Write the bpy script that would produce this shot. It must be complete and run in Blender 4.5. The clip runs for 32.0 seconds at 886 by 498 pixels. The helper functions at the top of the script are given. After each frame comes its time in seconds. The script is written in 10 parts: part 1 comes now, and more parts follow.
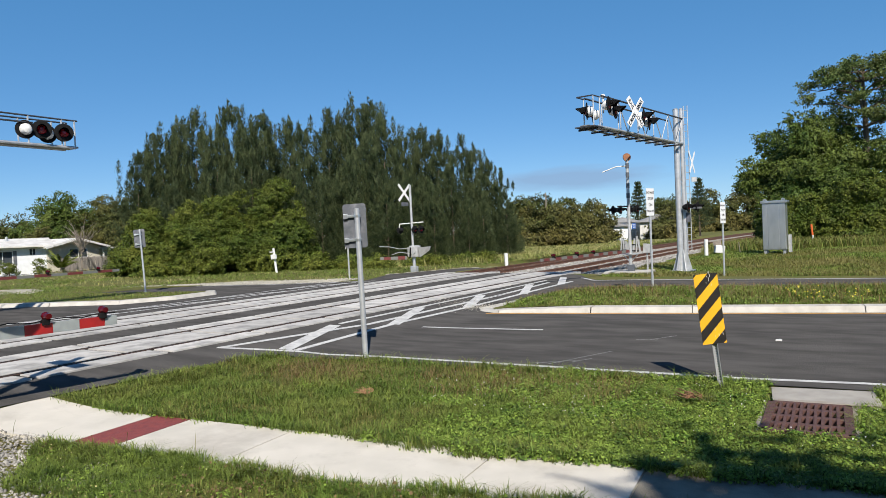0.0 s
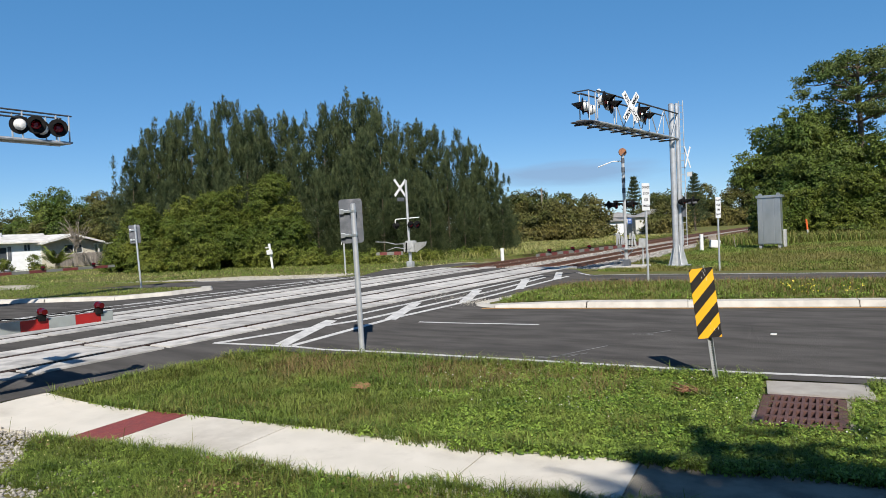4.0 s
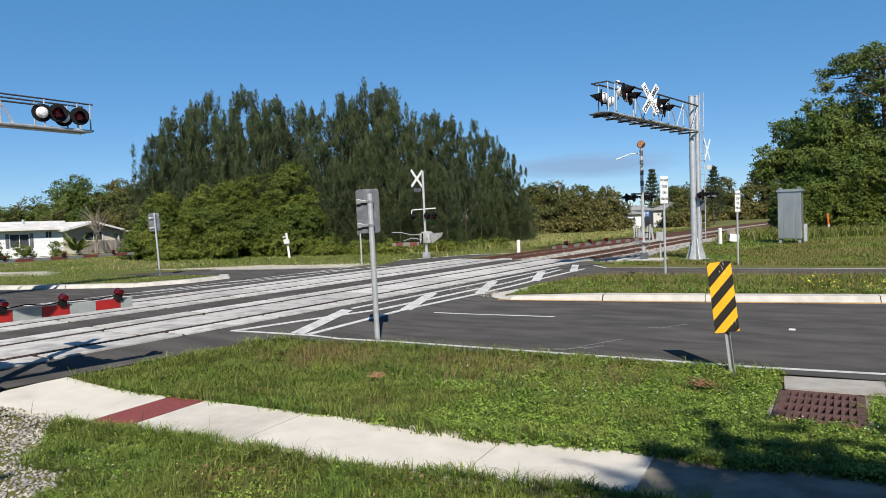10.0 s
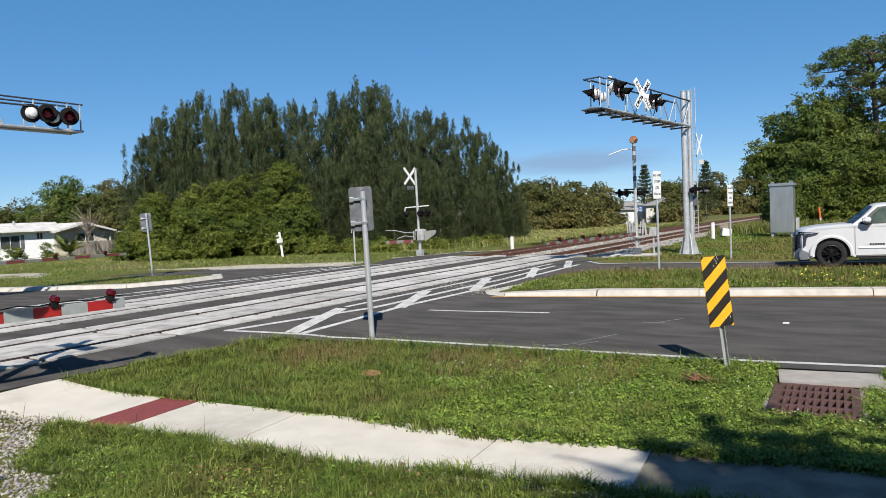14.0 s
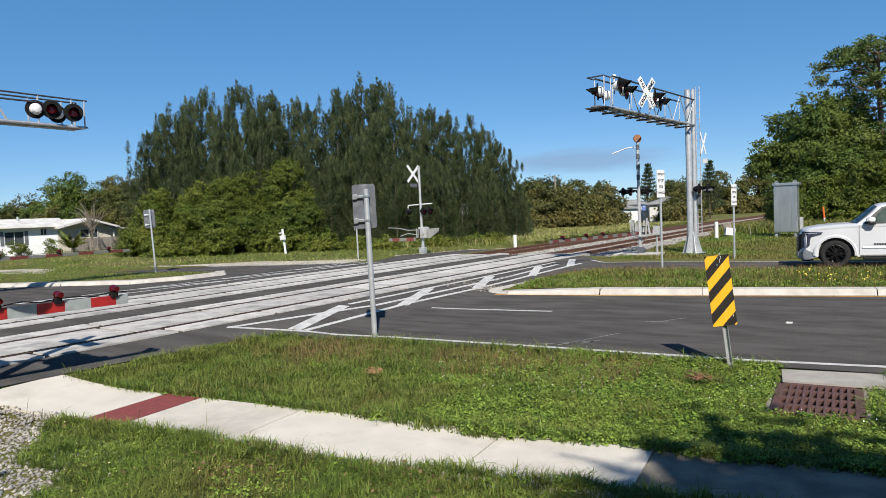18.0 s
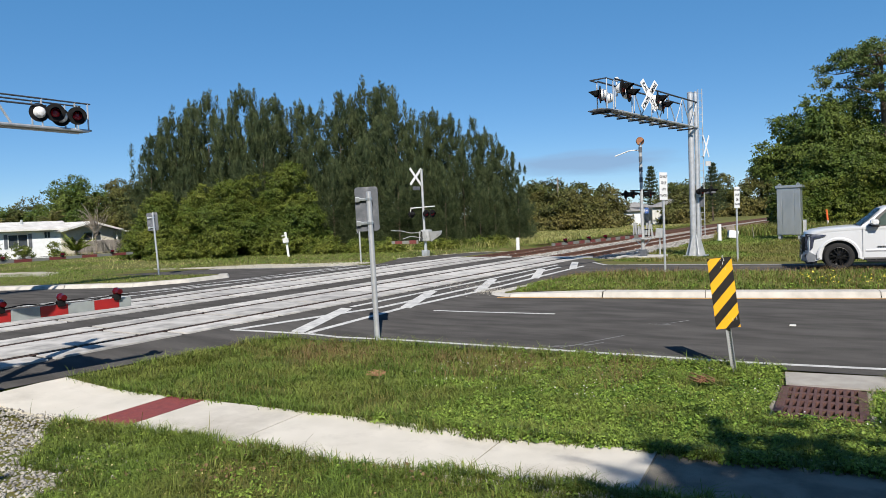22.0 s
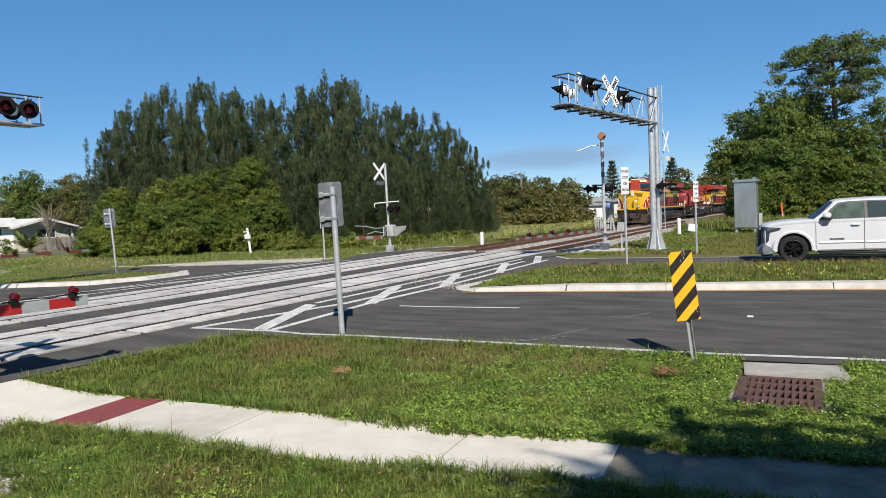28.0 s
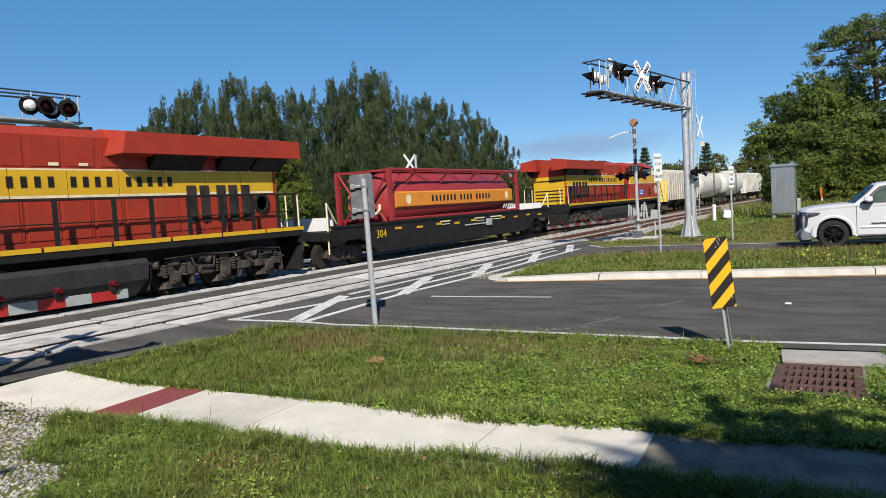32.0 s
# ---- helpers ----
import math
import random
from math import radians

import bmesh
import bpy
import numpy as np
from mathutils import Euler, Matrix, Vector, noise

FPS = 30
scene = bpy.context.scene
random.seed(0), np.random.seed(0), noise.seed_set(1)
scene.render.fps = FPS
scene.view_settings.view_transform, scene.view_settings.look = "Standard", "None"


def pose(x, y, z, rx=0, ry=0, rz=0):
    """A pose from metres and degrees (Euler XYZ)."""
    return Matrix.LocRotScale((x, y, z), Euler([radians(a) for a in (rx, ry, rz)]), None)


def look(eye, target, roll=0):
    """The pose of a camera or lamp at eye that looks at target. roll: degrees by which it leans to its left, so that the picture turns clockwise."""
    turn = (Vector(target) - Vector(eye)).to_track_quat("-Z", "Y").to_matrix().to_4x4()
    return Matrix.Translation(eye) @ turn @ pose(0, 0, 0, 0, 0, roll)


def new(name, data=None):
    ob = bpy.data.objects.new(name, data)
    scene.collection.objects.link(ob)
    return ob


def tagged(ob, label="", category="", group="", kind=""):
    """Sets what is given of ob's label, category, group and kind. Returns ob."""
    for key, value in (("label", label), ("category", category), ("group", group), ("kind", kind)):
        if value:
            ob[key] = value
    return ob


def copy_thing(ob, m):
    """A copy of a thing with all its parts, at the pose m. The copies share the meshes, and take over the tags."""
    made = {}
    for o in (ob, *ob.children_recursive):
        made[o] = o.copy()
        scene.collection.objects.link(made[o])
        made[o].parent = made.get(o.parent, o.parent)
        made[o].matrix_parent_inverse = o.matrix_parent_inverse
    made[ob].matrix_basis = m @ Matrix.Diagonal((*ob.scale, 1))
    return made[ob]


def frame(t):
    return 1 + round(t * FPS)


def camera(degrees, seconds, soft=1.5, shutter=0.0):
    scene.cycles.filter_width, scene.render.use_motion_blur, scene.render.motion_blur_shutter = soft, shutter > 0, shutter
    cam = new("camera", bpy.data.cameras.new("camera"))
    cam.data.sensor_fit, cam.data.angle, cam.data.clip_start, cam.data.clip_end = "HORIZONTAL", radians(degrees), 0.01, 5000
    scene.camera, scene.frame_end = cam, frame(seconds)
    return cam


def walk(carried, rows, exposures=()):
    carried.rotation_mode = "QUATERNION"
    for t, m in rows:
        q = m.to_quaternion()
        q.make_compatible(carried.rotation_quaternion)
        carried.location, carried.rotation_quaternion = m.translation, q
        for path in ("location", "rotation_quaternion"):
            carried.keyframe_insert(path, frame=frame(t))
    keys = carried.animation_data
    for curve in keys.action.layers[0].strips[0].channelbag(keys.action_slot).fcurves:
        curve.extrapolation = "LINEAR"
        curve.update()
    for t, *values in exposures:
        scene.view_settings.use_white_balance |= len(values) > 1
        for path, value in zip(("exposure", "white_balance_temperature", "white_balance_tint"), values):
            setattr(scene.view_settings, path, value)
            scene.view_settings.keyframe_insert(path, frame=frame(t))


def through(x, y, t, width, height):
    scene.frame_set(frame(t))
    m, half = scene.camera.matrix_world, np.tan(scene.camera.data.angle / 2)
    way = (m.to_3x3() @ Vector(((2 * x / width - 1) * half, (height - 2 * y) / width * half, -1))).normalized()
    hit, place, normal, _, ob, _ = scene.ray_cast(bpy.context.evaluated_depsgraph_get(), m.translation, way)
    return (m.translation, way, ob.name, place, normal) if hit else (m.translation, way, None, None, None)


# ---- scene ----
# World: x runs right along the road, y along the railway, z up. Near road surface is z = 0.
cam = camera(65.02, 32.0, soft=0.55)
PATH = [
    (0, (0.010, -0.004, 2.176), (-10.312, 17.121, 1.753), -2.468),
    (0.5, (0.006, -0.004, 2.177), (-10.205, 17.189, 1.775), -2.521),
    (1, (0.006, 0.002, 2.178), (-10.169, 17.215, 1.757), -2.572),
    (1.5, (0.006, 0.001, 2.172), (-10.143, 17.229, 1.738), -2.525),
    (2, (0.006, 0.001, 2.175), (-10.093, 17.258, 1.746), -2.466),
    (2.5, (0.007, -0.006, 2.174), (-10.040, 17.282, 1.755), -2.417),
    (3, (0.008, -0.011, 2.174), (-10.032, 17.281, 1.749), -2.466),
    (3.5, (0.012, -0.017, 2.175), (-10.091, 17.237, 1.695), -2.521),
    (5.5, (0.001, -0.015, 2.169), (-10.549, 16.959, 1.399), -2.462),
    (6, (0.000, -0.013, 2.171), (-10.533, 16.971, 1.387), -2.302),
    (6.5, (0.006, -0.019, 2.169), (-10.467, 17.001, 1.372), -2.136),
    (7, (0.002, -0.011, 2.167), (-10.415, 17.042, 1.324), -2.026),
    (7.5, (-0.007, 0.005, 2.164), (-10.419, 17.058, 1.267), -1.952),
    (8, (-0.012, 0.010, 2.165), (-10.477, 17.029, 1.240), -1.807),
    (8.5, (-0.021, 0.022, 2.169), (-10.567, 16.991, 1.277), -1.698),
    (9, (0.000, -0.000, 2.170), (-10.635, 16.918, 1.332), -1.700),
    (9.5, (0.012, -0.013, 2.173), (-10.652, 16.888, 1.378), -1.808),
    (10, (0.012, -0.022, 2.168), (-10.611, 16.905, 1.367), -1.984),
    (10.5, (0.009, -0.027, 2.167), (-10.546, 16.942, 1.349), -2.216),
    (11, (0.001, -0.012, 2.165), (-10.480, 17.001, 1.315), -2.359),
    (11.5, (0.000, -0.008, 2.164), (-10.449, 17.024, 1.300), -2.451),
    (12, (-0.003, -0.005, 2.163), (-10.449, 17.028, 1.295), -2.486),
    (12.5, (-0.005, -0.007, 2.162), (-10.456, 17.022, 1.285), -2.506),
    (13, (-0.005, -0.006, 2.163), (-10.455, 17.024, 1.283), -2.526),
    (13.5, (-0.007, -0.007, 2.163), (-10.457, 17.023, 1.282), -2.544),
    (14, (-0.009, 0.000, 2.161), (-10.475, 17.020, 1.281), -2.553),
    (14.5, (-0.008, 0.000, 2.160), (-10.500, 17.005, 1.281), -2.554),
    (16.5, (-0.017, 0.002, 2.159), (-10.563, 16.968, 1.196), -2.411),
    (17, (-0.020, 0.010, 2.161), (-10.566, 16.975, 1.170), -2.360),
    (17.5, (-0.021, -0.002, 2.162), (-10.558, 16.969, 1.180), -2.300),
    (18, (-0.014, 0.004, 2.160), (-10.551, 16.977, 1.223), -2.277),
    (18.5, (-0.011, 0.002, 2.161), (-10.551, 16.976, 1.277), -2.279),
    (19, (-0.012, -0.008, 2.165), (-10.553, 16.969, 1.331), -2.250),
    (19.5, (-0.009, 0.002, 2.156), (-10.571, 16.968, 1.374), -2.282),
    (20, (-0.008, -0.001, 2.159), (-10.588, 16.953, 1.376), -2.279),
    (20.5, (-0.008, -0.001, 2.163), (-10.606, 16.941, 1.357), -2.274),
    (21, (-0.008, -0.000, 2.160), (-10.620, 16.932, 1.330), -2.310),
    (21.5, (-0.006, 0.002, 2.158), (-10.624, 16.929, 1.310), -2.342),
    (22, (-0.012, 0.003, 2.156), (-10.614, 16.940, 1.303), -2.308),
    (22.5, (-0.014, 0.012, 2.159), (-10.599, 16.960, 1.314), -2.348),
    (23, (-0.019, 0.007, 2.159), (-10.579, 16.970, 1.321), -2.357),
    (23.5, (-0.018, 0.010, 2.154), (-10.557, 16.988, 1.335), -2.373),
    (24, (-0.018, 0.016, 2.157), (-10.525, 17.014, 1.357), -2.479),
    (24.5, (-0.018, 0.006, 2.159), (-10.470, 17.040, 1.396), -2.534),
    (25, (-0.020, 0.015, 2.158), (-10.399, 17.095, 1.431), -2.583),
    (25.5, (-0.018, -0.003, 2.163), (-10.302, 17.135, 1.433), -2.625),
    (27.5, (-0.019, 0.014, 2.162), (-9.837, 17.408, 1.142), -2.627),
    (28, (-0.029, 0.009, 2.160), (-9.746, 17.459, 1.116), -2.559),
    (28.5, (-0.031, 0.014, 2.159), (-9.677, 17.503, 1.106), -2.526),
    (29, (-0.027, 0.002, 2.159), (-9.644, 17.506, 1.087), -2.526),
    (29.5, (-0.026, 0.001, 2.156), (-9.684, 17.481, 1.087), -2.626),
    (30, (-0.022, 0.005, 2.159), (-9.814, 17.411, 1.093), -2.788),
    (30.5, (-0.028, -0.008, 2.156), (-10.017, 17.287, 1.104), -2.989),
    (31, (-0.025, -0.012, 2.159), (-10.226, 17.156, 1.060), -3.158),
    (31.5, (-0.019, -0.008, 2.157), (-10.417, 17.036, 0.984), -3.325),
    (32, (-0.015, -0.012, 2.155), (-10.516, 16.962, 0.886), -3.473),
]
walk(cam, [(t, look(e, g_, r)) for t, e, g_, r in PATH])

# ---- sky and sun ----
SUN_AZ, SUN_EL = 145.0, 41.0          # heading clockwise from +y, height
world = bpy.data.worlds.new("sky")
scene.world = world
world.use_nodes = True
wn = world.node_tree.nodes
sky = wn.new("ShaderNodeTexSky")
sky.sky_type, sky.sun_disc = "NISHITA", False
sky.sun_elevation, sky.sun_rotation = radians(SUN_EL), radians(SUN_AZ)
sky.air_density, sky.dust_density, sky.ozone_density = 0.7, 0.0, 2.5
wn["Background"].inputs[1].default_value = 0.103
tone = wn.new("ShaderNodeHueSaturation")       # deep clear winter blue
tone.inputs["Saturation"].default_value = 1.13
clear = wn.new("ShaderNodeMix")                # evens out the pale horizon
clear.data_type = "RGBA"
clear.inputs["B"].default_value = (0.95, 2.55, 4.9, 1)
where = wn.new("ShaderNodeTexCoord")
height = wn.new("ShaderNodeSeparateXYZ")
fade = wn.new("ShaderNodeMapRange")            # the zenith stays deep blue
fade.interpolation_type = "SMOOTHSTEP"
fade.inputs["From Min"].default_value, fade.inputs["From Max"].default_value = 0.30, 0.85
fade.inputs["To Min"].default_value, fade.inputs["To Max"].default_value = 0.5, 0.0
world.node_tree.links.new(where.outputs["Generated"], height.inputs[0])
world.node_tree.links.new(height.outputs["Z"], fade.inputs["Value"])
world.node_tree.links.new(fade.outputs["Result"], clear.inputs["Factor"])
world.node_tree.links.new(sky.outputs[0], clear.inputs["A"])
world.node_tree.links.new(clear.outputs["Result"], tone.inputs["Color"])
# one faint low cloud over the far trees
away = wn.new("ShaderNodeVectorMath")
away.operation = "SUBTRACT"
away.inputs[1].default_value = (-0.346, 0.936, 0.070)
flat = wn.new("ShaderNodeVectorMath")
flat.operation = "MULTIPLY"
flat.inputs[1].default_value = (9.0, 9.0, 62.0)
size = wn.new("ShaderNodeVectorMath")
size.operation = "LENGTH"
curl = wn.new("ShaderNodeTexNoise")
curl.inputs["Scale"].default_value, curl.inputs["Detail"].default_value = 1.4, 4.0
frayed = wn.new("ShaderNodeMath")
frayed.operation = "ADD"
veil = wn.new("ShaderNodeMapRange")
veil.inputs["From Min"].default_value, veil.inputs["From Max"].default_value = 1.0, 1.75
veil.inputs["To Min"].default_value, veil.inputs["To Max"].default_value = 0.75, 0.0
cloud = wn.new("ShaderNodeMix")
cloud.data_type = "RGBA"
cloud.inputs["B"].default_value = (2.2, 3.35, 5.1, 1)
for a, b in ((where.outputs["Generated"], away.inputs[0]), (away.outputs[0], flat.inputs[0]), (flat.outputs[0], size.inputs[0]), (flat.outputs[0], curl.inputs["Vector"]),
             (size.outputs["Value"], frayed.inputs[0]), (curl.outputs["Fac"], frayed.inputs[1]), (frayed.outputs[0], veil.inputs["Value"]),
             (veil.outputs["Result"], cloud.inputs["Factor"]), (tone.outputs[0], cloud.inputs["A"]), (cloud.outputs["Result"], wn["Background"].inputs[0])):
    world.node_tree.links.new(a, b)
sun = new("sun", bpy.data.lights.new("sun", "SUN"))
sun.data.energy, sun.data.angle, sun.data.color = 5.0, radians(0.55), (1.0, 0.925, 0.82)
sun_dir = Vector((math.sin(radians(SUN_AZ)) * math.cos(radians(SUN_EL)), math.cos(radians(SUN_AZ)) * math.cos(radians(SUN_EL)), math.sin(radians(SUN_EL))))
sun.matrix_world = look(sun_dir * 50, (0, 0, 0))
scene.view_settings.exposure = 0.30
# ---- materials ----
MATS = {}


def mat(name, color, rough=0.6, metal=0.0, color2=None, scale=4.0, amount=0.5, bump=0.0, bscale=40.0, wear=None, wscale=1.2, wamount=0.35,
        island=0.0, spec=0.5, glow=0.0, coords="Object", stretch=(1, 1, 1), trans=0.0):
    """Principled surface: two colours mixed by noise, a second larger noise for stains, per-object or per-island spread, bump."""
    if name in MATS:
        return MATS[name]
    m = bpy.data.materials.new(name)
    m.use_nodes = True
    nt = m.node_tree
    nd, ln = nt.nodes, nt.links
    b = nd["Principled BSDF"]
    b.inputs["Roughness"].default_value = rough
    b.inputs["Metallic"].default_value = metal
    b.inputs["Specular IOR Level"].default_value = spec
    tc = nd.new("ShaderNodeTexCoord")
    mp = nd.new("ShaderNodeMapping")
    mp.inputs["Scale"].default_value = stretch
    ln.new(tc.outputs[coords], mp.inputs[0])
    c2 = color2 or tuple(v * 0.78 for v in color)
    n1 = nd.new("ShaderNodeTexNoise")
    n1.inputs["Scale"].default_value, n1.inputs["Detail"].default_value = scale, 6
    ln.new(mp.outputs[0], n1.inputs["Vector"])
    r1 = nd.new("ShaderNodeMapRange")
    r1.inputs["From Min"].default_value, r1.inputs["From Max"].default_value = 0.35, 0.65
    r1.inputs["To Max"].default_value = amount * 2
    ln.new(n1.outputs[0], r1.inputs[0])
    x1 = nd.new("ShaderNodeMix")
    x1.data_type, x1.clamp_factor = "RGBA", True
    x1.inputs["A"].default_value, x1.inputs["B"].default_value = (*color, 1), (*c2, 1)
    ln.new(r1.outputs[0], x1.inputs["Factor"])
    out = x1.outputs["Result"]
    if wear:
        n2 = nd.new("ShaderNodeTexNoise")
        n2.inputs["Scale"].default_value, n2.inputs["Detail"].default_value, n2.inputs["Roughness"].default_value = wscale, 8, 0.65
        ln.new(mp.outputs[0], n2.inputs["Vector"])
        r2 = nd.new("ShaderNodeMapRange")
        r2.inputs["From Min"].default_value, r2.inputs["From Max"].default_value, r2.inputs["To Max"].default_value = 0.5, 0.72, wamount * 2
        ln.new(n2.outputs[0], r2.inputs[0])
        x2 = nd.new("ShaderNodeMix")
        x2.data_type, x2.clamp_factor = "RGBA", True
        x2.inputs["B"].default_value = (*wear, 1)
        ln.new(r2.outputs[0], x2.inputs["Factor"])
        ln.new(out, x2.inputs["A"])
        out = x2.outputs["Result"]
    if island:
        src = nd.new("ShaderNodeNewGeometry").outputs["Random Per Island"] if island > 0 else nd.new("ShaderNodeObjectInfo").outputs["Random"]
        hv = nd.new("ShaderNodeHueSaturation")
        rr = nd.new("ShaderNodeMapRange")
        k = abs(island)
        rr.inputs["To Min"].default_value, rr.inputs["To Max"].default_value = 1 - k, 1 + k
        ln.new(src, rr.inputs[0])
        ln.new(rr.outputs[0], hv.inputs["Value"])
        ln.new(out, hv.inputs["Color"])
        out = hv.outputs[0]
    ln.new(out, b.inputs["Base Color"])
    if bump:
        n3 = nd.new("ShaderNodeTexNoise")
        n3.inputs["Scale"].default_value, n3.inputs["Detail"].default_value = bscale, 5
        ln.new(mp.outputs[0], n3.inputs["Vector"])
        bp = nd.new("ShaderNodeBump")
        bp.inputs["Strength"].default_value, bp.inputs["Distance"].default_value = bump, 0.02
        ln.new(n3.outputs[0], bp.inputs["Height"])
        ln.new(bp.outputs[0], b.inputs["Normal"])
    if glow:
        ln.new(out, b.inputs["Emission Color"])
        b.inputs["Emission Strength"].default_value = glow
    if trans:
        b.inputs["Transmission Weight"].default_value = trans
    MATS[name] = m
    return m


def leaf_mat(name, color, color2, island=0.35, through=0.25, scale=0.35, rough=0.6):
    """Foliage: diffuse and gloss with some light passing through, spread per leaf."""
    m = mat(name, color, rough, 0, color2, scale, 0.5, island=island, spec=0.25)
    nt = m.node_tree
    nd, ln = nt.nodes, nt.links
    b = nd["Principled BSDF"]
    tr = nd.new("ShaderNodeBsdfTranslucent")
    ln.new(b.inputs["Base Color"].links[0].from_socket, tr.inputs[0])
    mx = nd.new("ShaderNodeMixShader")
    mx.inputs[0].default_value = through
    ln.new(b.outputs[0], mx.inputs[1])
    ln.new(tr.outputs[0], mx.inputs[2])
    ln.new(mx.outputs[0], nd["Material Output"].inputs[0])
    return m


GRASS_SOIL = mat("grass_ground", (0.095, 0.120, 0.030), 0.95, 0, (0.140, 0.130, 0.046), 1.7, 0.6, 0.7, 25, wear=(0.17, 0.14, 0.07), wscale=0.35, wamount=0.35, spec=0.1)
ASPHALT = mat("asphalt", (0.080, 0.077, 0.074), 0.92, 0, (0.118, 0.113, 0.108), 2.4, 0.5, 0.5, 260, wear=(0.055, 0.054, 0.054), wscale=0.9, wamount=0.28, spec=0.0, stretch=(0.35, 1, 1))
CONCRETE = mat("kerb_concrete", (0.56, 0.54, 0.495), 0.85, 0, (0.46, 0.44, 0.405), 3, 0.5, 0.25, 60, wear=(0.3, 0.28, 0.25), wscale=1.8, wamount=0.3, spec=0.1)
SIDEWALK = mat("sidewalk_concrete", (0.65, 0.615, 0.545), 0.9, 0, (0.58, 0.55, 0.485), 2, 0.5, 0.25, 90, wear=(0.34, 0.31, 0.27), wscale=0.7, wamount=0.34, island=-0.05, spec=0.15)
# Darker, browner concrete for the slabs right of the last visible joint.
DARK_SLAB = mat("dark_grey_concrete", (0.30, 0.27, 0.215), 0.92, 0, (0.22, 0.20, 0.16), 3.2, 0.6, 0.35, 70, wear=(0.15, 0.135, 0.115), wscale=1.6, wamount=0.4, spec=0.05)
PANEL = mat("crossing_concrete", (0.57, 0.555, 0.53), 0.9, 0, (0.43, 0.42, 0.40), 2.5, 0.5, 0.3, 60, wear=(0.22, 0.22, 0.215), wscale=1.3, wamount=0.42, island=-0.14, spec=0.03)
PAINT_W = mat("road_paint_white", (0.62, 0.62, 0.60), 0.75, 0, (0.5, 0.5, 0.5), 8, 0.5, 0.2, 120, wear=(0.3, 0.3, 0.3), wscale=3, wamount=0.35, spec=0.1)
PAINT_Y = mat("road_paint_yellow", (0.62, 0.32, 0.06), 0.8, 0, (0.46, 0.25, 0.07), 6, 0.5)
RUST = mat("rusty_rail", (0.15, 0.068, 0.042), 0.85, 0.0, (0.09, 0.045, 0.03), 9, 0.5, 0.3, 60)
RAIL_TOP = mat("rail_steel", (0.085, 0.055, 0.042), 0.65, 0.2, (0.065, 0.040, 0.032), 6, 0.5, spec=0.2)
GRAVEL = mat("ballast_grey", (0.30, 0.275, 0.24), 0.95, 0, (0.2, 0.18, 0.16), 14, 0.5, 0.8, 30, wear=(0.45, 0.42, 0.36), wscale=2)
STONE = mat("gravel_stone", (0.40, 0.385, 0.35), 0.9, 0, (0.26, 0.25, 0.235), 3, 0.5, 0.4, 30, island=0.35)
TIE = mat("concrete_tie", (0.33, 0.31, 0.28), 0.9, 0, (0.22, 0.2, 0.18), 6, 0.5, 0.2, 40)
BRICK_RED = mat("red_warning_strip", (0.25, 0.055, 0.05), 0.85, 0, (0.19, 0.045, 0.045), 12, 0.5, 0.4, 90)
GALV = mat("galvanised_steel", (0.56, 0.58, 0.60), 0.45, 0.45, (0.46, 0.48, 0.50), 6, 0.5, 0.08, 40, wear=(0.34, 0.35, 0.36), wscale=2, wamount=0.25)
ALU = mat("aluminium_sheet", (0.46, 0.50, 0.52), 0.28, 0.7, (0.58, 0.61, 0.63), 2.2, 0.5, 0.12, 9, stretch=(1, 1, 0.35))
STEEL_W = mat("weathered_pole_steel", (0.55, 0.56, 0.56), 0.5, 0.4, (0.45, 0.45, 0.45), 5, 0.5)
BLACK = mat("matt_black", (0.008, 0.008, 0.009), 0.9, 0, (0.016, 0.016, 0.016), 8, 0.4, spec=0.15)
FLASH_LENS = mat("flasher_lens", (0.34, 0.010, 0.024), 0.15, 0, (0.16, 0.006, 0.012), 14, 0.5)
WHITE = mat("white_enamel", (0.78, 0.78, 0.76), 0.5, 0, (0.66, 0.66, 0.64), 5, 0.4)
SIGN_W = mat("sign_white_sheet", (0.80, 0.80, 0.80), 0.45, 0, (0.74, 0.74, 0.74), 4, 0.4)
SIGN_BACK = mat("sign_back_aluminium", (0.115, 0.125, 0.145), 0.6, 0.2, (0.09, 0.10, 0.115), 5, 0.5, wear=(0.3, 0.3, 0.32), wscale=3)
RED_LENS = mat("red_lens", (0.085, 0.003, 0.006), 0.12, 0, (0.065, 0.003, 0.005), 10, 0.4)
RED_PAINT = mat("red_reflective_tape", (0.42, 0.022, 0.02), 0.4, 0, (0.32, 0.02, 0.02), 6, 0.5)
ARM_W = mat("gate_arm_white", (0.34, 0.375, 0.375), 0.5, 0, (0.27, 0.29, 0.29), 6, 0.4)
YELLOW = mat("marker_yellow", (0.80, 0.42, 0.008), 0.5, 0, (0.72, 0.38, 0.008), 5, 0.5)
MARK_BLACK = mat("marker_black", (0.011, 0.011, 0.012), 0.6, 0, (0.022, 0.018, 0.013), 8, 0.5, spec=0.25)
DRAIN_IRON = mat("drain_cast_iron", (0.16, 0.085, 0.07), 0.75, 0.35, (0.11, 0.06, 0.055), 12, 0.5, 0.3, 60)
DARK = mat("dark_void", (0.012, 0.010, 0.009), 0.95)
BARK = mat("bark", (0.16, 0.12, 0.085), 0.95, 0, (0.09, 0.07, 0.05), 7, 0.5, 0.6, 22)
BARK_PALE = mat("pale_bark", (0.30, 0.26, 0.22), 0.9, 0, (0.2, 0.17, 0.14), 7, 0.5, 0.4, 22)
LEAF_CAS = leaf_mat("casuarina_foliage", (0.020, 0.037, 0.014), (0.090, 0.112, 0.046), 0.4, 0.12, 1.1)
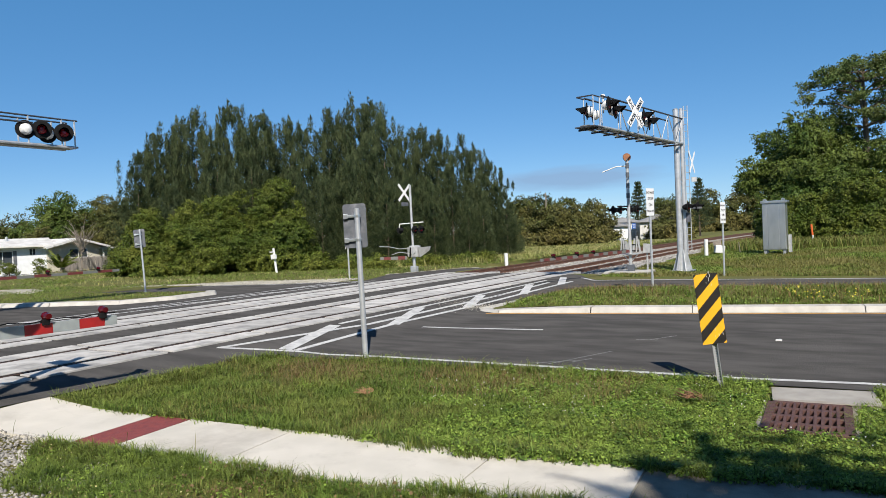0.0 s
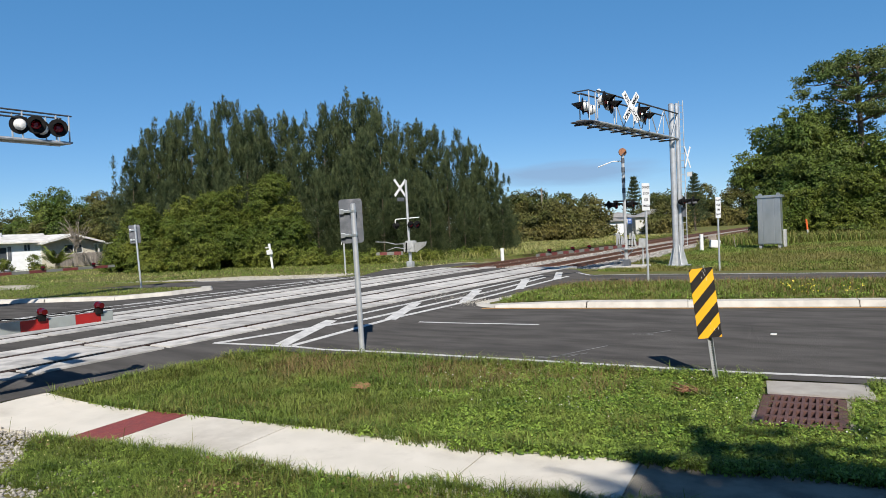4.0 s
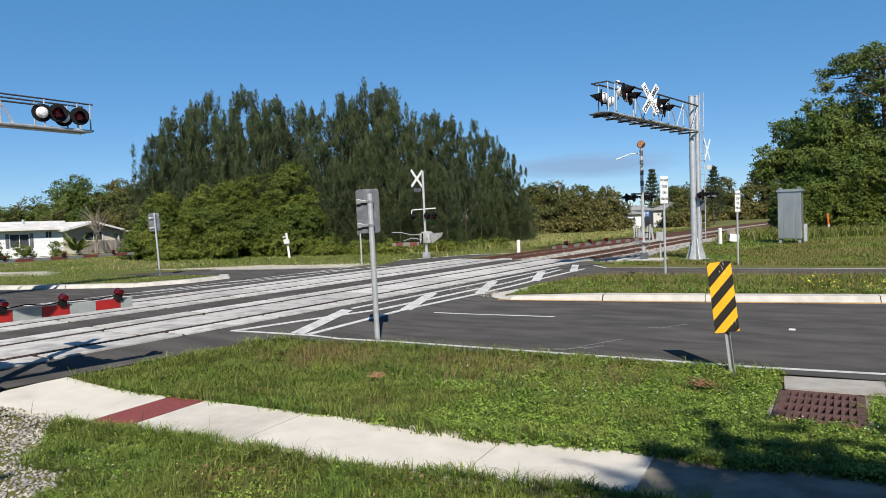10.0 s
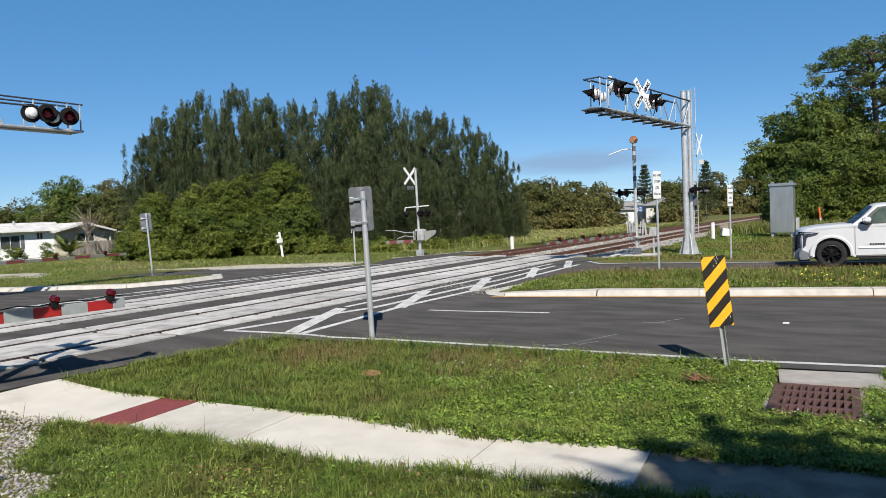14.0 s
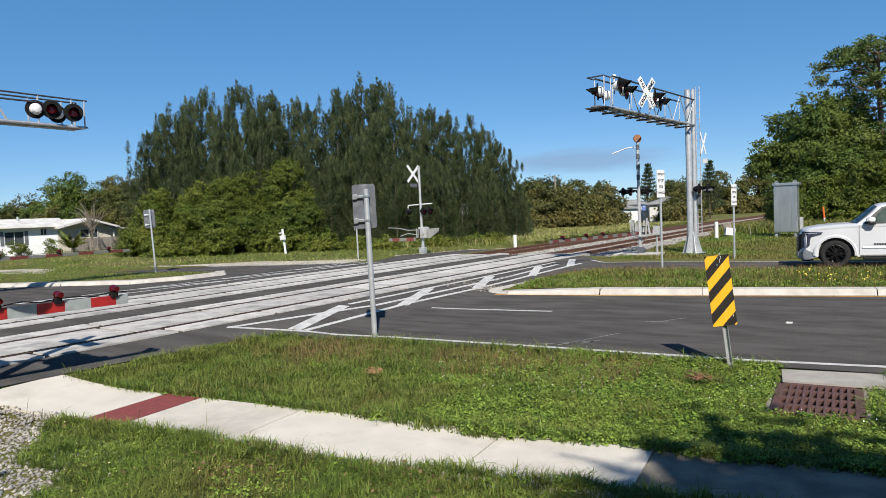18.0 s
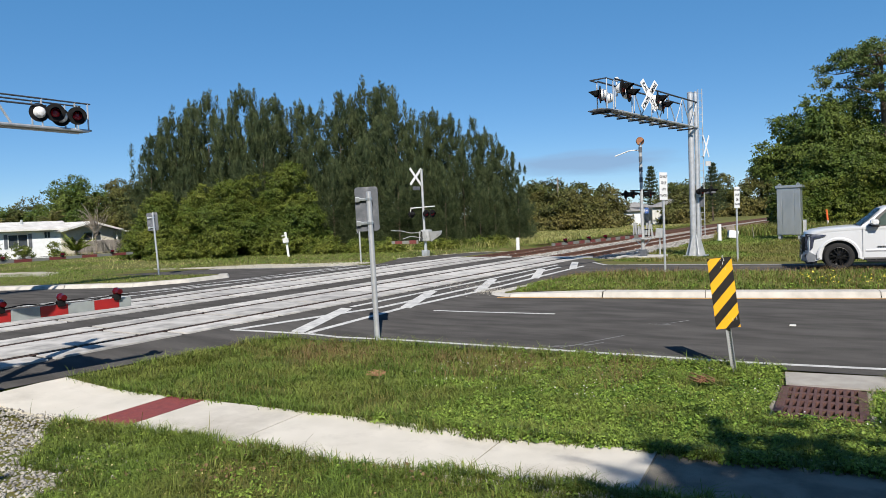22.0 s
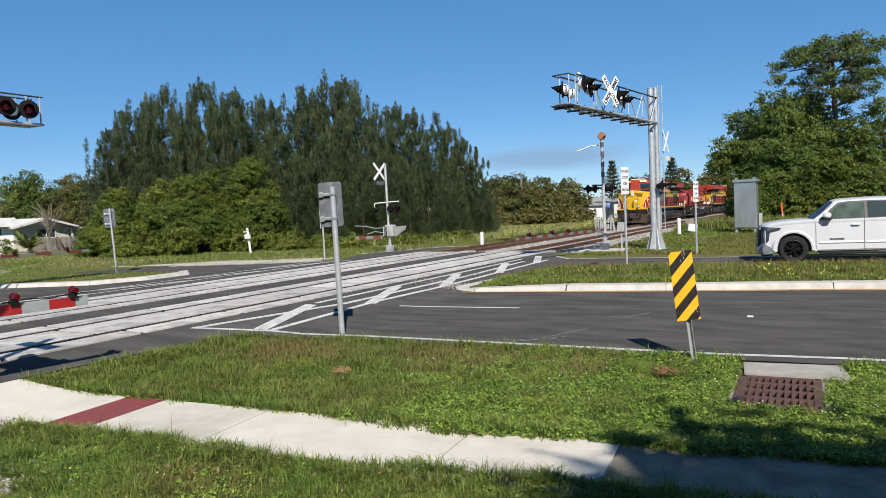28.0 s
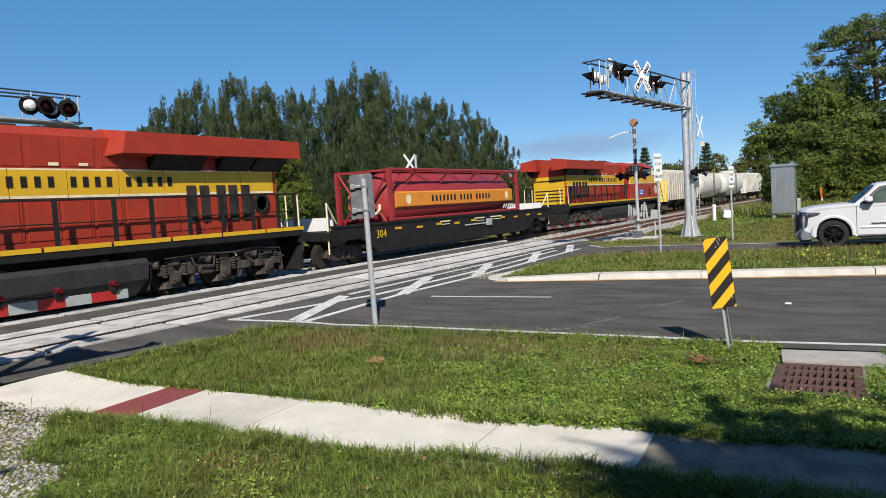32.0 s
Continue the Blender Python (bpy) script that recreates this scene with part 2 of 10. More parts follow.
LEAF_BUSH = leaf_mat("bush_foliage", (0.066, 0.104, 0.014), (0.140, 0.158, 0.024), 0.5, 0.14, 0.5)
LEAF_HEDGE = leaf_mat("hedge_foliage", (0.054, 0.090, 0.012), (0.120, 0.142, 0.020), 0.5, 0.14, 0.6)
LEAF_TREE = leaf_mat("broadleaf_foliage", (0.055, 0.098, 0.017), (0.118, 0.148, 0.027), 0.5, 0.16)
LEAF_PINE = leaf_mat("pine_foliage", (0.095, 0.145, 0.038), (0.14, 0.17, 0.055), 0.4, 0.3)
LEAF_FAR = leaf_mat("far_foliage", (0.064, 0.080, 0.020), (0.140, 0.122, 0.036), 0.55, 0.15, 0.25)
LEAF_DRY = leaf_mat("dry_vine_foliage", (0.12, 0.075, 0.03), (0.10, 0.10, 0.03), 0.4, 0.25)
GRASS = leaf_mat("grass_blades", (0.152, 0.236, 0.042), (0.226, 0.272, 0.062), 0.45, 0.35, 0.9)
GRASS_DRY = leaf_mat("dry_grass_blades", (0.25, 0.225, 0.075), (0.19, 0.20, 0.05), 0.4, 0.35, 0.5)
CLOVER = leaf_mat("weed_leaves", (0.185, 0.295, 0.048), (0.265, 0.360, 0.068), 0.45, 0.25, 1.0)
CLOVER_DEEP = leaf_mat("dark_weed_leaves", (0.070, 0.135, 0.020), (0.110, 0.180, 0.030), 0.4, 0.2, 1.0)
FIELD_DRY = leaf_mat("field_straw", (0.46, 0.42, 0.19), (0.36, 0.36, 0.12), 0.45, 0.35, 0.3)
GRASS_DEEP = leaf_mat("short_grass_blades", (0.092, 0.146, 0.030), (0.145, 0.178, 0.044), 0.4, 0.25, 0.9)
# Duller, darker stripe colours for the far gate arms.
RED_DULL = mat("dull_red_tape", (0.17, 0.035, 0.03), 0.6, 0, (0.13, 0.035, 0.03), 6, 0.5)
ARM_DULL = mat("dull_arm_white", (0.19, 0.195, 0.175), 0.6, 0, (0.15, 0.155, 0.14), 6, 0.4)


# ---- building helpers ----
def sstep(a, b, v):
    t = min(1.0, max(0.0, (v - a) / (b - a)))
    return t * t * (3 - 2 * t)


def G(x, y):
    """Height of the ground: the crossing is a low crest, the far verge rises a little."""
    c = sstep(-8.5, -11.2, x) * (1 - 0.5 * sstep(-18, -24, x))
    return 0.2 * c + (1 - c) * 0.1 * sstep(19, 26, y) + 0.35 * sstep(31, 42, y) * sstep(-10, -6.5, x)


def GV(x, y):
    """Soil of the near verge, a little under the paving."""
    return G(x, y) - 0.06 * sstep(-9.7, -9.0, x) * sstep(9.8, 9.5, y) * sstep(-4, -1, y)


def part(name, bm, material, parent=None, label="", smooth=False, kind=""):
    """Links a bmesh (or mesh) as one object under its parent."""
    if isinstance(bm, bpy.types.Mesh):
        me = bm
    else:
        me = bpy.data.meshes.new(name)
        bmesh.ops.recalc_face_normals(bm, faces=bm.faces)
        if smooth:
            for f in bm.faces:
                f.smooth = True
            for e in bm.edges:
                if len(e.link_faces) == 2 and e.calc_face_angle(0) > 0.6:
                    e.smooth = False
        bm.to_mesh(me)
        bm.free()
    if material and not me.materials:
        me.materials.append(material)
    ob = new(name, me)
    ob.parent = parent
    return tagged(ob, label, kind=kind)


def thing(name, m, label, category, group="", kind=""):
    ob = new(name)
    ob.empty_display_size = 0.2
    ob.matrix_basis = m
    return tagged(ob, label, category, group, kind)


def box(bm, c, s, m=None, bev=0.0):
    """Box of size s about c, optionally turned by m, edges bevelled."""
    t = Matrix.Translation(c) @ (m or Matrix()) @ Matrix.Diagonal((*s, 1))
    r = bmesh.ops.create_cube(bm, size=1, matrix=t)
    if bev:
        es = list({e for v in r["verts"] for e in v.link_edges})
        bmesh.ops.bevel(bm, geom=es, offset=bev, segments=2, affect="EDGES", profile=0.7)


def rod(bm, a, b, r, r2=None, seg=8, caps=True):
    """Round bar from a to b."""
    a, b = Vector(a), Vector(b)
    d = b - a
    q = d.to_track_quat("Z", "Y").to_matrix().to_4x4()
    bmesh.ops.create_cone(bm, cap_ends=caps, segments=seg, radius1=r, radius2=r if r2 is None else r2, depth=d.length, matrix=Matrix.Translation((a + b) / 2) @ q)


def tube(bm, pts, r, seg=6):
    for a, b in zip(pts, pts[1:]):
        rod(bm, a, b, r, seg=seg)


def ball(bm, c, r, u=10, v=6, s=(1, 1, 1)):
    bmesh.ops.create_uvsphere(bm, u_segments=u, v_segments=v, radius=r, matrix=Matrix.Translation(c) @ Matrix.Diagonal((*s, 1)))


def prism(bm, outline, axis, lo, hi):
    """Solid with a polygon outline, drawn out along axis x, y or z from lo to hi."""
    def at(p, w):
        return {"x": (w, p[0], p[1]), "y": (p[0], w, p[1]), "z": (p[0], p[1], w)}[axis]
    a = [bm.verts.new(at(p, lo)) for p in outline]
    b = [bm.verts.new(at(p, hi)) for p in outline]
    n = len(outline)
    bm.faces.new(a)
    bm.faces.new(b)
    for i in range(n):
        bm.faces.new((a[i], a[(i + 1) % n], b[(i + 1) % n], b[i]))


def lathe(bm, prof, m, seg=16):
    """Turned shape: prof is (radius, height) pairs about local z."""
    rings = []
    for r, z in prof:
        rings.append([bm.verts.new(m @ Vector((r * math.cos(k * math.tau / seg), r * math.sin(k * math.tau / seg), z))) for k in range(seg)])
    for a, b in zip(rings, rings[1:]):
        for k in range(seg):
            bm.faces.new((a[k], a[(k + 1) % seg], b[(k + 1) % seg], b[k]))
    bm.faces.new(rings[0])
    bm.faces.new(rings[-1])


def hull(bm, pts):
    vs = [bm.verts.new(p) for p in pts]
    r = bmesh.ops.convex_hull(bm, input=vs)
    bmesh.ops.delete(bm, geom=[e for e in r["geom_interior"] if isinstance(e, bmesh.types.BMVert)], context="VERTS")


def word(name, text, size, m, material, parent, label="", depth=0.004):
    """Raised lettering as a mesh, centred on m, reading along local x."""
    cu = bpy.data.curves.new(name, "FONT")
    cu.body, cu.size, cu.align_x, cu.align_y, cu.extrude = text, size, "CENTER", "CENTER", depth
    cu.resolution_u = 2
    tmp = bpy.data.objects.new("tmp", cu)
    scene.collection.objects.link(tmp)
    me = bpy.data.meshes.new_from_object(tmp.evaluated_get(bpy.context.evaluated_depsgraph_get()))
    bpy.data.objects.remove(tmp)
    bpy.data.curves.remove(cu)
    me.materials.clear()
    me.materials.append(material)
    ob = part(name, me, None, parent, label)
    ob.matrix_basis = m
    return ob


SIDE_R = Matrix(((0, 0, 1, 0), (1, 0, 0, 0), (0, 1, 0, 0), (0, 0, 0, 1)))      # text on the +x side, reading towards +y
SIDE_L = Matrix(((0, 0, -1, 0), (-1, 0, 0, 0), (0, 1, 0, 0), (0, 0, 0, 1)))
FRONT = Matrix(((1, 0, 0, 0), (0, 0, -1, 0), (0, 1, 0, 0), (0, 0, 0, 1)))      # text on a face towards -y


def BM():
    return bmesh.new()


def raw(name, verts, faces):
    me = bpy.data.meshes.new(name)
    me.from_pydata([tuple(v) for v in verts], [], [tuple(f) for f in faces])
    me.update()
    return me


def lerp_at(pts, x):
    """Piecewise-linear y over x (pts sorted by x)."""
    if x <= pts[0][0]:
        return pts[0][1]
    for (x0, y0), (x1, y1) in zip(pts, pts[1:]):
        if x <= x1:
            return y0 + (y1 - y0) * (x - x0) / (x1 - x0)
    return pts[-1][1]


def sheet(name, xs, lo, hi, dz, material, rows=12, **kw):
    """Ground-hugging strip between two lines y = lo(x) and y = hi(x)."""
    v, f = [], []
    for x in xs:
        a, b = lo(x), hi(x)
        for j in range(rows + 1):
            y = a + (b - a) * j / rows
            v.append((x, y, G(x, y) + dz))
    for i in range(len(xs) - 1):
        for j in range(rows):
            k = i * (rows + 1) + j
            f.append((k, k + rows + 1, k + rows + 2, k + 1))
    return part(name, raw(name, v, f), material, **kw)


def stripe(pts, w, dz=0.006, step=0.6):
    """Painted line along a polyline on the road: returns a bmesh."""
    bm = BM()
    for (x0, y0), (x1, y1) in zip(pts, pts[1:]):
        d = Vector((x1 - x0, y1 - y0))
        n = max(1, int(d.length / step))
        s = Vector((-d.y, d.x)).normalized() * w / 2
        prev = None
        for k in range(n + 1):
            p = Vector((x0, y0)) + d * k / n
            row = [bm.verts.new((q.x, q.y, G(q.x, q.y) + 0.02 + dz)) for q in (p - s, p + s)]
            if prev:
                bm.faces.new((prev[0], row[0], row[1], prev[1]))
            prev = row
    return bm


def rng(a, b, n):
    return [a + (b - a) * i / n for i in range(n + 1)]


# ---- ground ----
def build_ground():
    xs = [-3000, -1200, -500, -250, -140, -100] + rng(-80, -24, 28) + sorted(rng(-22, 8, 60) + [-1.05, -0.98, -0.12, -0.05]) + rng(10, 40, 15) + [60, 100, 200, 500, 1200, 3000]
    ys = [-3000, -1000, -300, -100, -50, -25] + sorted(rng(-15, 36, 68) + [7.72, 7.80, 9.12, 9.18]) + rng(38, 80, 21) + [95, 120, 160, 220, 320, 500, 900, 1600, 3000]
    cut = lambda x, y: 0.42 * sstep(-9.2, -10.0, x) * sstep(-20.4, -19.6, x) * sstep(29.4, 30.3, y) + (0.12 if -0.99 < x < -0.11 and 7.79 < y < 9.13 else 0)      # trench for the ballast, drain pit
    v = [(x, y, GV(x, y) - cut(x, y)) for x in xs for y in ys]
    n = len(ys)
    f = [(i * n + j, (i + 1) * n + j, (i + 1) * n + j + 1, i * n + j + 1) for i in range(len(xs) - 1) for j in range(n - 1)]
    tagged(part("ground", raw("ground", v, f), GRASS_SOIL), "green and straw-brown mown grass ground", "ground", kind="structure")


SOUTH = [(-80, -8), (-40, 2), (-20.5, 7.5), (-19.6, 7), (-19.5, -12), (-10.05, -12), (-9.95, 4.0), (-9.85, 6.2), (-10.1, 7.4), (-9.9, 8.4), (-9.3, 9.45), (-7.5, 9.72), (-1.4, 9.9), (0, 10.0), (60, 12.5)]
NORTH = [(-80, 12), (-41.8, 19.9), (-27.66, 23.1), (-20, 25.0), (-18.7, 26.6), (-14.4, 29.8), (-10.3, 28.4), (-9.6, 27.1), (-8.9, 26.4), (-7.5, 26.75), (-4.42, 26.8), (0.06, 27.0), (60, 33.5)]


def build_roads():
    xs = sorted(set(rng(-80, -30, 25) + rng(-30, 6, 120) + rng(8, 60, 26) + [p[0] for p in SOUTH + NORTH]))
    tagged(sheet("road", xs, lambda x: lerp_at(SOUTH, x), lambda x: lerp_at(NORTH, x), 0.02, ASPHALT, rows=40), "dark grey asphalt road over the level crossing", "road", kind="structure")

    nl = lambda x: lerp_at(NORTH, x)
    xs = rng(-78, -28, 50)
    tagged(sheet("verge_soil", xs, lambda x: nl(x) - 5.2 + 5.0 * sstep(-33.5, -28, x), lambda x: nl(x) + 0.3, 0.032, GRASS_SOIL, rows=6), "mown grass beside the narrow median", "ground", kind="structure")
    xs = rng(-70, -34.5, 36)
    sand = mat("pale_sand", (0.50, 0.46, 0.38), 0.95, 0, (0.36, 0.33, 0.26), 2.2, 0.5, 0.4, 40, wear=(0.2, 0.2, 0.09), wscale=0.7, wamount=0.4)
    tagged(sheet("sandy_track", xs, lambda x: nl(x) - 3.1 + 0.3 * math.sin(x), lambda x: nl(x) + 0.2 + 0.25 * math.sin(x * 1.7) - 3.1 * sstep(-38, -34.5, x), 0.04, sand, rows=2), "pale sandy track through the grass", "track", kind="structure")
    xs = rng(-33.0, -20.6, 25)
    tagged(sheet("gravel_shoulder", xs, lambda x: nl(x) + 0.2 + 1.5 * sstep(-28, -32.5, x), lambda x: nl(x) + 0.3 + 2.6 * sstep(-20.6, -22, x) * (1 - 0.6 * sstep(-26, -33, x)) + 0.4 * math.sin(x * 1.3), 0.012, sand, rows=8), "pale gravel shoulder beside the far lane", "shoulder", kind="structure")

    bm = BM()
    rows = []
    for k in range(13):
        u = k / 12
        a = Vector((-18.6, 25.2)).lerp(Vector((-17.5, 33.9)), u)
        b = Vector((lerp_at([(0, -19.4), (0.5, -21.15), (1, -19.3)], u), 25.2 + 8.8 * u))
        rows.append([bm.verts.new((q.x, q.y, G(q.x, q.y) + 0.030)) for q in (b, b.lerp(a, 0.33), b.lerp(a, 0.66), a)])
    for p, q in zip(rows, rows[1:]):
        for w in range(3):
            bm.faces.new((p[w], p[w + 1], q[w + 1], q[w]))
    tagged(part("road_apron", bm, ASPHALT), "dark asphalt beside the far crossing panels", "road", kind="structure")
    bm = BM()
    prev = None
    for k in range(41):
        u = k / 40
        c = Vector((lerp_at([(0, -21.2), (0.45, -20.0), (0.75, -19.3), (1, -17.3)], u), lerp_at([(0, 29.3), (0.45, 31.6), (0.75, 33.8), (1, 34.4)], u)))
        w = 0.30 + 0.16 * math.sin(k * 1.7) + 0.10 * math.sin(k * 0.63 + 1)
        row = [bm.verts.new((c.x - 0.5 * w, c.y + w, G(c.x, c.y) + 0.045)), bm.verts.new((c.x + 0.3 * w, c.y - 0.6 * w, G(c.x, c.y) + 0.050))]
        if prev:
            bm.faces.new((prev[0], prev[1], row[1], row[0]))
        prev = row
    tagged(part("sand_edge", bm, sand), "pale washed-out sand along the asphalt edge", "shoulder", kind="structure")

    def island(name, outline, h, label, bare=()):
        """Raised median: concrete kerb ring round a grass middle."""
        ob = thing(name, Matrix(), label, "median", kind="structure")
        k_ = low_end if name == "median_right" else (lambda x: 1.0)
        ins = []
        n = len(outline)
        for i in range(n):
            p, a, b = Vector(outline[i]), Vector(outline[i - 1]), Vector(outline[(i + 1) % n])
            d1, d2 = (p - a).normalized(), (b - p).normalized()
            nn = (Vector((-d1.y, d1.x)) + Vector((-d2.y, d2.x))).normalized()
            ins.append(p + nn * 0.42 / max(0.5, nn.dot(Vector((-d1.y, d1.x)))))
        for i in range(n):
            a0, a1, b0, b1 = Vector(outline[i]), Vector(outline[(i + 1) % n]), ins[i], ins[(i + 1) % n]
            ln = (a1 - a0).length
            if i in bare:
                continue
            pieces = max(1, round(ln / 3.05)) if ln < 40 else 1
            for j in range(pieces):
                u0, u1 = (j + 0.006 * (pieces > 1)) / pieces, (j + 1 - 0.006 * (pieces > 1)) / pieces
                m = max(1, int(ln / pieces / 1.5))
                bm = BM()
                prev = None
                for k in range(m + 1):
                    u = u0 + (u1 - u0) * k / m
                    o, q = a0.lerp(a1, u), b0.lerp(b1, u)
                    fce = o.lerp(q, 0.16)
                    row = [bm.verts.new((p.x, p.y, G(p.x, p.y) + z)) for p, z in ((o, 0.0), (o, 0.03 * k_(o.x)), (fce, h * k_(o.x)), (q, (h + 0.012) * k_(o.x)), (q, 0))]
                    if prev:
                        for w in range(4):
                            bm.faces.new((prev[w], row[w], row[w + 1], prev[w + 1]))
                    prev = row
                part("kerb", bm, CONCRETE, ob)
        bm = BM()
        vs = [bm.verts.new((p.x, p.y, G(p.x, p.y) + h - 0.01)) for p in ins]
        bm.faces.new(vs)
        bmesh.ops.triangulate(bm, faces=bm.faces)
        bmesh.ops.subdivide_edges(bm, edges=bm.edges, cuts=7, use_grid_fill=True)
        for v in bm.verts:
            v.co.z = G(v.co.x, v.co.y) + (h - 0.01) * k_(v.co.x) + (crown(v.co.x, v.co.y) if name == "median_right" else 0)
        part("grass_bed", bm, GRASS_SOIL, ob)
        return ob

    island("median_right", MEDIAN_R, 0.16, "grassy road median with a pale concrete kerb")
    island("median_left", MEDIAN_L, 0.15, "narrow grassy road median with a white concrete kerb", (5, 6))


MEDIAN_R = [(-9.35, 17.3), (-9.0, 16.75), (-8.33, 16.5), (-3.52, 17.38), (0.04, 18.11), (30, 22.6), (60, 26.6), (60, 29.0), (30, 26.4), (0.06, 22.9), (-8.3, 21.9), (-9.2, 19.6)]
MEDIAN_L = [(-60, 3.0), (-28.53, 13.4), (-23.18, 15.5), (-22.2, 17.2), (-22.3, 19.2), (-23.2, 20.0), (-36.5, 17.4), (-60, 11.5)]


def low_end(x):
    """The near median sinks to the road at its worn end."""
    return 0.15 + 0.85 * sstep(-9.3, -7.4, x)


def crown(x, y):
    """Rise of the right median's soil above its kerb."""
    best = 9.0
    for (x0, y0), (x1, y1) in zip(MEDIAN_R, MEDIAN_R[1:] + MEDIAN_R[:1]):
        dx, dy = x1 - x0, y1 - y0
        t = min(1.0, max(0.0, ((x - x0) * dx + (y - y0) * dy) / (dx * dx + dy * dy)))
        best = min(best, math.hypot(x - x0 - t * dx, y - y0 - t * dy))
    return 0.17 * sstep(0.4, 2.0, best)


def build_markings():
    mk = thing("road_markings", Matrix(), "worn white painted lines on the asphalt", "road marking", kind="structure")

    def line(pts, w, m=PAINT_W):
        part("painted_line", stripe(pts, w), m, mk)
    line([(-8.84, 13.6), (-5.93, 13.87)], 0.12)
    line([(5.9, 14.9), (8.9, 15.2)], 0.12)
    line([(-10.6, 9.08), (-9.26, 9.86), (-7.4, 10.07), (-1.38, 10.22), (0.02, 10.38), (40, 12.0)], 0.12)
    line([(-8.6, 16.35), (-3.52, 17.22), (0.04, 17.95), (30, 22.4)], 0.13, PAINT_Y)
    line([(-10.55, 9.1), (-9.98, 13.0), (-10.0, 20.0), (-10.15, 24.5)], 0.13)
    line([(-9.35, 9.9), (-9.6, 13.6), (-9.55, 17.0), (-9.62, 20.9), (-9.55, 25.4)], 0.13)
    line([(-10.5, 12.6), (-10.55, 25.2)], 0.12)
    for y in (9.8, 13.45, 17.05, 20.85, 24.2):
        line([(-9.55, y), (-10.46, y + 2.6)], 0.27)
    line([(-8.2, 22.35), (0.06, 23.2), (40, 28.0)], 0.12)
    line([(-9.75, 27.0), (-8.95, 26.15), (-7.5, 26.5), (-4.42, 26.55), (0.06, 26.75), (40, 31.0)], 0.14)
    line([(-19.25, 9), (-19.25, 24.6)], 0.14)
    line([(-20.5, 9), (-20.5, 24.4)], 0.14)
    for y in (10.2, 13.9, 17.4, 21.2):
        line([(-20.4, y), (-19.3, y + 2.7)], 0.30)
    line([(-27.9, 22.83), (-18.6, 25.0)], 0.14)
    chalk = mat("faded_survey_paint", (0.26, 0.26, 0.25), 0.85, 0, (0.14, 0.14, 0.14), 14, 0.6)
    for pts in ([(-4.35, 10.35), (-3.75, 11.75)], [(-4.5, 10.45), (-3.9, 10.85)], [(-4.25, 10.5), (-4.1, 10.9)], [(-4.05, 10.6), (-3.85, 11.0)], [(-3.45, 13.15), (-3.1, 13.75)], [(-3.7, 13.1), (-3.3, 13.15)], [(-4.7, 10.4), (-4.3, 10.42)]):
        part("survey_mark", stripe(pts, 0.035), chalk, mk)
    for x, y in ((-1.30, 13.62), (7, 14.8)):
        bm = BM()
        box(bm, (x, y, 0.035), (0.1, 0.1, 0.02), bev=0.006)
        tagged(part("road_stud", bm, WHITE), "small white raised road stud on the asphalt", "road stud", "lane studs")


# ---- railway ----
NEAR_X, FAR_X, GAUGE = -12.38, -16.60, 1.505
ZT = 0.2


def bend(y):
    """The line curves gently to the right far beyond the crossing."""
    u = max(0.0, y - 70.0)
    return 0.00042 * u * u if u < 120 else 0.00042 * 120 * (2 * u - 120)


def swept(outline, ys):
    """Section (x, z) drawn along the bending line."""
    n = len(outline)
    v = [(x + bend(y), y, z) for y in ys for x, z in outline]
    f = [(i * n + j, (i + 1) * n + j, (i + 1) * n + (j + 1) % n, i * n + (j + 1) % n) for i in range(len(ys) - 1) for j in range(n)]
    return raw("rail", v, f + [tuple(range(n)), tuple(range((len(ys) - 1) * n, len(ys) * n))])


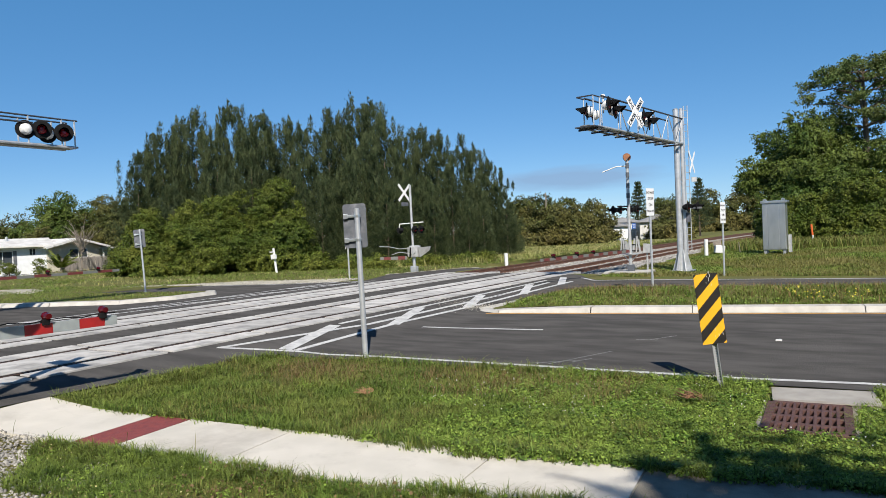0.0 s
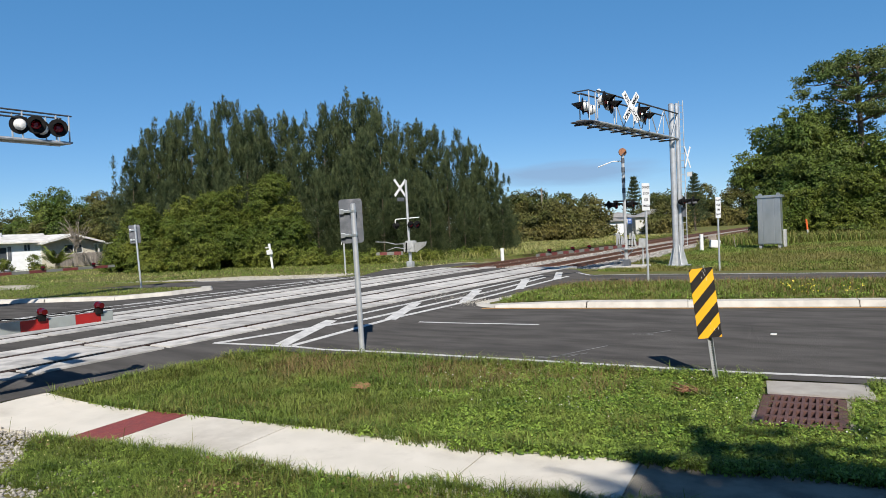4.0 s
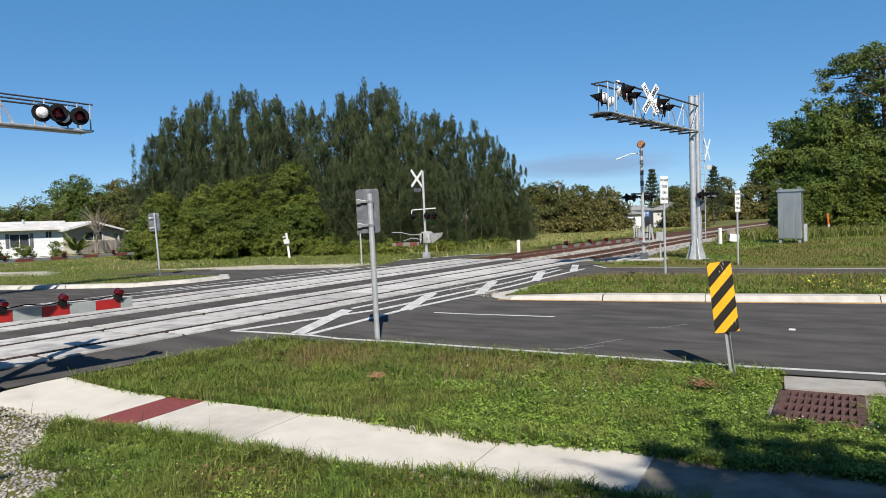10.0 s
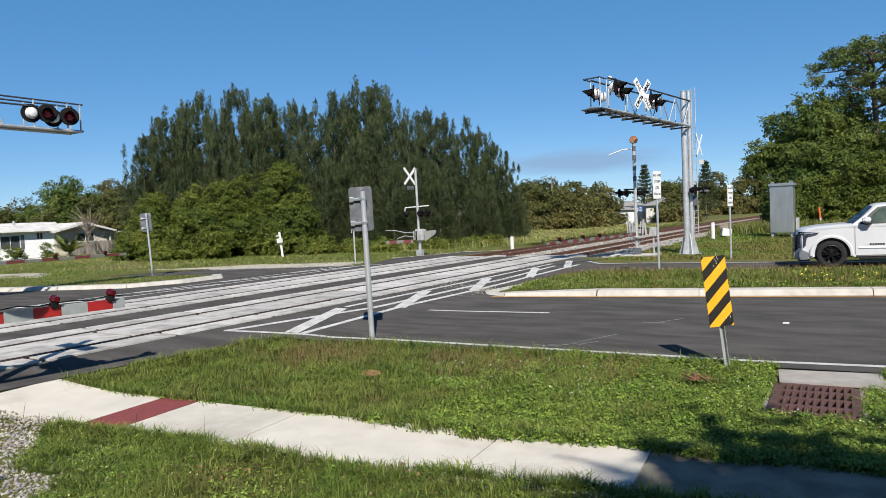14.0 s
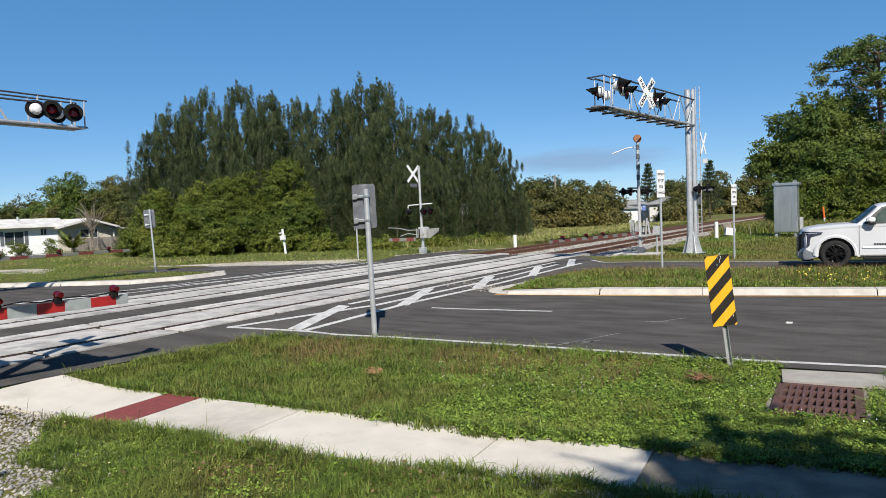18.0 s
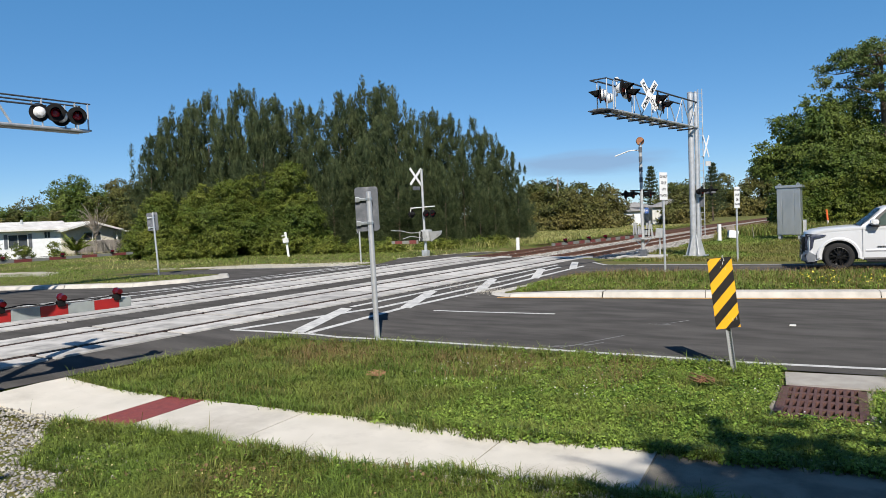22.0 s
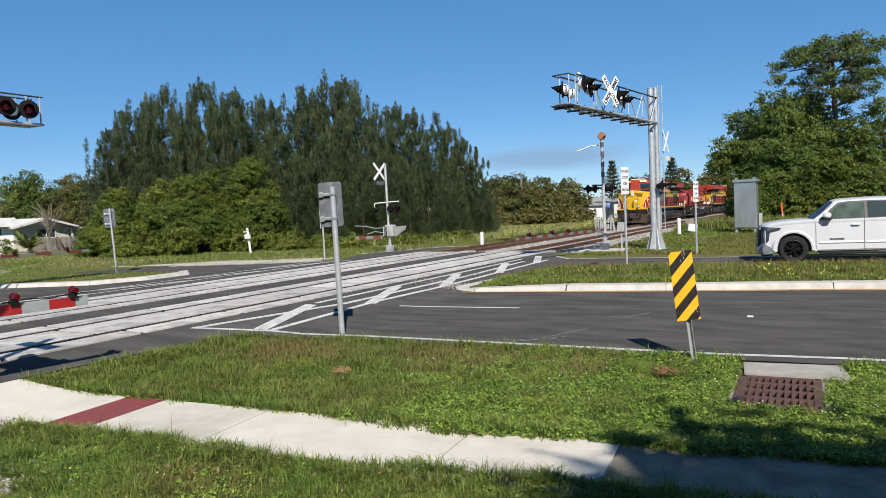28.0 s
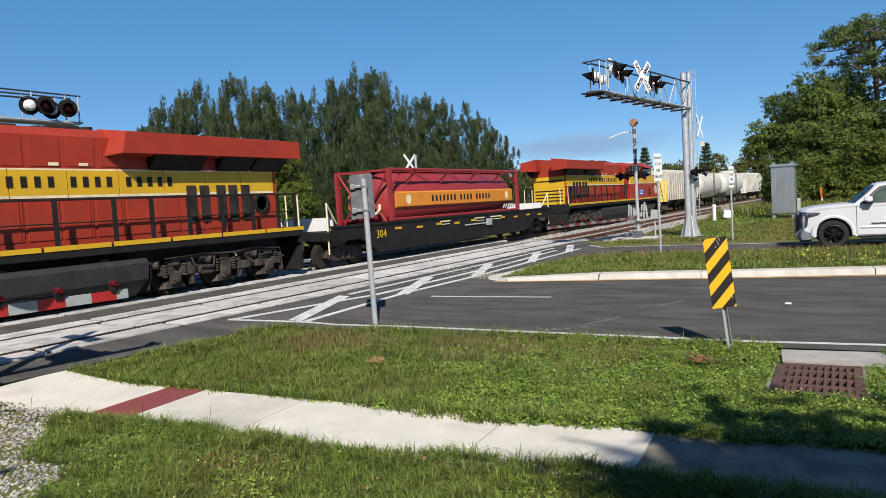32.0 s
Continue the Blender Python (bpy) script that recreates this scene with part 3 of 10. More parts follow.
def build_tracks():
    along = [-60.0] + rng(70, 190, 24) + [300, 500, 860]
    for cx, nm in ((NEAR_X, "near"), (FAR_X, "far")):
        tr = thing("railway_track", Matrix(), "rusty steel railway track across the road", "railway track", "two railway tracks", "structure")
        for s in (-1, 1):
            x = cx + s * GAUGE / 2
            part("rail", swept([(x - 0.07, ZT - 0.17), (x + 0.07, ZT - 0.17), (x + 0.02, ZT - 0.13), (x + 0.02, ZT - 0.05), (x + 0.036, ZT - 0.03), (x + 0.036, ZT + 0.028), (x - 0.036, ZT + 0.028), (x - 0.036, ZT - 0.03), (x - 0.02, ZT - 0.05), (x - 0.02, ZT - 0.13)], along), RUST, tr)
            part("rail_head", swept([(x - 0.025, ZT + 0.028), (x + 0.025, ZT + 0.028), (x + 0.025, ZT + 0.034), (x - 0.025, ZT + 0.034)], along), RAIL_TOP, tr)
        bm = BM()
        box(bm, (0, 0, 0), (2.5, 0.24, 0.16), bev=0.02)
        me = None
        k = 0
        y = 30.6
        while y < 150:
            if me is None:
                ob = part("tie", bm, TIE, tr)
                me = ob.data
            else:
                ob = part("tie", me, None, tr)
            ob.matrix_basis = pose(cx + bend(y) + random.uniform(-0.02, 0.02), y, ZT - 0.24, rz=random.uniform(-0.5, 0.5))
            y += 0.62
            k += 1
    # ballast bed beyond the road
    prof = [(-20.3, -0.14), (-18.6, -0.02), (-17.9, 0.03), (-15.3, 0.03), (-14.5, -0.01), (-13.7, 0.03), (-11.1, 0.03), (-10.4, -0.03), (-9.0, -0.20)]
    v, f = [], []
    ys = rng(29.4, 120, 90) + rng(125, 200, 15) + [300, 500, 860]
    for y in ys:
        for x, z in prof:
            e = sstep(29.2, 31, y)
            v.append((x + bend(y) + random.uniform(-0.08, 0.08), y + random.uniform(-0.1, 0.1), ZT + z - 0.19 * sstep(29.4, 30.6, y) - 0.03 + random.uniform(-0.012, 0.012)))
    n = len(prof)
    for i in range(len(ys) - 1):
        for j in range(n - 1):
            f.append((i * n + j, (i + 1) * n + j, (i + 1) * n + j + 1, i * n + j + 1))
    tagged(part("ballast_bed", raw("ballast_bed", v, f), GRAVEL), "grey crushed stone ballast under the rails", "ballast", kind="structure")


def build_panels():
    """Concrete crossing panels beside and between the rails."""
    deck = thing("crossing_deck", Matrix(), "pale concrete panels of the level crossing", "crossing panels", kind="structure")
    meshes = {}

    def mesh(w):
        if w not in meshes:
            bm = BM()
            box(bm, (0, 0, 0), (w, 2.33, 0.12), bev=0.008)
            me = bpy.data.meshes.new("panel")
            bm.to_mesh(me)
            bm.free()
            me.materials.append(PANEL)
            meshes[w] = me
        return meshes[w]
    for cx in (NEAR_X, FAR_X):
        for off, w in ((0, 1.22), (-1.17, 0.56), (1.17, 0.56)):
            y = -3.6
            shift = random.uniform(0, 1.2)
            while y < 28.6:
                ob = part("panel", mesh(w), None, deck)
                ob.matrix_basis = pose(cx + off, y + shift, ZT - 0.016 + random.uniform(-0.003, 0.003), rx=random.uniform(-0.05, 0.05))
                y += 2.44
    # Groove floor lies almost flush; its dark depth is put into the colour.
    for cx in (NEAR_X, FAR_X):
        for s in (-1, 1):
            bm = BM()
            box(bm, (cx + s * GAUGE / 2, 12.3, ZT - 0.02), (0.27, 33.5, 0.095))
            part("flangeway", bm, mat("flangeway_dark", (0.022, 0.020, 0.018), 0.95, 0, (0.035, 0.03, 0.028), 6, 0.5, spec=0.0), deck)


# ---- sidewalk ----
def build_sidewalk():
    sw = thing("sidewalk", Matrix(), "pale concrete sidewalk with grass creeping over its edges", "sidewalk", kind="structure")
    d = Vector((1, 0.085)).normalized()
    nrm = Vector((-d.y, d.x))
    o = Vector((-1.66, 5.42))
    cuts = [-8.25, -6.12, -5.50, -3.9, -1.40, 0.03, 3.04, 4.56]
    for i, (a, b) in enumerate(zip(cuts, cuts[1:])):
        bm = BM()
        n = max(1, int((b - a) / 0.5))
        prev = None
        gap = 0.008
        for k in range(n + 1):
            s = a + gap + (b - a - 2 * gap) * k / n
            row = []
            for w in (-0.44, 0.76):
                p = o + d * s + nrm * w
                row.append(bm.verts.new((p.x, p.y, G(p.x, p.y) + 0.010)))
                row.append(bm.verts.new((p.x, p.y, G(p.x, p.y) - 0.09)))
            if prev:
                for q in ((0, 2), (3, 2), (1, 0), (3, 1)):
                    bm.faces.new((prev[q[0]], row[q[0]], row[q[1]], prev[q[1]]))
            else:
                bm.faces.new((row[0], row[1], row[3], row[2]))
            prev = row
        bm.faces.new((prev[0], prev[1], prev[3], prev[2]))
        red = i == 1
        part("warning_strip" if red else "slab", bm, BRICK_RED if red else DARK_SLAB if i > 4 else SIDEWALK, sw, "dull red tactile strip" if red else "darker grey slab" if i > 4 else "")


build_ground()
build_roads()
build_markings()
build_tracks()
build_sidewalk()
build_panels()


# ---- houses ----
STUCCO = mat("white_stucco", (0.76, 0.79, 0.82), 0.85, 0, (0.68, 0.70, 0.72), 3, 0.5, 0.2, 40)
ROOF_W = mat("pale_roof", (0.70, 0.69, 0.66), 0.8, 0, (0.55, 0.54, 0.52), 1.5, 0.5, 0.2, 20, wear=(0.4, 0.38, 0.35), wscale=0.6)
ROOF_G = mat("grey_shingle_roof", (0.26, 0.26, 0.26), 0.9, 0, (0.2, 0.2, 0.2), 3, 0.5, 0.3, 20)
FENCE = mat("grey_board_fence", (0.30, 0.27, 0.25), 0.9, 0, (0.22, 0.2, 0.18), 5, 0.5, 0.3, 30, island=-0.15)
WIN = mat("house_window", (0.05, 0.06, 0.07), 0.1, 0, (0.07, 0.08, 0.09), 3, 0.5)
BLUE = mat("blue_panel", (0.04, 0.12, 0.42), 0.6)


def wall_frame(a, b):
    """Pose with local x along a to b, local -y facing the camera side."""
    d = Vector((b[0] - a[0], b[1] - a[1]))
    ln = d.length
    return Matrix.Translation((a[0], a[1], G(*a))) @ Euler((0, 0, math.atan2(d.y, d.x))).to_matrix().to_4x4(), ln


def build_houses(H0, H1, H2, H3, R0, R1, R2):
    m, ln = wall_frame(H0, H1)
    h = thing("bungalow", m, "low white stucco bungalow with a pale shallow roof", "house", "houses")
    hw = 2.45
    wins = [(ln - 4.0, 1.0, 1.45), (ln - 1.3, 1.75, 0.5), (ln - 6.6, 1.0, 0.9), (ln - 9.0, 1.0, 1.2)]
    xs = sorted([(x, w) for x, z, w in wins])
    cur = 0.0
    bm = BM()
    for x, w in xs:
        box(bm, ((cur + x) / 2, 0.1, hw / 2), (x - cur, 0.2, hw))
        z0 = [z for xx, z, ww in wins if xx == x][0]
        z1 = z0 + (1.15 if z0 < 1.5 else 0.6)
        box(bm, (x + w / 2, 0.1, z0 / 2), (w, 0.2, z0))
        box(bm, (x + w / 2, 0.1, (z1 + hw) / 2), (w, 0.2, hw - z1))
        cur = x + w
    box(bm, ((cur + ln) / 2, 0.1, hw / 2), (ln - cur, 0.2, hw))
    box(bm, (ln - 0.1, 3.6, hw / 2), (0.2, 6.8, hw))
    box(bm, (ln / 2, 7.0, hw / 2), (ln, 0.2, hw))
    part("wall", bm, STUCCO, h)
    for x, z, w in wins:
        hh = 1.15 if z < 1.5 else 0.6
        bm = BM()
        for c, s in (((x, 0.05, z + hh / 2), (0.07, 0.1, hh)), ((x + w, 0.05, z + hh / 2), (0.07, 0.1, hh)), ((x + w / 2, 0.05, z), (w, 0.1, 0.07)), ((x + w / 2, 0.05, z + hh), (w, 0.1, 0.07)), ((x + w / 2, 0.05, z + hh / 2), (0.05, 0.08, hh))):
            box(bm, c, s)
        wd = part("window", bm, WHITE, h)
        bm = BM()
        box(bm, (x + w / 2, 0.12, z + hh / 2), (w, 0.02, hh))
        part("pane", bm, WIN, wd)
        if w > 1.3:
            for s in (-0.18, w + 0.18):
                bm = BM()
                box(bm, (x + s, -0.02, z + hh / 2), (0.26, 0.04, hh + 0.1))
                part("shutter", bm, SIGN_BACK, wd)
    bm = BM()
    hull(bm, [(-0.5, -0.7, hw), (ln + 0.6, -0.7, hw), (-0.5, 7.6, hw), (ln + 0.6, 7.6, hw), (-0.5, -0.7, hw + 0.14), (ln + 0.6, -0.7, hw + 0.14), (-0.5, 3.4, hw + 0.85), (ln + 0.6, 3.4, hw + 0.85), (-0.5, 7.6, hw + 0.14), (ln + 0.6, 7.6, hw + 0.14)])
    part("roof", bm, ROOF_W, h, "pale shallow gable roof")
    for x in (ln - 2.8, ln - 6):
        bm = BM()
        rod(bm, (x, 2.2, hw + 0.5), (x, 2.2, hw + 1.0), 0.1, seg=8)
        part("roof_vent", bm, GALV, h)
    # gabled wing round the corner, carport beyond it
    mw, lw = wall_frame(H1, H2)
    loc = m.inverted() @ mw

    def wing(nm, bm, material, parent=None, lb=""):
        ob = part(nm, bm, material, parent or h, lb)
        ob.matrix_basis = loc if parent is None else Matrix()
        return ob
    bm = BM()
    prism(bm, [(0, 0), (lw + 0.3, 0), (lw + 0.3, 2.3), (lw * 0.55, 2.95), (0, 2.35)], "y", -0.1, 0.1)
    wing("wing_wall", bm, mat("cream_stucco", (0.70, 0.66, 0.56), 0.85, 0, (0.6, 0.57, 0.48), 3, 0.5, 0.2, 40))
    for x0, z0, x1, z1 in ((-0.5, 2.27, lw * 0.55, 3.02), (lw * 0.55, 3.02, lw + 0.9, 2.2)):
        bm = BM()
        hull(bm, [(x, y, z + q) for x, z in ((x0, z0), (x1, z1)) for y in (-0.8, 6.0) for q in (0, 0.13)])
        wing("wing_roof", bm, ROOF_W)
        bm = BM()
        hull(bm, [(x, y, z + q) for x, z in ((x0, z0), (x1, z1)) for y in (-0.84, -0.81) for q in (-0.06, 0.12)])
        wing("fascia_board", bm, WHITE)
    bm = BM()
    for c, q in (((2.0, -0.13, 1.75), (0.07, 0.06, 0.8)), ((3.7, -0.13, 1.75), (0.07, 0.06, 0.8)), ((2.85, -0.13, 2.15), (1.77, 0.06, 0.07)), ((2.85, -0.13, 1.35), (1.77, 0.06, 0.07)), ((2.85, -0.13, 1.75), (0.06, 0.06, 0.8))):
        box(bm, c, q)
    wd = wing("window", bm, WHITE)
    bm = BM()
    box(bm, (2.85, -0.115, 1.75), (1.7, 0.02, 0.78))
    wing("pane", bm, WIN, wd)
    bm = BM()
    box(bm, (lw + 2.2, 2.0, 2.12), (4.2, 5.0, 0.14))
    wing("carport_roof", bm, ROOF_W)
    for x, y in ((lw + 0.5, -0.3), (lw + 4.1, -0.3), (lw + 4.1, 4.2)):
        bm = BM()
        box(bm, (x, y, 1.02), (0.12, 0.12, 2.1))
        wing("carport_post", bm, WHITE)
    bm = BM()
    box(bm, (lw + 2.2, 4.3, 1.02), (4.2, 0.2, 2.1))
    wing("carport_back_wall", bm, STUCCO)
    m2, l2 = wall_frame((H1[0] + 1.3, H1[1] + 0.4), (H3[0] + 0.8, H3[1] + 0.3))
    fe = thing("board_fence", m2, "weathered grey board fence beside the house", "fence")
    n = int((l2 + 2) / 0.16)
    bm = BM()
    box(bm, (0, 0, 0.68), (0.145, 0.025, 1.36), bev=0.004)
    me = bpy.data.meshes.new("board")
    bm.to_mesh(me)
    bm.free()
    me.materials.append(FENCE)
    for k in range(n):
        o = part("board", me, None, fe)
        o.matrix_basis = pose(0.1 + k * 0.16, random.uniform(-0.01, 0.01), random.uniform(-0.04, 0.04), 0, random.uniform(-0.6, 0.6))
    for z in (0.35, 1.1):
        bm = BM()
        box(bm, (l2 / 2 + 1, 0.04, z), (l2 + 2, 0.04, 0.09))
        part("rail", bm, FENCE, fe)
    # distant house beyond the rails
    m, ln = wall_frame((R0[0] - 1, R0[1]), (R2[0] - 6.5, R0[1] - 5))
    h = thing("distant_house", m, "distant white house with a grey hipped roof", "house", "houses")
    for k, (x0, w, zz, dy) in enumerate(((0.2, 3.4, 1.5, 2.0), (3.4, 5.4, 0.9, 0.0))):
        bm = BM()
        box(bm, (x0 + w / 2, dy + 2.5, zz / 2 + 0.6), (w, 5, zz + 1.2))
        part("wall", bm, STUCCO, h)
        for q in (0.3, 0.7):
            bm = BM()
            box(bm, (x0 + w * q, dy - 0.02, 1.5), (0.8, 0.06, 0.9))
            part("window", bm, WIN, h)
        bm = BM()
        zt = zz + 1.15
        hull(bm, [(x0 - 0.4, dy - 0.5, zt), (x0 + w + 0.4, dy - 0.5, zt), (x0 - 0.4, dy + 5.5, zt), (x0 + w + 0.4, dy + 5.5, zt), (x0 + w * 0.25, dy + 2.5, zt + 0.8), (x0 + w * 0.75, dy + 2.5, zt + 0.8)])
        part("roof", bm, ROOF_G, h)
    bm = BM()
    hull(bm, [(2.2, 6, 2.5), (10.6, 6, 2.5), (2.2, 12, 2.5), (10.6, 12, 2.5), (4.6, 9, 3.6), (8.4, 9, 3.6)])
    part("rear_roof", bm, ROOF_G, h)
    bm = BM()
    box(bm, (6.4, 9, 1.25), (7.6, 5.2, 2.5))
    part("rear_wall", bm, mat("far_pale_wall", (0.62, 0.62, 0.60), 0.9, 0, (0.52, 0.52, 0.50), 3, 0.5), h)


# ---- vegetation ----
def leaves(pos, length, width, dirs, rs, bend=0.0, out=None, loose=0.5):
    """Many small pointed leaf blades as one mesh."""
    n = len(pos)
    d = dirs / np.linalg.norm(dirs, axis=1)[:, None]
    h = rs.normal(size=(n, 3)) if out is None else out + rs.normal(size=(n, 3)) * loose
    s = np.cross(d, h)
    s /= np.linalg.norm(s, axis=1)[:, None] + 1e-9
    L = length[:, None]
    Wd = width[:, None] / 2
    a = pos
    m = pos + d * L * 0.5 + s * 0
    t = pos + d * L + np.array([0, 0, -1.0]) * (bend * L)
    v = np.stack([a - s * Wd * 0.3 + d * L * 0.1, m * 0.5 + a * 0.5 + s * Wd * 1.15, t], axis=1).reshape(-1, 3)
    f = np.arange(3 * n).reshape(n, 3)
    return v, f


def fast_mesh(name, v, f, material):
    me = bpy.data.meshes.new(name)
    n, m = len(v), len(f)
    me.vertices.add(n)
    me.vertices.foreach_set("co", np.asarray(v, dtype=np.float32).ravel())
    k = f.shape[1]
    me.loops.add(m * k)
    me.loops.foreach_set("vertex_index", np.asarray(f, dtype=np.int32).ravel())
    me.polygons.add(m)
    me.polygons.foreach_set("loop_start", np.arange(0, m * k, k, dtype=np.int32))
    me.update(calc_edges=True)
    me.materials.append(material)
    return me


def casuarina_crown(seed, h, r, n):
    """Feathery crown: brush-like plumes that lean out and up, over a full body down to the ground."""
    rs = np.random.RandomState(seed)
    P, D, Ln, Wd, O = [], [], [], [], []
    plumes = 290
    m = int(n / plumes)
    ph = rs.uniform(0, 6.28, 3)
    lead = [(0.0, 0.0, h, r)]
    for k in range(7):
        q, w = rs.uniform(0.25, 0.7) * r, k * 0.9 + rs.uniform(-0.3, 0.3)
        lead.append((q * np.cos(w), q * np.sin(w), h * (1.0 - 0.26 * (q / r) * rs.uniform(0.5, 1.3)), r * rs.uniform(0.3, 0.46)))
    for i in range(plumes):
        main = i < plumes * 0.66
        lx, ly, lh, lr = lead[0] if main else lead[1 + i % 7]
        u = rs.uniform(0.0 if main else 0.3, 0.985) ** (1.7 if main else 0.95)
        a = rs.uniform(0, 2 * np.pi)
        env = lr * (1 - u) ** 0.72 * min(1.0, 0.85 + u * 2) * (1 + 0.18 * np.sin(3 * a + ph[0] + 5 * u) + 0.12 * np.sin(2 * a + ph[1] - 9 * u))
        rho = env * np.sqrt(rs.uniform(0.35, 1))
        L = (0.75 + 0.75 * (1 - u) + 0.7 * max(0.0, u - 0.75) * 4) * rs.uniform(0.7, 1.35)
        c = np.array([np.cos(a), np.sin(a), 0.0])
        root = c * rho + np.array([lx, ly, max(0.15, lh * u * 0.95 - 0.3)])
        ax = c * rs.uniform(0.35, 0.9) * (1.05 - u) + np.array([0, 0, 0.95])
        t = rs.uniform(0, 1, m) ** 0.85
        fat = (0.07 + 0.34 * (1 - u) ** 0.55) * L / 1.2
        off = rs.normal(size=(m, 3)) * (fat * (1 - t) ** 0.6 * (0.35 + 0.65 * np.minimum(1, t * 4)) + 0.02)[:, None]
        P.append(root + ax * (t * L)[:, None] + off)
        D.append(ax + c * 0.3 * (1 - t)[:, None] + off * 0.9 + rs.normal(size=(m, 3)) * 0.22)
        O.append(off / (fat + 0.02) * 0.9 + c * 0.7 + np.array([0, 0, 0.45]))
        Ln.append(rs.uniform(0.2, 0.42, m) * (1.1 - 0.4 * t))
        Wd.append(rs.uniform(0.055, 0.12, m))
    P, D, Ln, Wd, O = map(np.concatenate, (P, D, Ln, Wd, O))
    P[:, 2] = np.maximum(P[:, 2], 0.05)
    v, f = leaves(P, Ln, Wd, D, rs, 0.0, O, 0.3)
    return fast_mesh("crown", v, f, LEAF_CAS)


def clump_crown(name, seed, blobs, n, size, material, hollow=0.55, drop=0.3):
    """Leafy crown: small leaves on the shells of many uneven clumps. blobs: (x, y, z, rx, rz)."""
    rs = np.random.RandomState(seed)
    vol = np.array([b[3] * b[3] * b[4] for b in blobs]) ** 0.67
    P, D, Ln, O = [], [], [], []
    for b, w in zip(blobs, vol / vol.sum()):
        k = max(10, int(n * w))
        kc = max(5, k // 20)
        u = rs.normal(size=(kc, 3))
        u /= np.linalg.norm(u, axis=1)[:, None]
        rad = hollow + (1.08 - hollow) * rs.uniform(0, 1, kc) ** 0.6
        ph = rs.uniform(0, 7, 3)
        lump = 1 + 0.16 * np.sin(5 * u[:, 0] + ph[0]) * np.sin(5 * u[:, 1] + ph[1]) + 0.12 * np.sin(9 * u[:, 2] + ph[2])
        twig = np.array(b[:3]) + u * (rad * lump)[:, None] * np.array([b[3], b[3], b[4]])
        i = rs.randint(kc, size=k)
        P.append(twig[i] + rs.normal(size=(k, 3)) * size * np.array([0.8, 0.8, 0.5]))
        D.append(u[i] * 0.35 + rs.normal(size=(k, 3)) * 0.8 + np.array([0, 0, -drop]))
        O.append(u[i] + np.array([0, 0, 0.4]))
        Ln.append(size * rs.uniform(0.6, 1.3, k))
    P, D, Ln, O = map(np.concatenate, (P, D, Ln, O))
    v, f = leaves(P, Ln * 1.15, Ln * 0.95, D, rs, 0.15, O, 0.32)
    return fast_mesh(name, v, f, material)


def spread_blobs(seed, w, d, h, n, r, low=0.15):
    """Clump centres filling a dome w by d by h."""
    rs = np.random.RandomState(seed)
    out = []
    for _ in range(n):
        x, y = rs.uniform(-1, 1, 2)
        top = h * (1 - 0.75 * (x * x + y * y) ** 1.2 * 0.8)
        z = max(r * 0.5, (low + (1 - low) * rs.uniform(0, 1) ** 0.6) * top - r * 0.4)
        if low > 0.57:
            z = max(z, h * 0.52)
        q = r * rs.uniform(0.65, 1.25)
        out.append((x * w / 2, y * d / 2, z, q, q * rs.uniform(0.65, 0.9)))
    return out


def trunk(h, r, seed, limbs=5, lean=0.1, low=0.3, spread=0.35):
    """Tapered trunk with limbs."""
    rs = random.Random(seed)
    bm = BM()
    p, q = Vector((0, 0, -0.1)), r
    pts = [p.copy()]
    for i in range(5):
        p = p + Vector((rs.uniform(-lean, lean), rs.uniform(-lean, lean), 1)) * h / 5
        rod(bm, pts[-1], p, q, q * 0.8, 9)
        q *= 0.8
        pts.append(p.copy())
    for i in range(limbs):
        u = rs.uniform(low, 0.95)
        k = min(4, int(u * 5))
        a = pts[k].lerp(pts[k + 1], u * 5 - k)
        ang = rs.uniform(0, math.tau)
        ln = h * spread * rs.uniform(0.6, 1.2)
        b = a + Vector((math.cos(ang) * ln * 0.8, math.sin(ang) * ln * 0.8, ln * 0.6))
        c = b + Vector((math.cos(ang + 0.4) * ln * 0.6, math.sin(ang + 0.4) * ln * 0.6, ln * 0.4))
        rr = r * (1 - u * 0.7) * 0.45
        rod(bm, a, b, rr, rr * 0.65, 7)
        rod(bm, b, c, rr * 0.65, rr * 0.25, 6)
    return bm


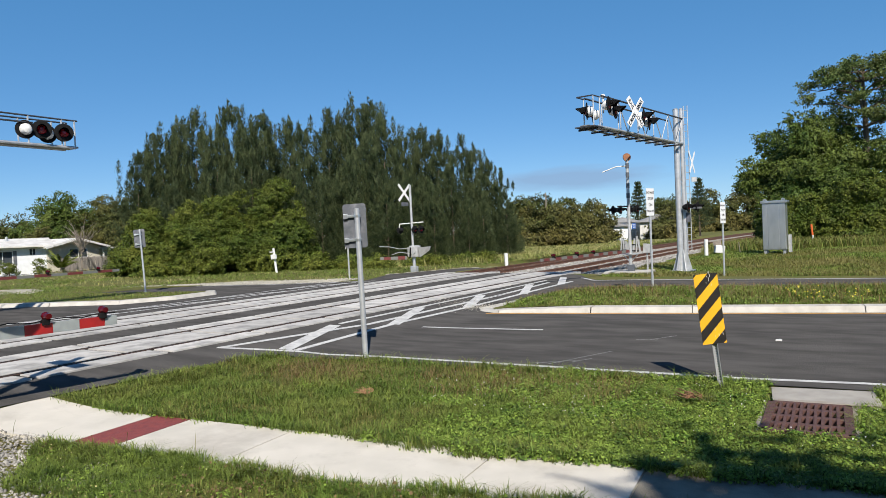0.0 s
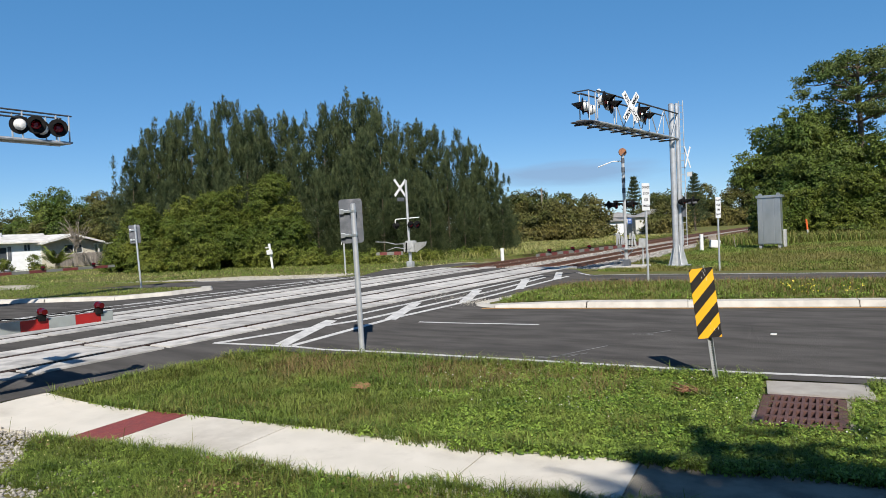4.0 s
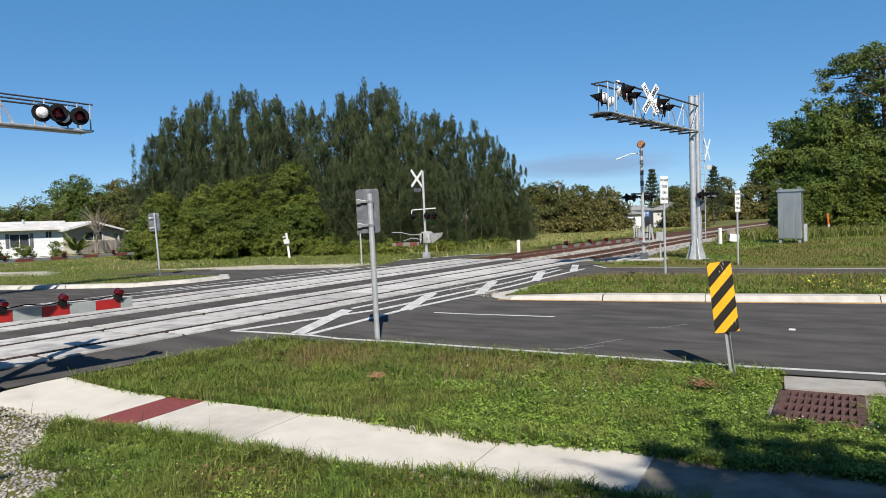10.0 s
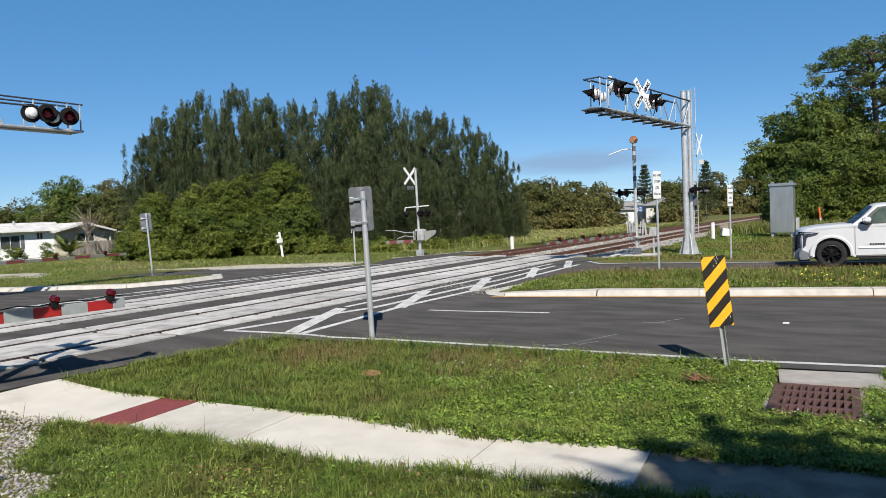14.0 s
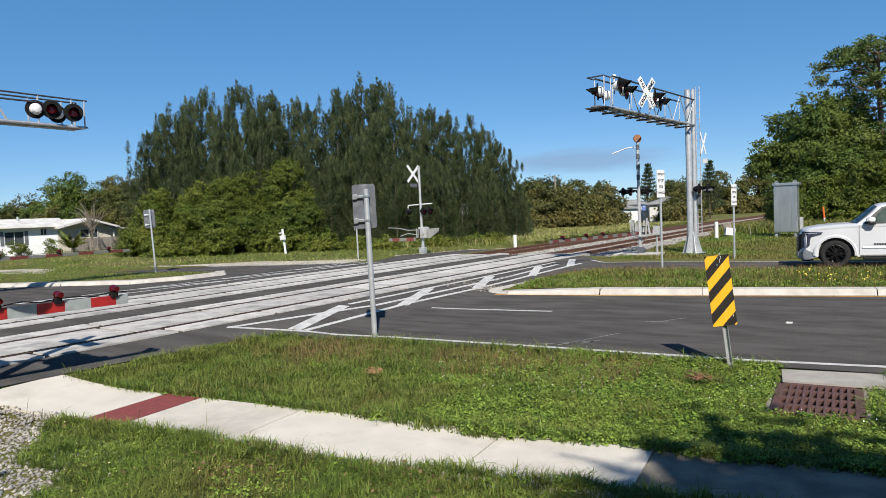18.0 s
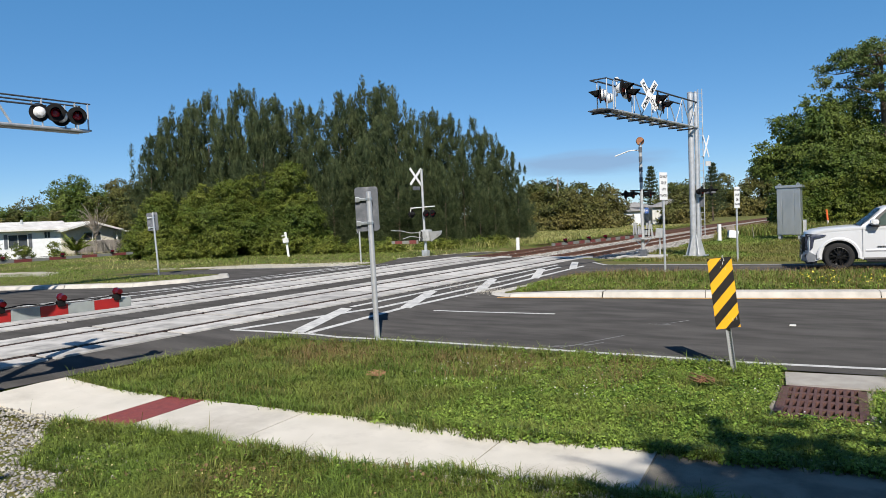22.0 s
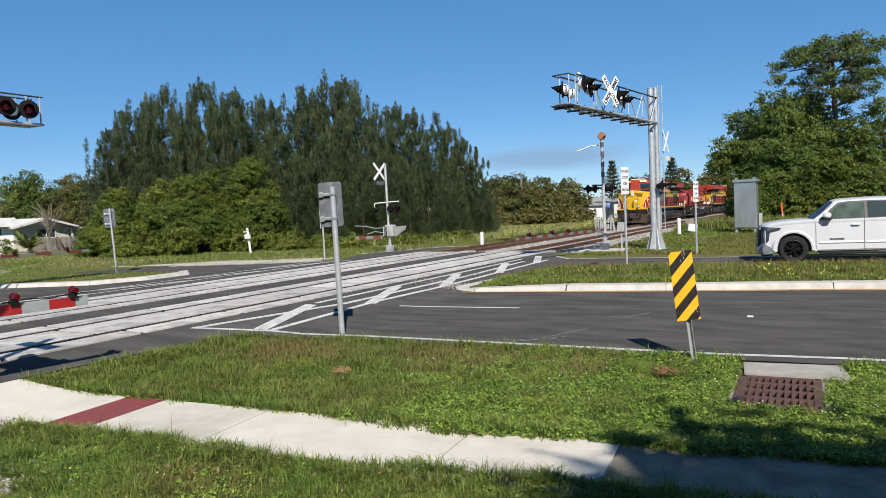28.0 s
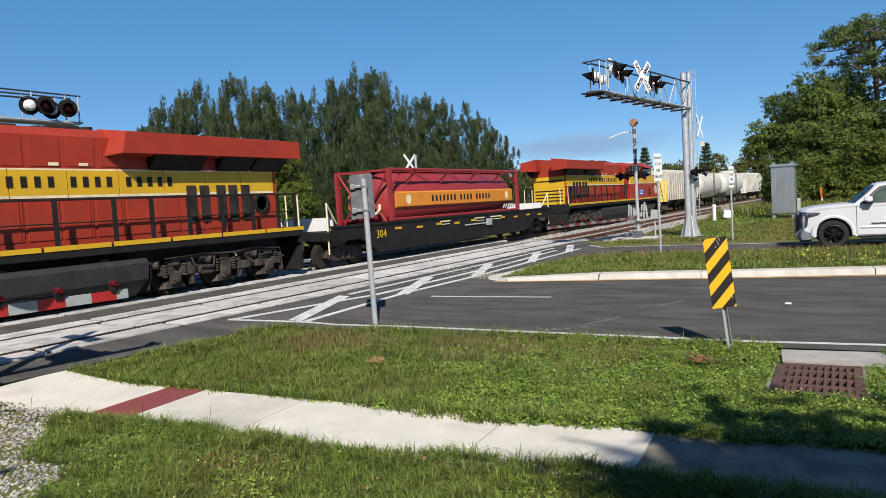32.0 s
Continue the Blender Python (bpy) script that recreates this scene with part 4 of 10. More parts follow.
def build_casuarinas():
    kinds = []
    for k in range(5):
        tr = thing("casuarina_tree", pose(0, 0, 0), "tall dark green casuarina with feathery pointed crown", "tree", "row of casuarinas")
        part("trunk", trunk(9.5, 0.11, 40 + k, 6, 0.03, 0.3, 0.06), BARK, tr)
        part("crown", casuarina_crown(70 + k, 14.0, 3.1, 28000), None, tr)
        kinds.append(tr)
    CAS = [(-53.2, 37.9, 9.9), (-53.1, 40.5, 12.8), (-55.2, 43.9, 13.8), (-51.5, 42.7, 14.1), (-51.0, 46.6, 15.4), (-47.5, 41.6, 12.0), (-47.2, 46.6, 14.1), (-45.1, 43.1, 12.2), (-48.7, 49.1, 12.8), (-46.5, 49.4, 13.5), (-42.5, 47.1, 12.4), (-43.2, 51.4, 14.1), (-44.8, 55.2, 14.3), (-42.4, 54.4, 15.9), (-39.6, 53.8, 15.2), (-36.5, 50.9, 12.7), (-36.1, 53.5, 11.9), (-35.9, 56.0, 12.6), (-33.5, 55.1, 11.6), (-30.5, 54.6, 10.7), (-29.5, 55.1, 9.7), (-27.5, 54.0, 8.4), (-25.8, 52.6, 6.8), (-34.7, 43.5, 8.4), (-35.9, 41.5, 7.1), (-31.6, 44.2, 6.7), (-28.5, 46.1, 5.9), (-26.2, 47.5, 5.0), (-46.4, 36.1, 7.1), (-43.8, 39.0, 7.7), (-30.5, 46.1, 7.4), (-39.2, 41.9, 7.8), (-53.9, 39.8, 11.0), (-28.8, 49.6, 8.4), (-35.4, 46.7, 10.4), (-27.0, 50.5, 6.6), (-24.4, 50.6, 5.0), (-30.0, 48.0, 6.5), (-33.0, 47.5, 7.0), (-25.6, 48.8, 4.6), (-33.2, 42.3, 5.2), (-37.5, 44.4, 7.6)]
    for i, (x, y, h) in enumerate(CAS):
        k = kinds[i % 5] if i < 5 else kinds[(i * 3 + i // 5) % 5]
        s = h / 13.7
        m = pose(x, y, G(x, y), rz=(i * 67) % 360)
        if i < 5:
            k.matrix_basis = m
            k.scale = (s * 1.02, s * 1.02, s)
        else:
            o = copy_thing(k, m)
            o.scale = (s * 1.02, s * 1.02, s)


def frond(bm, base, az, el, ln, droop, n=16, lw=0.45):
    """Palm frond: arched rib with hanging leaflets."""
    d = Vector((math.cos(az), math.sin(az), 0))
    sd = Vector((-d.y, d.x, 0))
    prev = Vector(base)
    for k in range(n):
        u = (k + 1) / n
        e = el - droop * u * u
        p = prev + (d * math.cos(e) + Vector((0, 0, math.sin(e)))) * ln / n
        for s in (-1, 1):
            w = lw * math.sin(min(1, u * 1.15 + 0.12) * math.pi) ** 0.6 + 0.05
            tipv = p + sd * s * w * 0.8 + d * w * 0.6 + Vector((0, 0, -w * 0.35))
            a, b, c = bm.verts.new(prev), bm.verts.new(p), bm.verts.new(tipv)
            bm.faces.new((a, b, c))
        prev = p


def palm(name, label, m, h, nf, ln, material, seed, droop=1.6, r=0.12, el=(0.2, 1.2), lw=0.45):
    rs = random.Random(seed)
    t = thing(name, m, label, "palm", "palms")
    part("trunk", trunk(h, r, seed, 0, 0.05), BARK_PALE, t)
    for k in range(nf):
        bm = BM()
        frond(bm, (0, 0, h), k * 2.4 + rs.uniform(-.3, .3), rs.uniform(*el), ln * rs.uniform(0.8, 1.1), droop * rs.uniform(0.7, 1.2), lw=lw)
        part("frond", bm, material, t)
    return t


def leafy(name, label, x, y, w, d, h, n, leaf, material, seed, clumps=26, r=None, th=None, group="", cat="tree", low=0.12, rz=0.0, bark=None):
    t = thing(name, pose(x, y, G(x, y), rz=rz), label, cat, group)
    part("trunk", trunk((th or h * 0.6), max(0.06, h * 0.025), seed, 6, 0.1, 0.25, 0.22), bark or BARK, t)
    part("crown", clump_crown("crown", seed, spread_blobs(seed, w, d, h, clumps, r or h * 0.2, low), n, leaf, material, 0.68), None, t)
    return t


def build_vegetation():
    leafy("shrub", "dense green shrub with small yellowish leaves", -45.3, 32.4, 3.3, 2.7, 3.7, 32130, 0.125, LEAF_BUSH, 1, 30, 0.85, None, "shrubs before the casuarinas", "shrub", 0.05)
    leafy("shrub", "dense green shrub with small yellowish leaves", -43.5, 32.3, 5.3, 4.3, 5.2, 49980, 0.125, LEAF_BUSH, 2, 30, 0.85, None, "shrubs before the casuarinas", "shrub", 0.05)
    leafy("shrub", "dense green shrub with small yellowish leaves", -43.6, 34.6, 5.1, 4.1, 5.8, 49980, 0.125, LEAF_BUSH, 3, 30, 0.85, None, "shrubs before the casuarinas", "shrub", 0.05)
    leafy("shrub", "dense green shrub with small yellowish leaves", -40.8, 35.1, 4.6, 3.7, 6.6, 53550, 0.125, LEAF_HEDGE, 4, 30, 0.85, None, "shrubs before the casuarinas", "shrub", 0.05)
    leafy("shrub", "dense green shrub with small yellowish leaves", -39.6, 37.1, 4.7, 3.8, 6.0, 49980, 0.125, LEAF_HEDGE, 5, 30, 0.85, None, "shrubs before the casuarinas", "shrub", 0.05)
    leafy("shrub", "dense green shrub with small yellowish leaves", -37.1, 37.5, 4.4, 3.5, 6.7, 53550, 0.125, LEAF_HEDGE, 6, 30, 0.85, None, "shrubs before the casuarinas", "shrub", 0.05)
    leafy("shrub", "dense green shrub with small yellowish leaves", -36.6, 39.0, 3.0, 2.4, 5.3, 28560, 0.125, LEAF_HEDGE, 7, 30, 0.85, None, "shrubs before the casuarinas", "shrub", 0.05)
    leafy("shrub", "dense green shrub with small yellowish leaves", -39.1, 32.7, 5.9, 4.7, 3.6, 49980, 0.125, LEAF_HEDGE, 8, 30, 0.85, None, "shrubs before the casuarinas", "shrub", 0.05)
    leafy("shrub", "dense green shrub with small yellowish leaves", -36.3, 35.0, 5.2, 4.1, 3.2, 46410, 0.125, LEAF_HEDGE, 9, 30, 0.85, None, "shrubs before the casuarinas", "shrub", 0.05)
    leafy("shrub", "dense green shrub with small yellowish leaves", -41.4, 31.3, 3.8, 3.0, 2.6, 32130, 0.125, LEAF_BUSH, 10, 30, 0.85, None, "shrubs before the casuarinas", "shrub", 0.05)
    leafy("low_shrub", "low ragged green shrub in tall grass", -31.4, 35.7, 2.3, 1.8, 1.4, 10500, 0.11, LEAF_BUSH, 11, 12, 0.50, None, "low shrubs", "shrub", 0.05)
    leafy("low_shrub", "low ragged green shrub in tall grass", -29.7, 36.8, 2.3, 1.8, 0.9, 9000, 0.11, LEAF_BUSH, 12, 12, 0.50, None, "low shrubs", "shrub", 0.05)
    leafy("low_shrub", "low ragged green shrub in tall grass", -27.4, 37.0, 1.9, 1.5, 0.8, 7500, 0.11, LEAF_BUSH, 13, 12, 0.50, None, "low shrubs", "shrub", 0.05)
    leafy("low_shrub", "low ragged green shrub in tall grass", -23.0, 42.2, 2.7, 2.2, 0.6, 7500, 0.11, LEAF_BUSH, 14, 12, 0.50, None, "low shrubs", "shrub", 0.05)
    leafy("low_shrub", "low ragged green shrub in tall grass", -25.1, 39.7, 2.3, 1.8, 0.5, 7500, 0.11, LEAF_BUSH, 15, 12, 0.50, None, "low shrubs", "shrub", 0.05)
    leafy("tree", "broad green tree behind the white house", -84.3, 50.9, 10.6, 8.5, 9.9, 45900, 0.24, LEAF_TREE, 21, 38, 1.50, None, "trees behind the house", "tree", 0.10)
    leafy("tree", "broad green tree behind the white house", -79.4, 51.6, 8.5, 6.8, 8.9, 40800, 0.24, LEAF_FAR, 22, 38, 1.50, None, "trees behind the house", "tree", 0.10)
    leafy("tree", "broad green tree behind the white house", -88.7, 50.5, 6.9, 5.5, 7.8, 25500, 0.24, LEAF_TREE, 23, 38, 1.50, None, "trees behind the house", "tree", 0.10)
    leafy("tree", "broad green tree behind the white house", -75.8, 51.5, 5.5, 4.4, 8.0, 25500, 0.24, LEAF_FAR, 24, 38, 1.50, None, "trees behind the house", "tree", 0.10)
    leafy("tree", "broad green tree behind the white house", -100.5, 49.0, 8.3, 6.7, 6.1, 20400, 0.24, LEAF_TREE, 25, 38, 1.50, None, "trees behind the house", "tree", 0.10)
    leafy("tree", "broad green tree behind the white house", -97.9, 50.7, 9.4, 7.5, 7.2, 25500, 0.24, LEAF_FAR, 26, 38, 1.50, None, "trees behind the house", "tree", 0.10)
    leafy("tree", "broad green tree behind the white house", -93.6, 51.0, 6.1, 4.9, 6.7, 20400, 0.24, LEAF_TREE, 27, 38, 1.50, None, "trees behind the house", "tree", 0.10)
    leafy("tree", "broad green tree behind the white house", -103.8, 47.0, 9.4, 7.5, 6.9, 20400, 0.24, LEAF_FAR, 28, 38, 1.50, None, "trees behind the house", "tree", 0.10)
    leafy("far_tree", "olive green tree in the distant tree line", -39.4, 83.8, 5.4, 4.3, 6.2, 11000, 0.30, LEAF_FAR, 40, 22, 1.35, None, "distant trees", "tree", 0.08)
    leafy("far_tree", "olive green tree in the distant tree line", -38.7, 87.8, 5.6, 4.4, 7.5, 11000, 0.30, LEAF_FAR, 41, 22, 1.35, None, "distant trees", "tree", 0.08)
    leafy("far_tree", "olive green tree in the distant tree line", -34.5, 84.5, 6.1, 4.9, 7.9, 11000, 0.30, LEAF_FAR, 42, 22, 1.35, None, "distant trees", "tree", 0.08)
    leafy("far_tree", "olive green tree in the distant tree line", -34.1, 89.5, 5.5, 4.4, 7.4, 11000, 0.30, LEAF_FAR, 43, 22, 1.35, None, "distant trees", "tree", 0.08)
    leafy("far_tree", "olive green tree in the distant tree line", -33.5, 94.6, 5.7, 4.6, 6.8, 11000, 0.30, LEAF_FAR, 44, 22, 1.35, None, "distant trees", "tree", 0.08)
    leafy("far_tree", "olive green tree in the distant tree line", -32.6, 97.8, 4.4, 3.9, 5.0, 11000, 0.30, LEAF_FAR, 45, 22, 1.35, None, "distant trees", "tree", 0.08)
    leafy("far_tree", "olive green tree in the distant tree line", -35.1, 77.1, 4.9, 3.9, 4.5, 11000, 0.30, LEAF_FAR, 46, 22, 1.35, None, "distant trees", "tree", 0.08)
    leafy("far_tree", "olive green tree in the distant tree line", -31.4, 77.0, 5.6, 4.5, 4.5, 11000, 0.30, LEAF_FAR, 47, 22, 1.35, None, "distant trees", "tree", 0.08)
    leafy("far_tree", "olive green tree in the distant tree line", -29.3, 80.7, 4.9, 3.9, 4.1, 11000, 0.30, LEAF_FAR, 48, 22, 1.35, None, "distant trees", "tree", 0.08)
    leafy("far_tree", "olive green tree in the distant tree line", -25.8, 107.7, 5.1, 4.1, 5.9, 11000, 0.30, LEAF_FAR, 50, 22, 1.35, None, "distant trees", "tree", 0.08)
    leafy("far_tree", "olive green tree in the distant tree line", -23.2, 103.4, 3.9, 3.1, 6.1, 11000, 0.30, LEAF_FAR, 51, 22, 1.35, None, "distant trees", "tree", 0.08)
    leafy("far_tree", "olive green tree in the distant tree line", -33.7, 167.5, 9.4, 7.5, 8.7, 8000, 0.50, LEAF_FAR, 52, 22, 1.35, None, "distant trees", "tree", 0.08)
    leafy("far_tree", "olive green tree in the distant tree line", -29.3, 170.3, 10.9, 8.7, 9.6, 8000, 0.50, LEAF_FAR, 53, 22, 1.35, None, "distant trees", "tree", 0.08)
    leafy("far_tree", "olive green tree in the distant tree line", -25.5, 172.7, 9.4, 7.5, 9.0, 8000, 0.50, LEAF_FAR, 54, 22, 1.35, None, "distant trees", "tree", 0.08)
    leafy("far_tree", "olive green tree in the distant tree line", -28.2, 171.0, 9.4, 7.5, 5.2, 8000, 0.50, LEAF_FAR, 55, 22, 1.35, None, "distant trees", "tree", 0.08)
    leafy("far_tree", "olive green tree in the distant tree line", -33.2, 167.9, 7.8, 6.2, 4.7, 8000, 0.50, LEAF_FAR, 56, 22, 1.35, None, "distant trees", "tree", 0.08)
    leafy("far_tree", "olive green tree in the distant tree line", -22.7, 174.4, 9.4, 7.5, 10.0, 8000, 0.50, LEAF_FAR, 57, 22, 1.35, None, "distant trees", "tree", 0.08)
    leafy("far_tree", "olive green tree in the distant tree line", -22.6, 97.8, 3.7, 3.0, 4.2, 11000, 0.30, LEAF_FAR, 58, 22, 1.35, None, "distant trees", "tree", 0.08)
    leafy("far_tree", "olive green tree in the distant tree line", -28.5, 111.9, 5.4, 4.3, 4.6, 11000, 0.30, LEAF_FAR, 59, 22, 1.35, None, "distant trees", "tree", 0.08)
    leafy("broadleaf_tree", "large dark broadleaf tree at the edge of the verge", -3.7, 59.0, 4.7, 3.7, 9.1, 46240, 0.19, LEAF_TREE, 70, 34, 1.20, None, "trees beside the verge", "tree", 0.20)
    leafy("broadleaf_tree", "large dark broadleaf tree at the edge of the verge", -3.3, 64.0, 5.5, 4.4, 10.8, 43350, 0.19, LEAF_TREE, 71, 34, 1.20, None, "trees beside the verge", "tree", 0.20)
    leafy("broadleaf_tree", "large dark broadleaf tree at the edge of the verge", -2.0, 67.1, 6.1, 4.9, 10.6, 40460, 0.19, LEAF_TREE, 72, 34, 1.20, None, "trees beside the verge", "tree", 0.20)
    leafy("broadleaf_tree", "large dark broadleaf tree at the edge of the verge", -0.3, 70.6, 8.3, 6.6, 10.6, 43350, 0.19, LEAF_TREE, 73, 34, 1.20, None, "trees beside the verge", "tree", 0.20)
    leafy("broadleaf_tree", "large dark broadleaf tree at the edge of the verge", -3.7, 56.7, 2.0, 1.6, 6.7, 23120, 0.19, LEAF_TREE, 74, 34, 1.20, None, "trees beside the verge", "tree", 0.20)
    leafy("broadleaf_tree", "large dark broadleaf tree at the edge of the verge", -1.9, 57.7, 6.1, 4.9, 7.2, 37570, 0.19, LEAF_TREE, 75, 34, 1.20, None, "trees beside the verge", "tree", 0.20)
    leafy("broadleaf_tree", "large dark broadleaf tree at the edge of the verge", 0.5, 59.3, 6.5, 5.2, 7.5, 37570, 0.19, LEAF_TREE, 76, 34, 1.20, None, "trees beside the verge", "tree", 0.20)
    leafy("shrub", "bright green shrub with hanging vines", -3.0, 53.6, 4.2, 3.4, 3.3, 24300, 0.15, LEAF_HEDGE, 90, 20, 0.90, None, "shrubs beside the verge", "shrub", 0.05)
    leafy("shrub", "bright green shrub with hanging vines", -1.0, 53.6, 4.5, 3.6, 4.3, 27000, 0.15, LEAF_HEDGE, 91, 20, 0.90, None, "shrubs beside the verge", "shrub", 0.05)
    leafy("shrub", "bright green shrub with hanging vines", 0.6, 53.4, 3.7, 2.9, 4.9, 24300, 0.15, LEAF_HEDGE, 92, 20, 0.90, None, "shrubs beside the verge", "shrub", 0.05)
    leafy("shrub", "bright green shrub with hanging vines", -3.2, 54.6, 2.3, 1.9, 1.9, 16200, 0.15, LEAF_TREE, 93, 20, 0.90, None, "shrubs beside the verge", "shrub", 0.05)
    leafy("shrub", "brown vine tangle over the shrubs", -1.7, 60.3, 2.5, 2.0, 6.9, 9450, 0.15, LEAF_DRY, 94, 20, 0.90, None, "shrubs beside the verge", "shrub", 0.05)
    leafy("shrub", "brown vine tangle over the shrubs", 0.1, 59.0, 2.8, 2.3, 6.4, 10800, 0.15, LEAF_DRY, 95, 20, 0.90, None, "shrubs beside the verge", "shrub", 0.05)
    leafy("broadleaf_tree", "spreading green tree with an open feathery crown", -5.5, 65.1, 5.4, 4.2, 9.8, 25500, 0.19, LEAF_TREE, 88, 36, 1.10, None, "trees beside the verge", "tree", 0.60)
    leafy("broadleaf_tree", "spreading green tree with an open feathery crown", -5.9, 60.6, 3.9, 3.5, 8.7, 20000, 0.19, LEAF_TREE, 188, 22, 0.95, None, "trees beside the verge", "tree", 0.62)
    leafy("broadleaf_tree", "large dark broadleaf tree at the edge of the verge", 4.4, 68.5, 7.6, 6.0, 10.4, 40000, 0.19, LEAF_TREE, 77, 34, 1.25, None, "trees beside the verge", "tree", 0.20)
    leafy("broadleaf_tree", "large dark broadleaf tree at the edge of the verge", 7.6, 66.5, 7.0, 6.0, 9.8, 36000, 0.19, LEAF_TREE, 78, 34, 1.20, None, "trees beside the verge", "tree", 0.15)
    leafy("shrub", "bright green shrub with hanging vines", 3.6, 54.6, 4.5, 3.6, 5.4, 22000, 0.16, LEAF_HEDGE, 96, 20, 0.90, None, "shrubs beside the verge", "shrub", 0.05)
    PINE = (0.4, 66.5, 14.9)
    NORF0 = (-30.8, 113.0, 8.9)
    NORF1 = (-21.6, 114.0, 8.8)
    PALM = (-58.6, 34.0, 2.4)
    BARE = (-58.0, 35.5, 5.1)
    POLE1 = (-34.2, 82.5, 6.7)
    POLE2 = (-23.6, 103.3, 4.0)
    POLE3 = (-33.2, 103.2, 5.2)
    H0 = (-65.79, 24.76)
    H1 = (-61.61, 34.47)
    H2 = (-61.63, 39.18)
    H3 = (-60.81, 40.88)
    R0 = (-35.18, 105.50)
    R1 = (-29.80, 104.15)
    R2 = (-27.85, 114.84)

    # tall pine behind the verge trees
    x, y, h = PINE
    t = thing("pine_tree", pose(x, y, G(x, y)), "tall pine with an open flat crown of green tufts", "tree")
    rs = random.Random(8)
    bm = BM()
    rod(bm, (0, 0, -0.1), (0.15, 0.1, h * 0.55), 0.30, 0.21, 10)
    rod(bm, (0.15, 0.1, h * 0.55), (0.0, 0.0, h * 0.80), 0.21, 0.14, 9)
    rod(bm, (0.0, 0.0, h * 0.80), (0.1, -0.1, h * 0.96), 0.14, 0.05, 8)
    part("trunk", bm, BARK, t)
    blobs = []
    for u, reach, arms in ((0.66, 3.4, 5), (0.75, 4.0, 6), (0.84, 4.0, 6), (0.91, 3.6, 6), (0.955, 2.2, 4)):
        for k in range(arms):
            a = (k + u * 7 + rs.uniform(-0.25, 0.25)) * math.tau / arms
            ln = reach * rs.uniform(0.72, 1.05)
            p = Vector((0, 0, h * u - 0.9))
            bm = BM()
            for j in range(4):
                q = Vector((math.cos(a) * ln * (j + 1) / 4, math.sin(a) * ln * (j + 1) / 4, h * u - 0.9 + (0.35, 0.75, 0.72, 0.85)[j] * ln / 4.5 + rs.uniform(-0.1, 0.1)))
                rod(bm, p, q, 0.095 - j * 0.02, 0.078 - j * 0.02, 6)
                for _ in range(2 if j > 1 else 1 if j else 0):
                    e = q + Vector((rs.uniform(-0.9, 0.9), rs.uniform(-0.9, 0.9), rs.uniform(0.1, 0.5)))
                    rod(bm, q, e, 0.03, 0.012, 5)
                    blobs.append((e.x, e.y, e.z + 0.12, rs.uniform(0.45, 0.72), rs.uniform(0.20, 0.32)))
                p, a = q, a + rs.uniform(-0.16, 0.16)
            part("bough", bm, BARK, t)
            blobs.append((p.x, p.y, p.z + 0.15, rs.uniform(0.6, 0.9), rs.uniform(0.25, 0.38)))
    part("crown", clump_crown("crown", 12, blobs, 19000, 0.20, LEAF_PINE, 0.2, -0.5), None, t)
    # distant star-shaped conifers
    for x, y, h in (NORF0, NORF1):
        t = thing("norfolk_pine", pose(x, y, G(x, y)), "distant dark conifer with tiered branches", "tree", "distant conifers")
        part("trunk", trunk(h * 0.95, 0.16, 3, 0), BARK, t)
        rr = np.random.RandomState(int(h * 10))
        P, D = [], []
        for tier in range(13):
            u = 0.18 + 0.8 * tier / 12
            for b in range(7):
                a = b * math.tau / 7 + tier
                R = (1 - u) * h * 0.31 + 0.2
                m = 60
                q = rr.uniform(0.1, 1, m)
                P.append(np.stack([np.cos(a) * R * q, np.sin(a) * R * q, h * u + 0.25 * R * q * q], 1) + rr.normal(size=(m, 3)) * 0.11)
                D.append(np.stack([np.full(m, np.cos(a) * .5), np.full(m, np.sin(a) * .5), np.full(m, .7)], 1) + rr.normal(size=(m, 3)) * 0.3)
        P, D = np.concatenate(P), np.concatenate(D)
        v, f = leaves(P, rr.uniform(0.25, 0.45, len(P)), rr.uniform(0.08, 0.16, len(P)), D, rr)
        part("crown", fast_mesh("crown", v, f, LEAF_CAS), None, t)
    # garden of the white house
    x, y, h = PALM
    palm("garden_palm", "small bushy garden palm before the white house", pose(x, y, G(x, y)), 0.6, 16, 2.4, LEAF_BUSH, 4, 1.3, 0.14, (0.5, 1.35), 0.35)
    for k, (dx, dy, q) in enumerate(((-14, -14, 5.5), (-20, -6, 6.2), (-9, 3, 6.6), (-16, 2, 6.0), (-12, -4, 5.8))):
        palm("tall_palm", "palm behind the white house", pose(x + dx, y + dy, 0.1), q * 0.52, 18, 2.2, LEAF_FAR, 20 + k, 1.9, 0.16, (0.0, 1.3), 0.5)
    x, y, h = BARE
    t = thing("bare_tree", pose(x, y, G(x, y)), "small leafless grey tree beside the house", "tree")
    bm = trunk(2.4, 0.09, 9, 5, 0.05, 0.3, 0.4)
    rs = random.Random(6)
    for k in range(46):
        a, e = rs.uniform(0, math.tau), rs.uniform(0.5, 1.4)
        p = Vector((rs.uniform(-.2, .2), rs.uniform(-.2, .2), rs.uniform(1.6, 2.8)))
        for j in range(3):
            q = p + Vector((math.cos(a) * math.cos(e), math.sin(a) * math.cos(e), math.sin(e))) * rs.uniform(0.5, 0.95)
            rod(bm, p, q, 0.022 - j * 0.006, seg=4)
            p, a, e = q, a + rs.uniform(-.6, .6), e + rs.uniform(-.3, .25)
    part("bare_crown", bm, BARK_PALE, t)
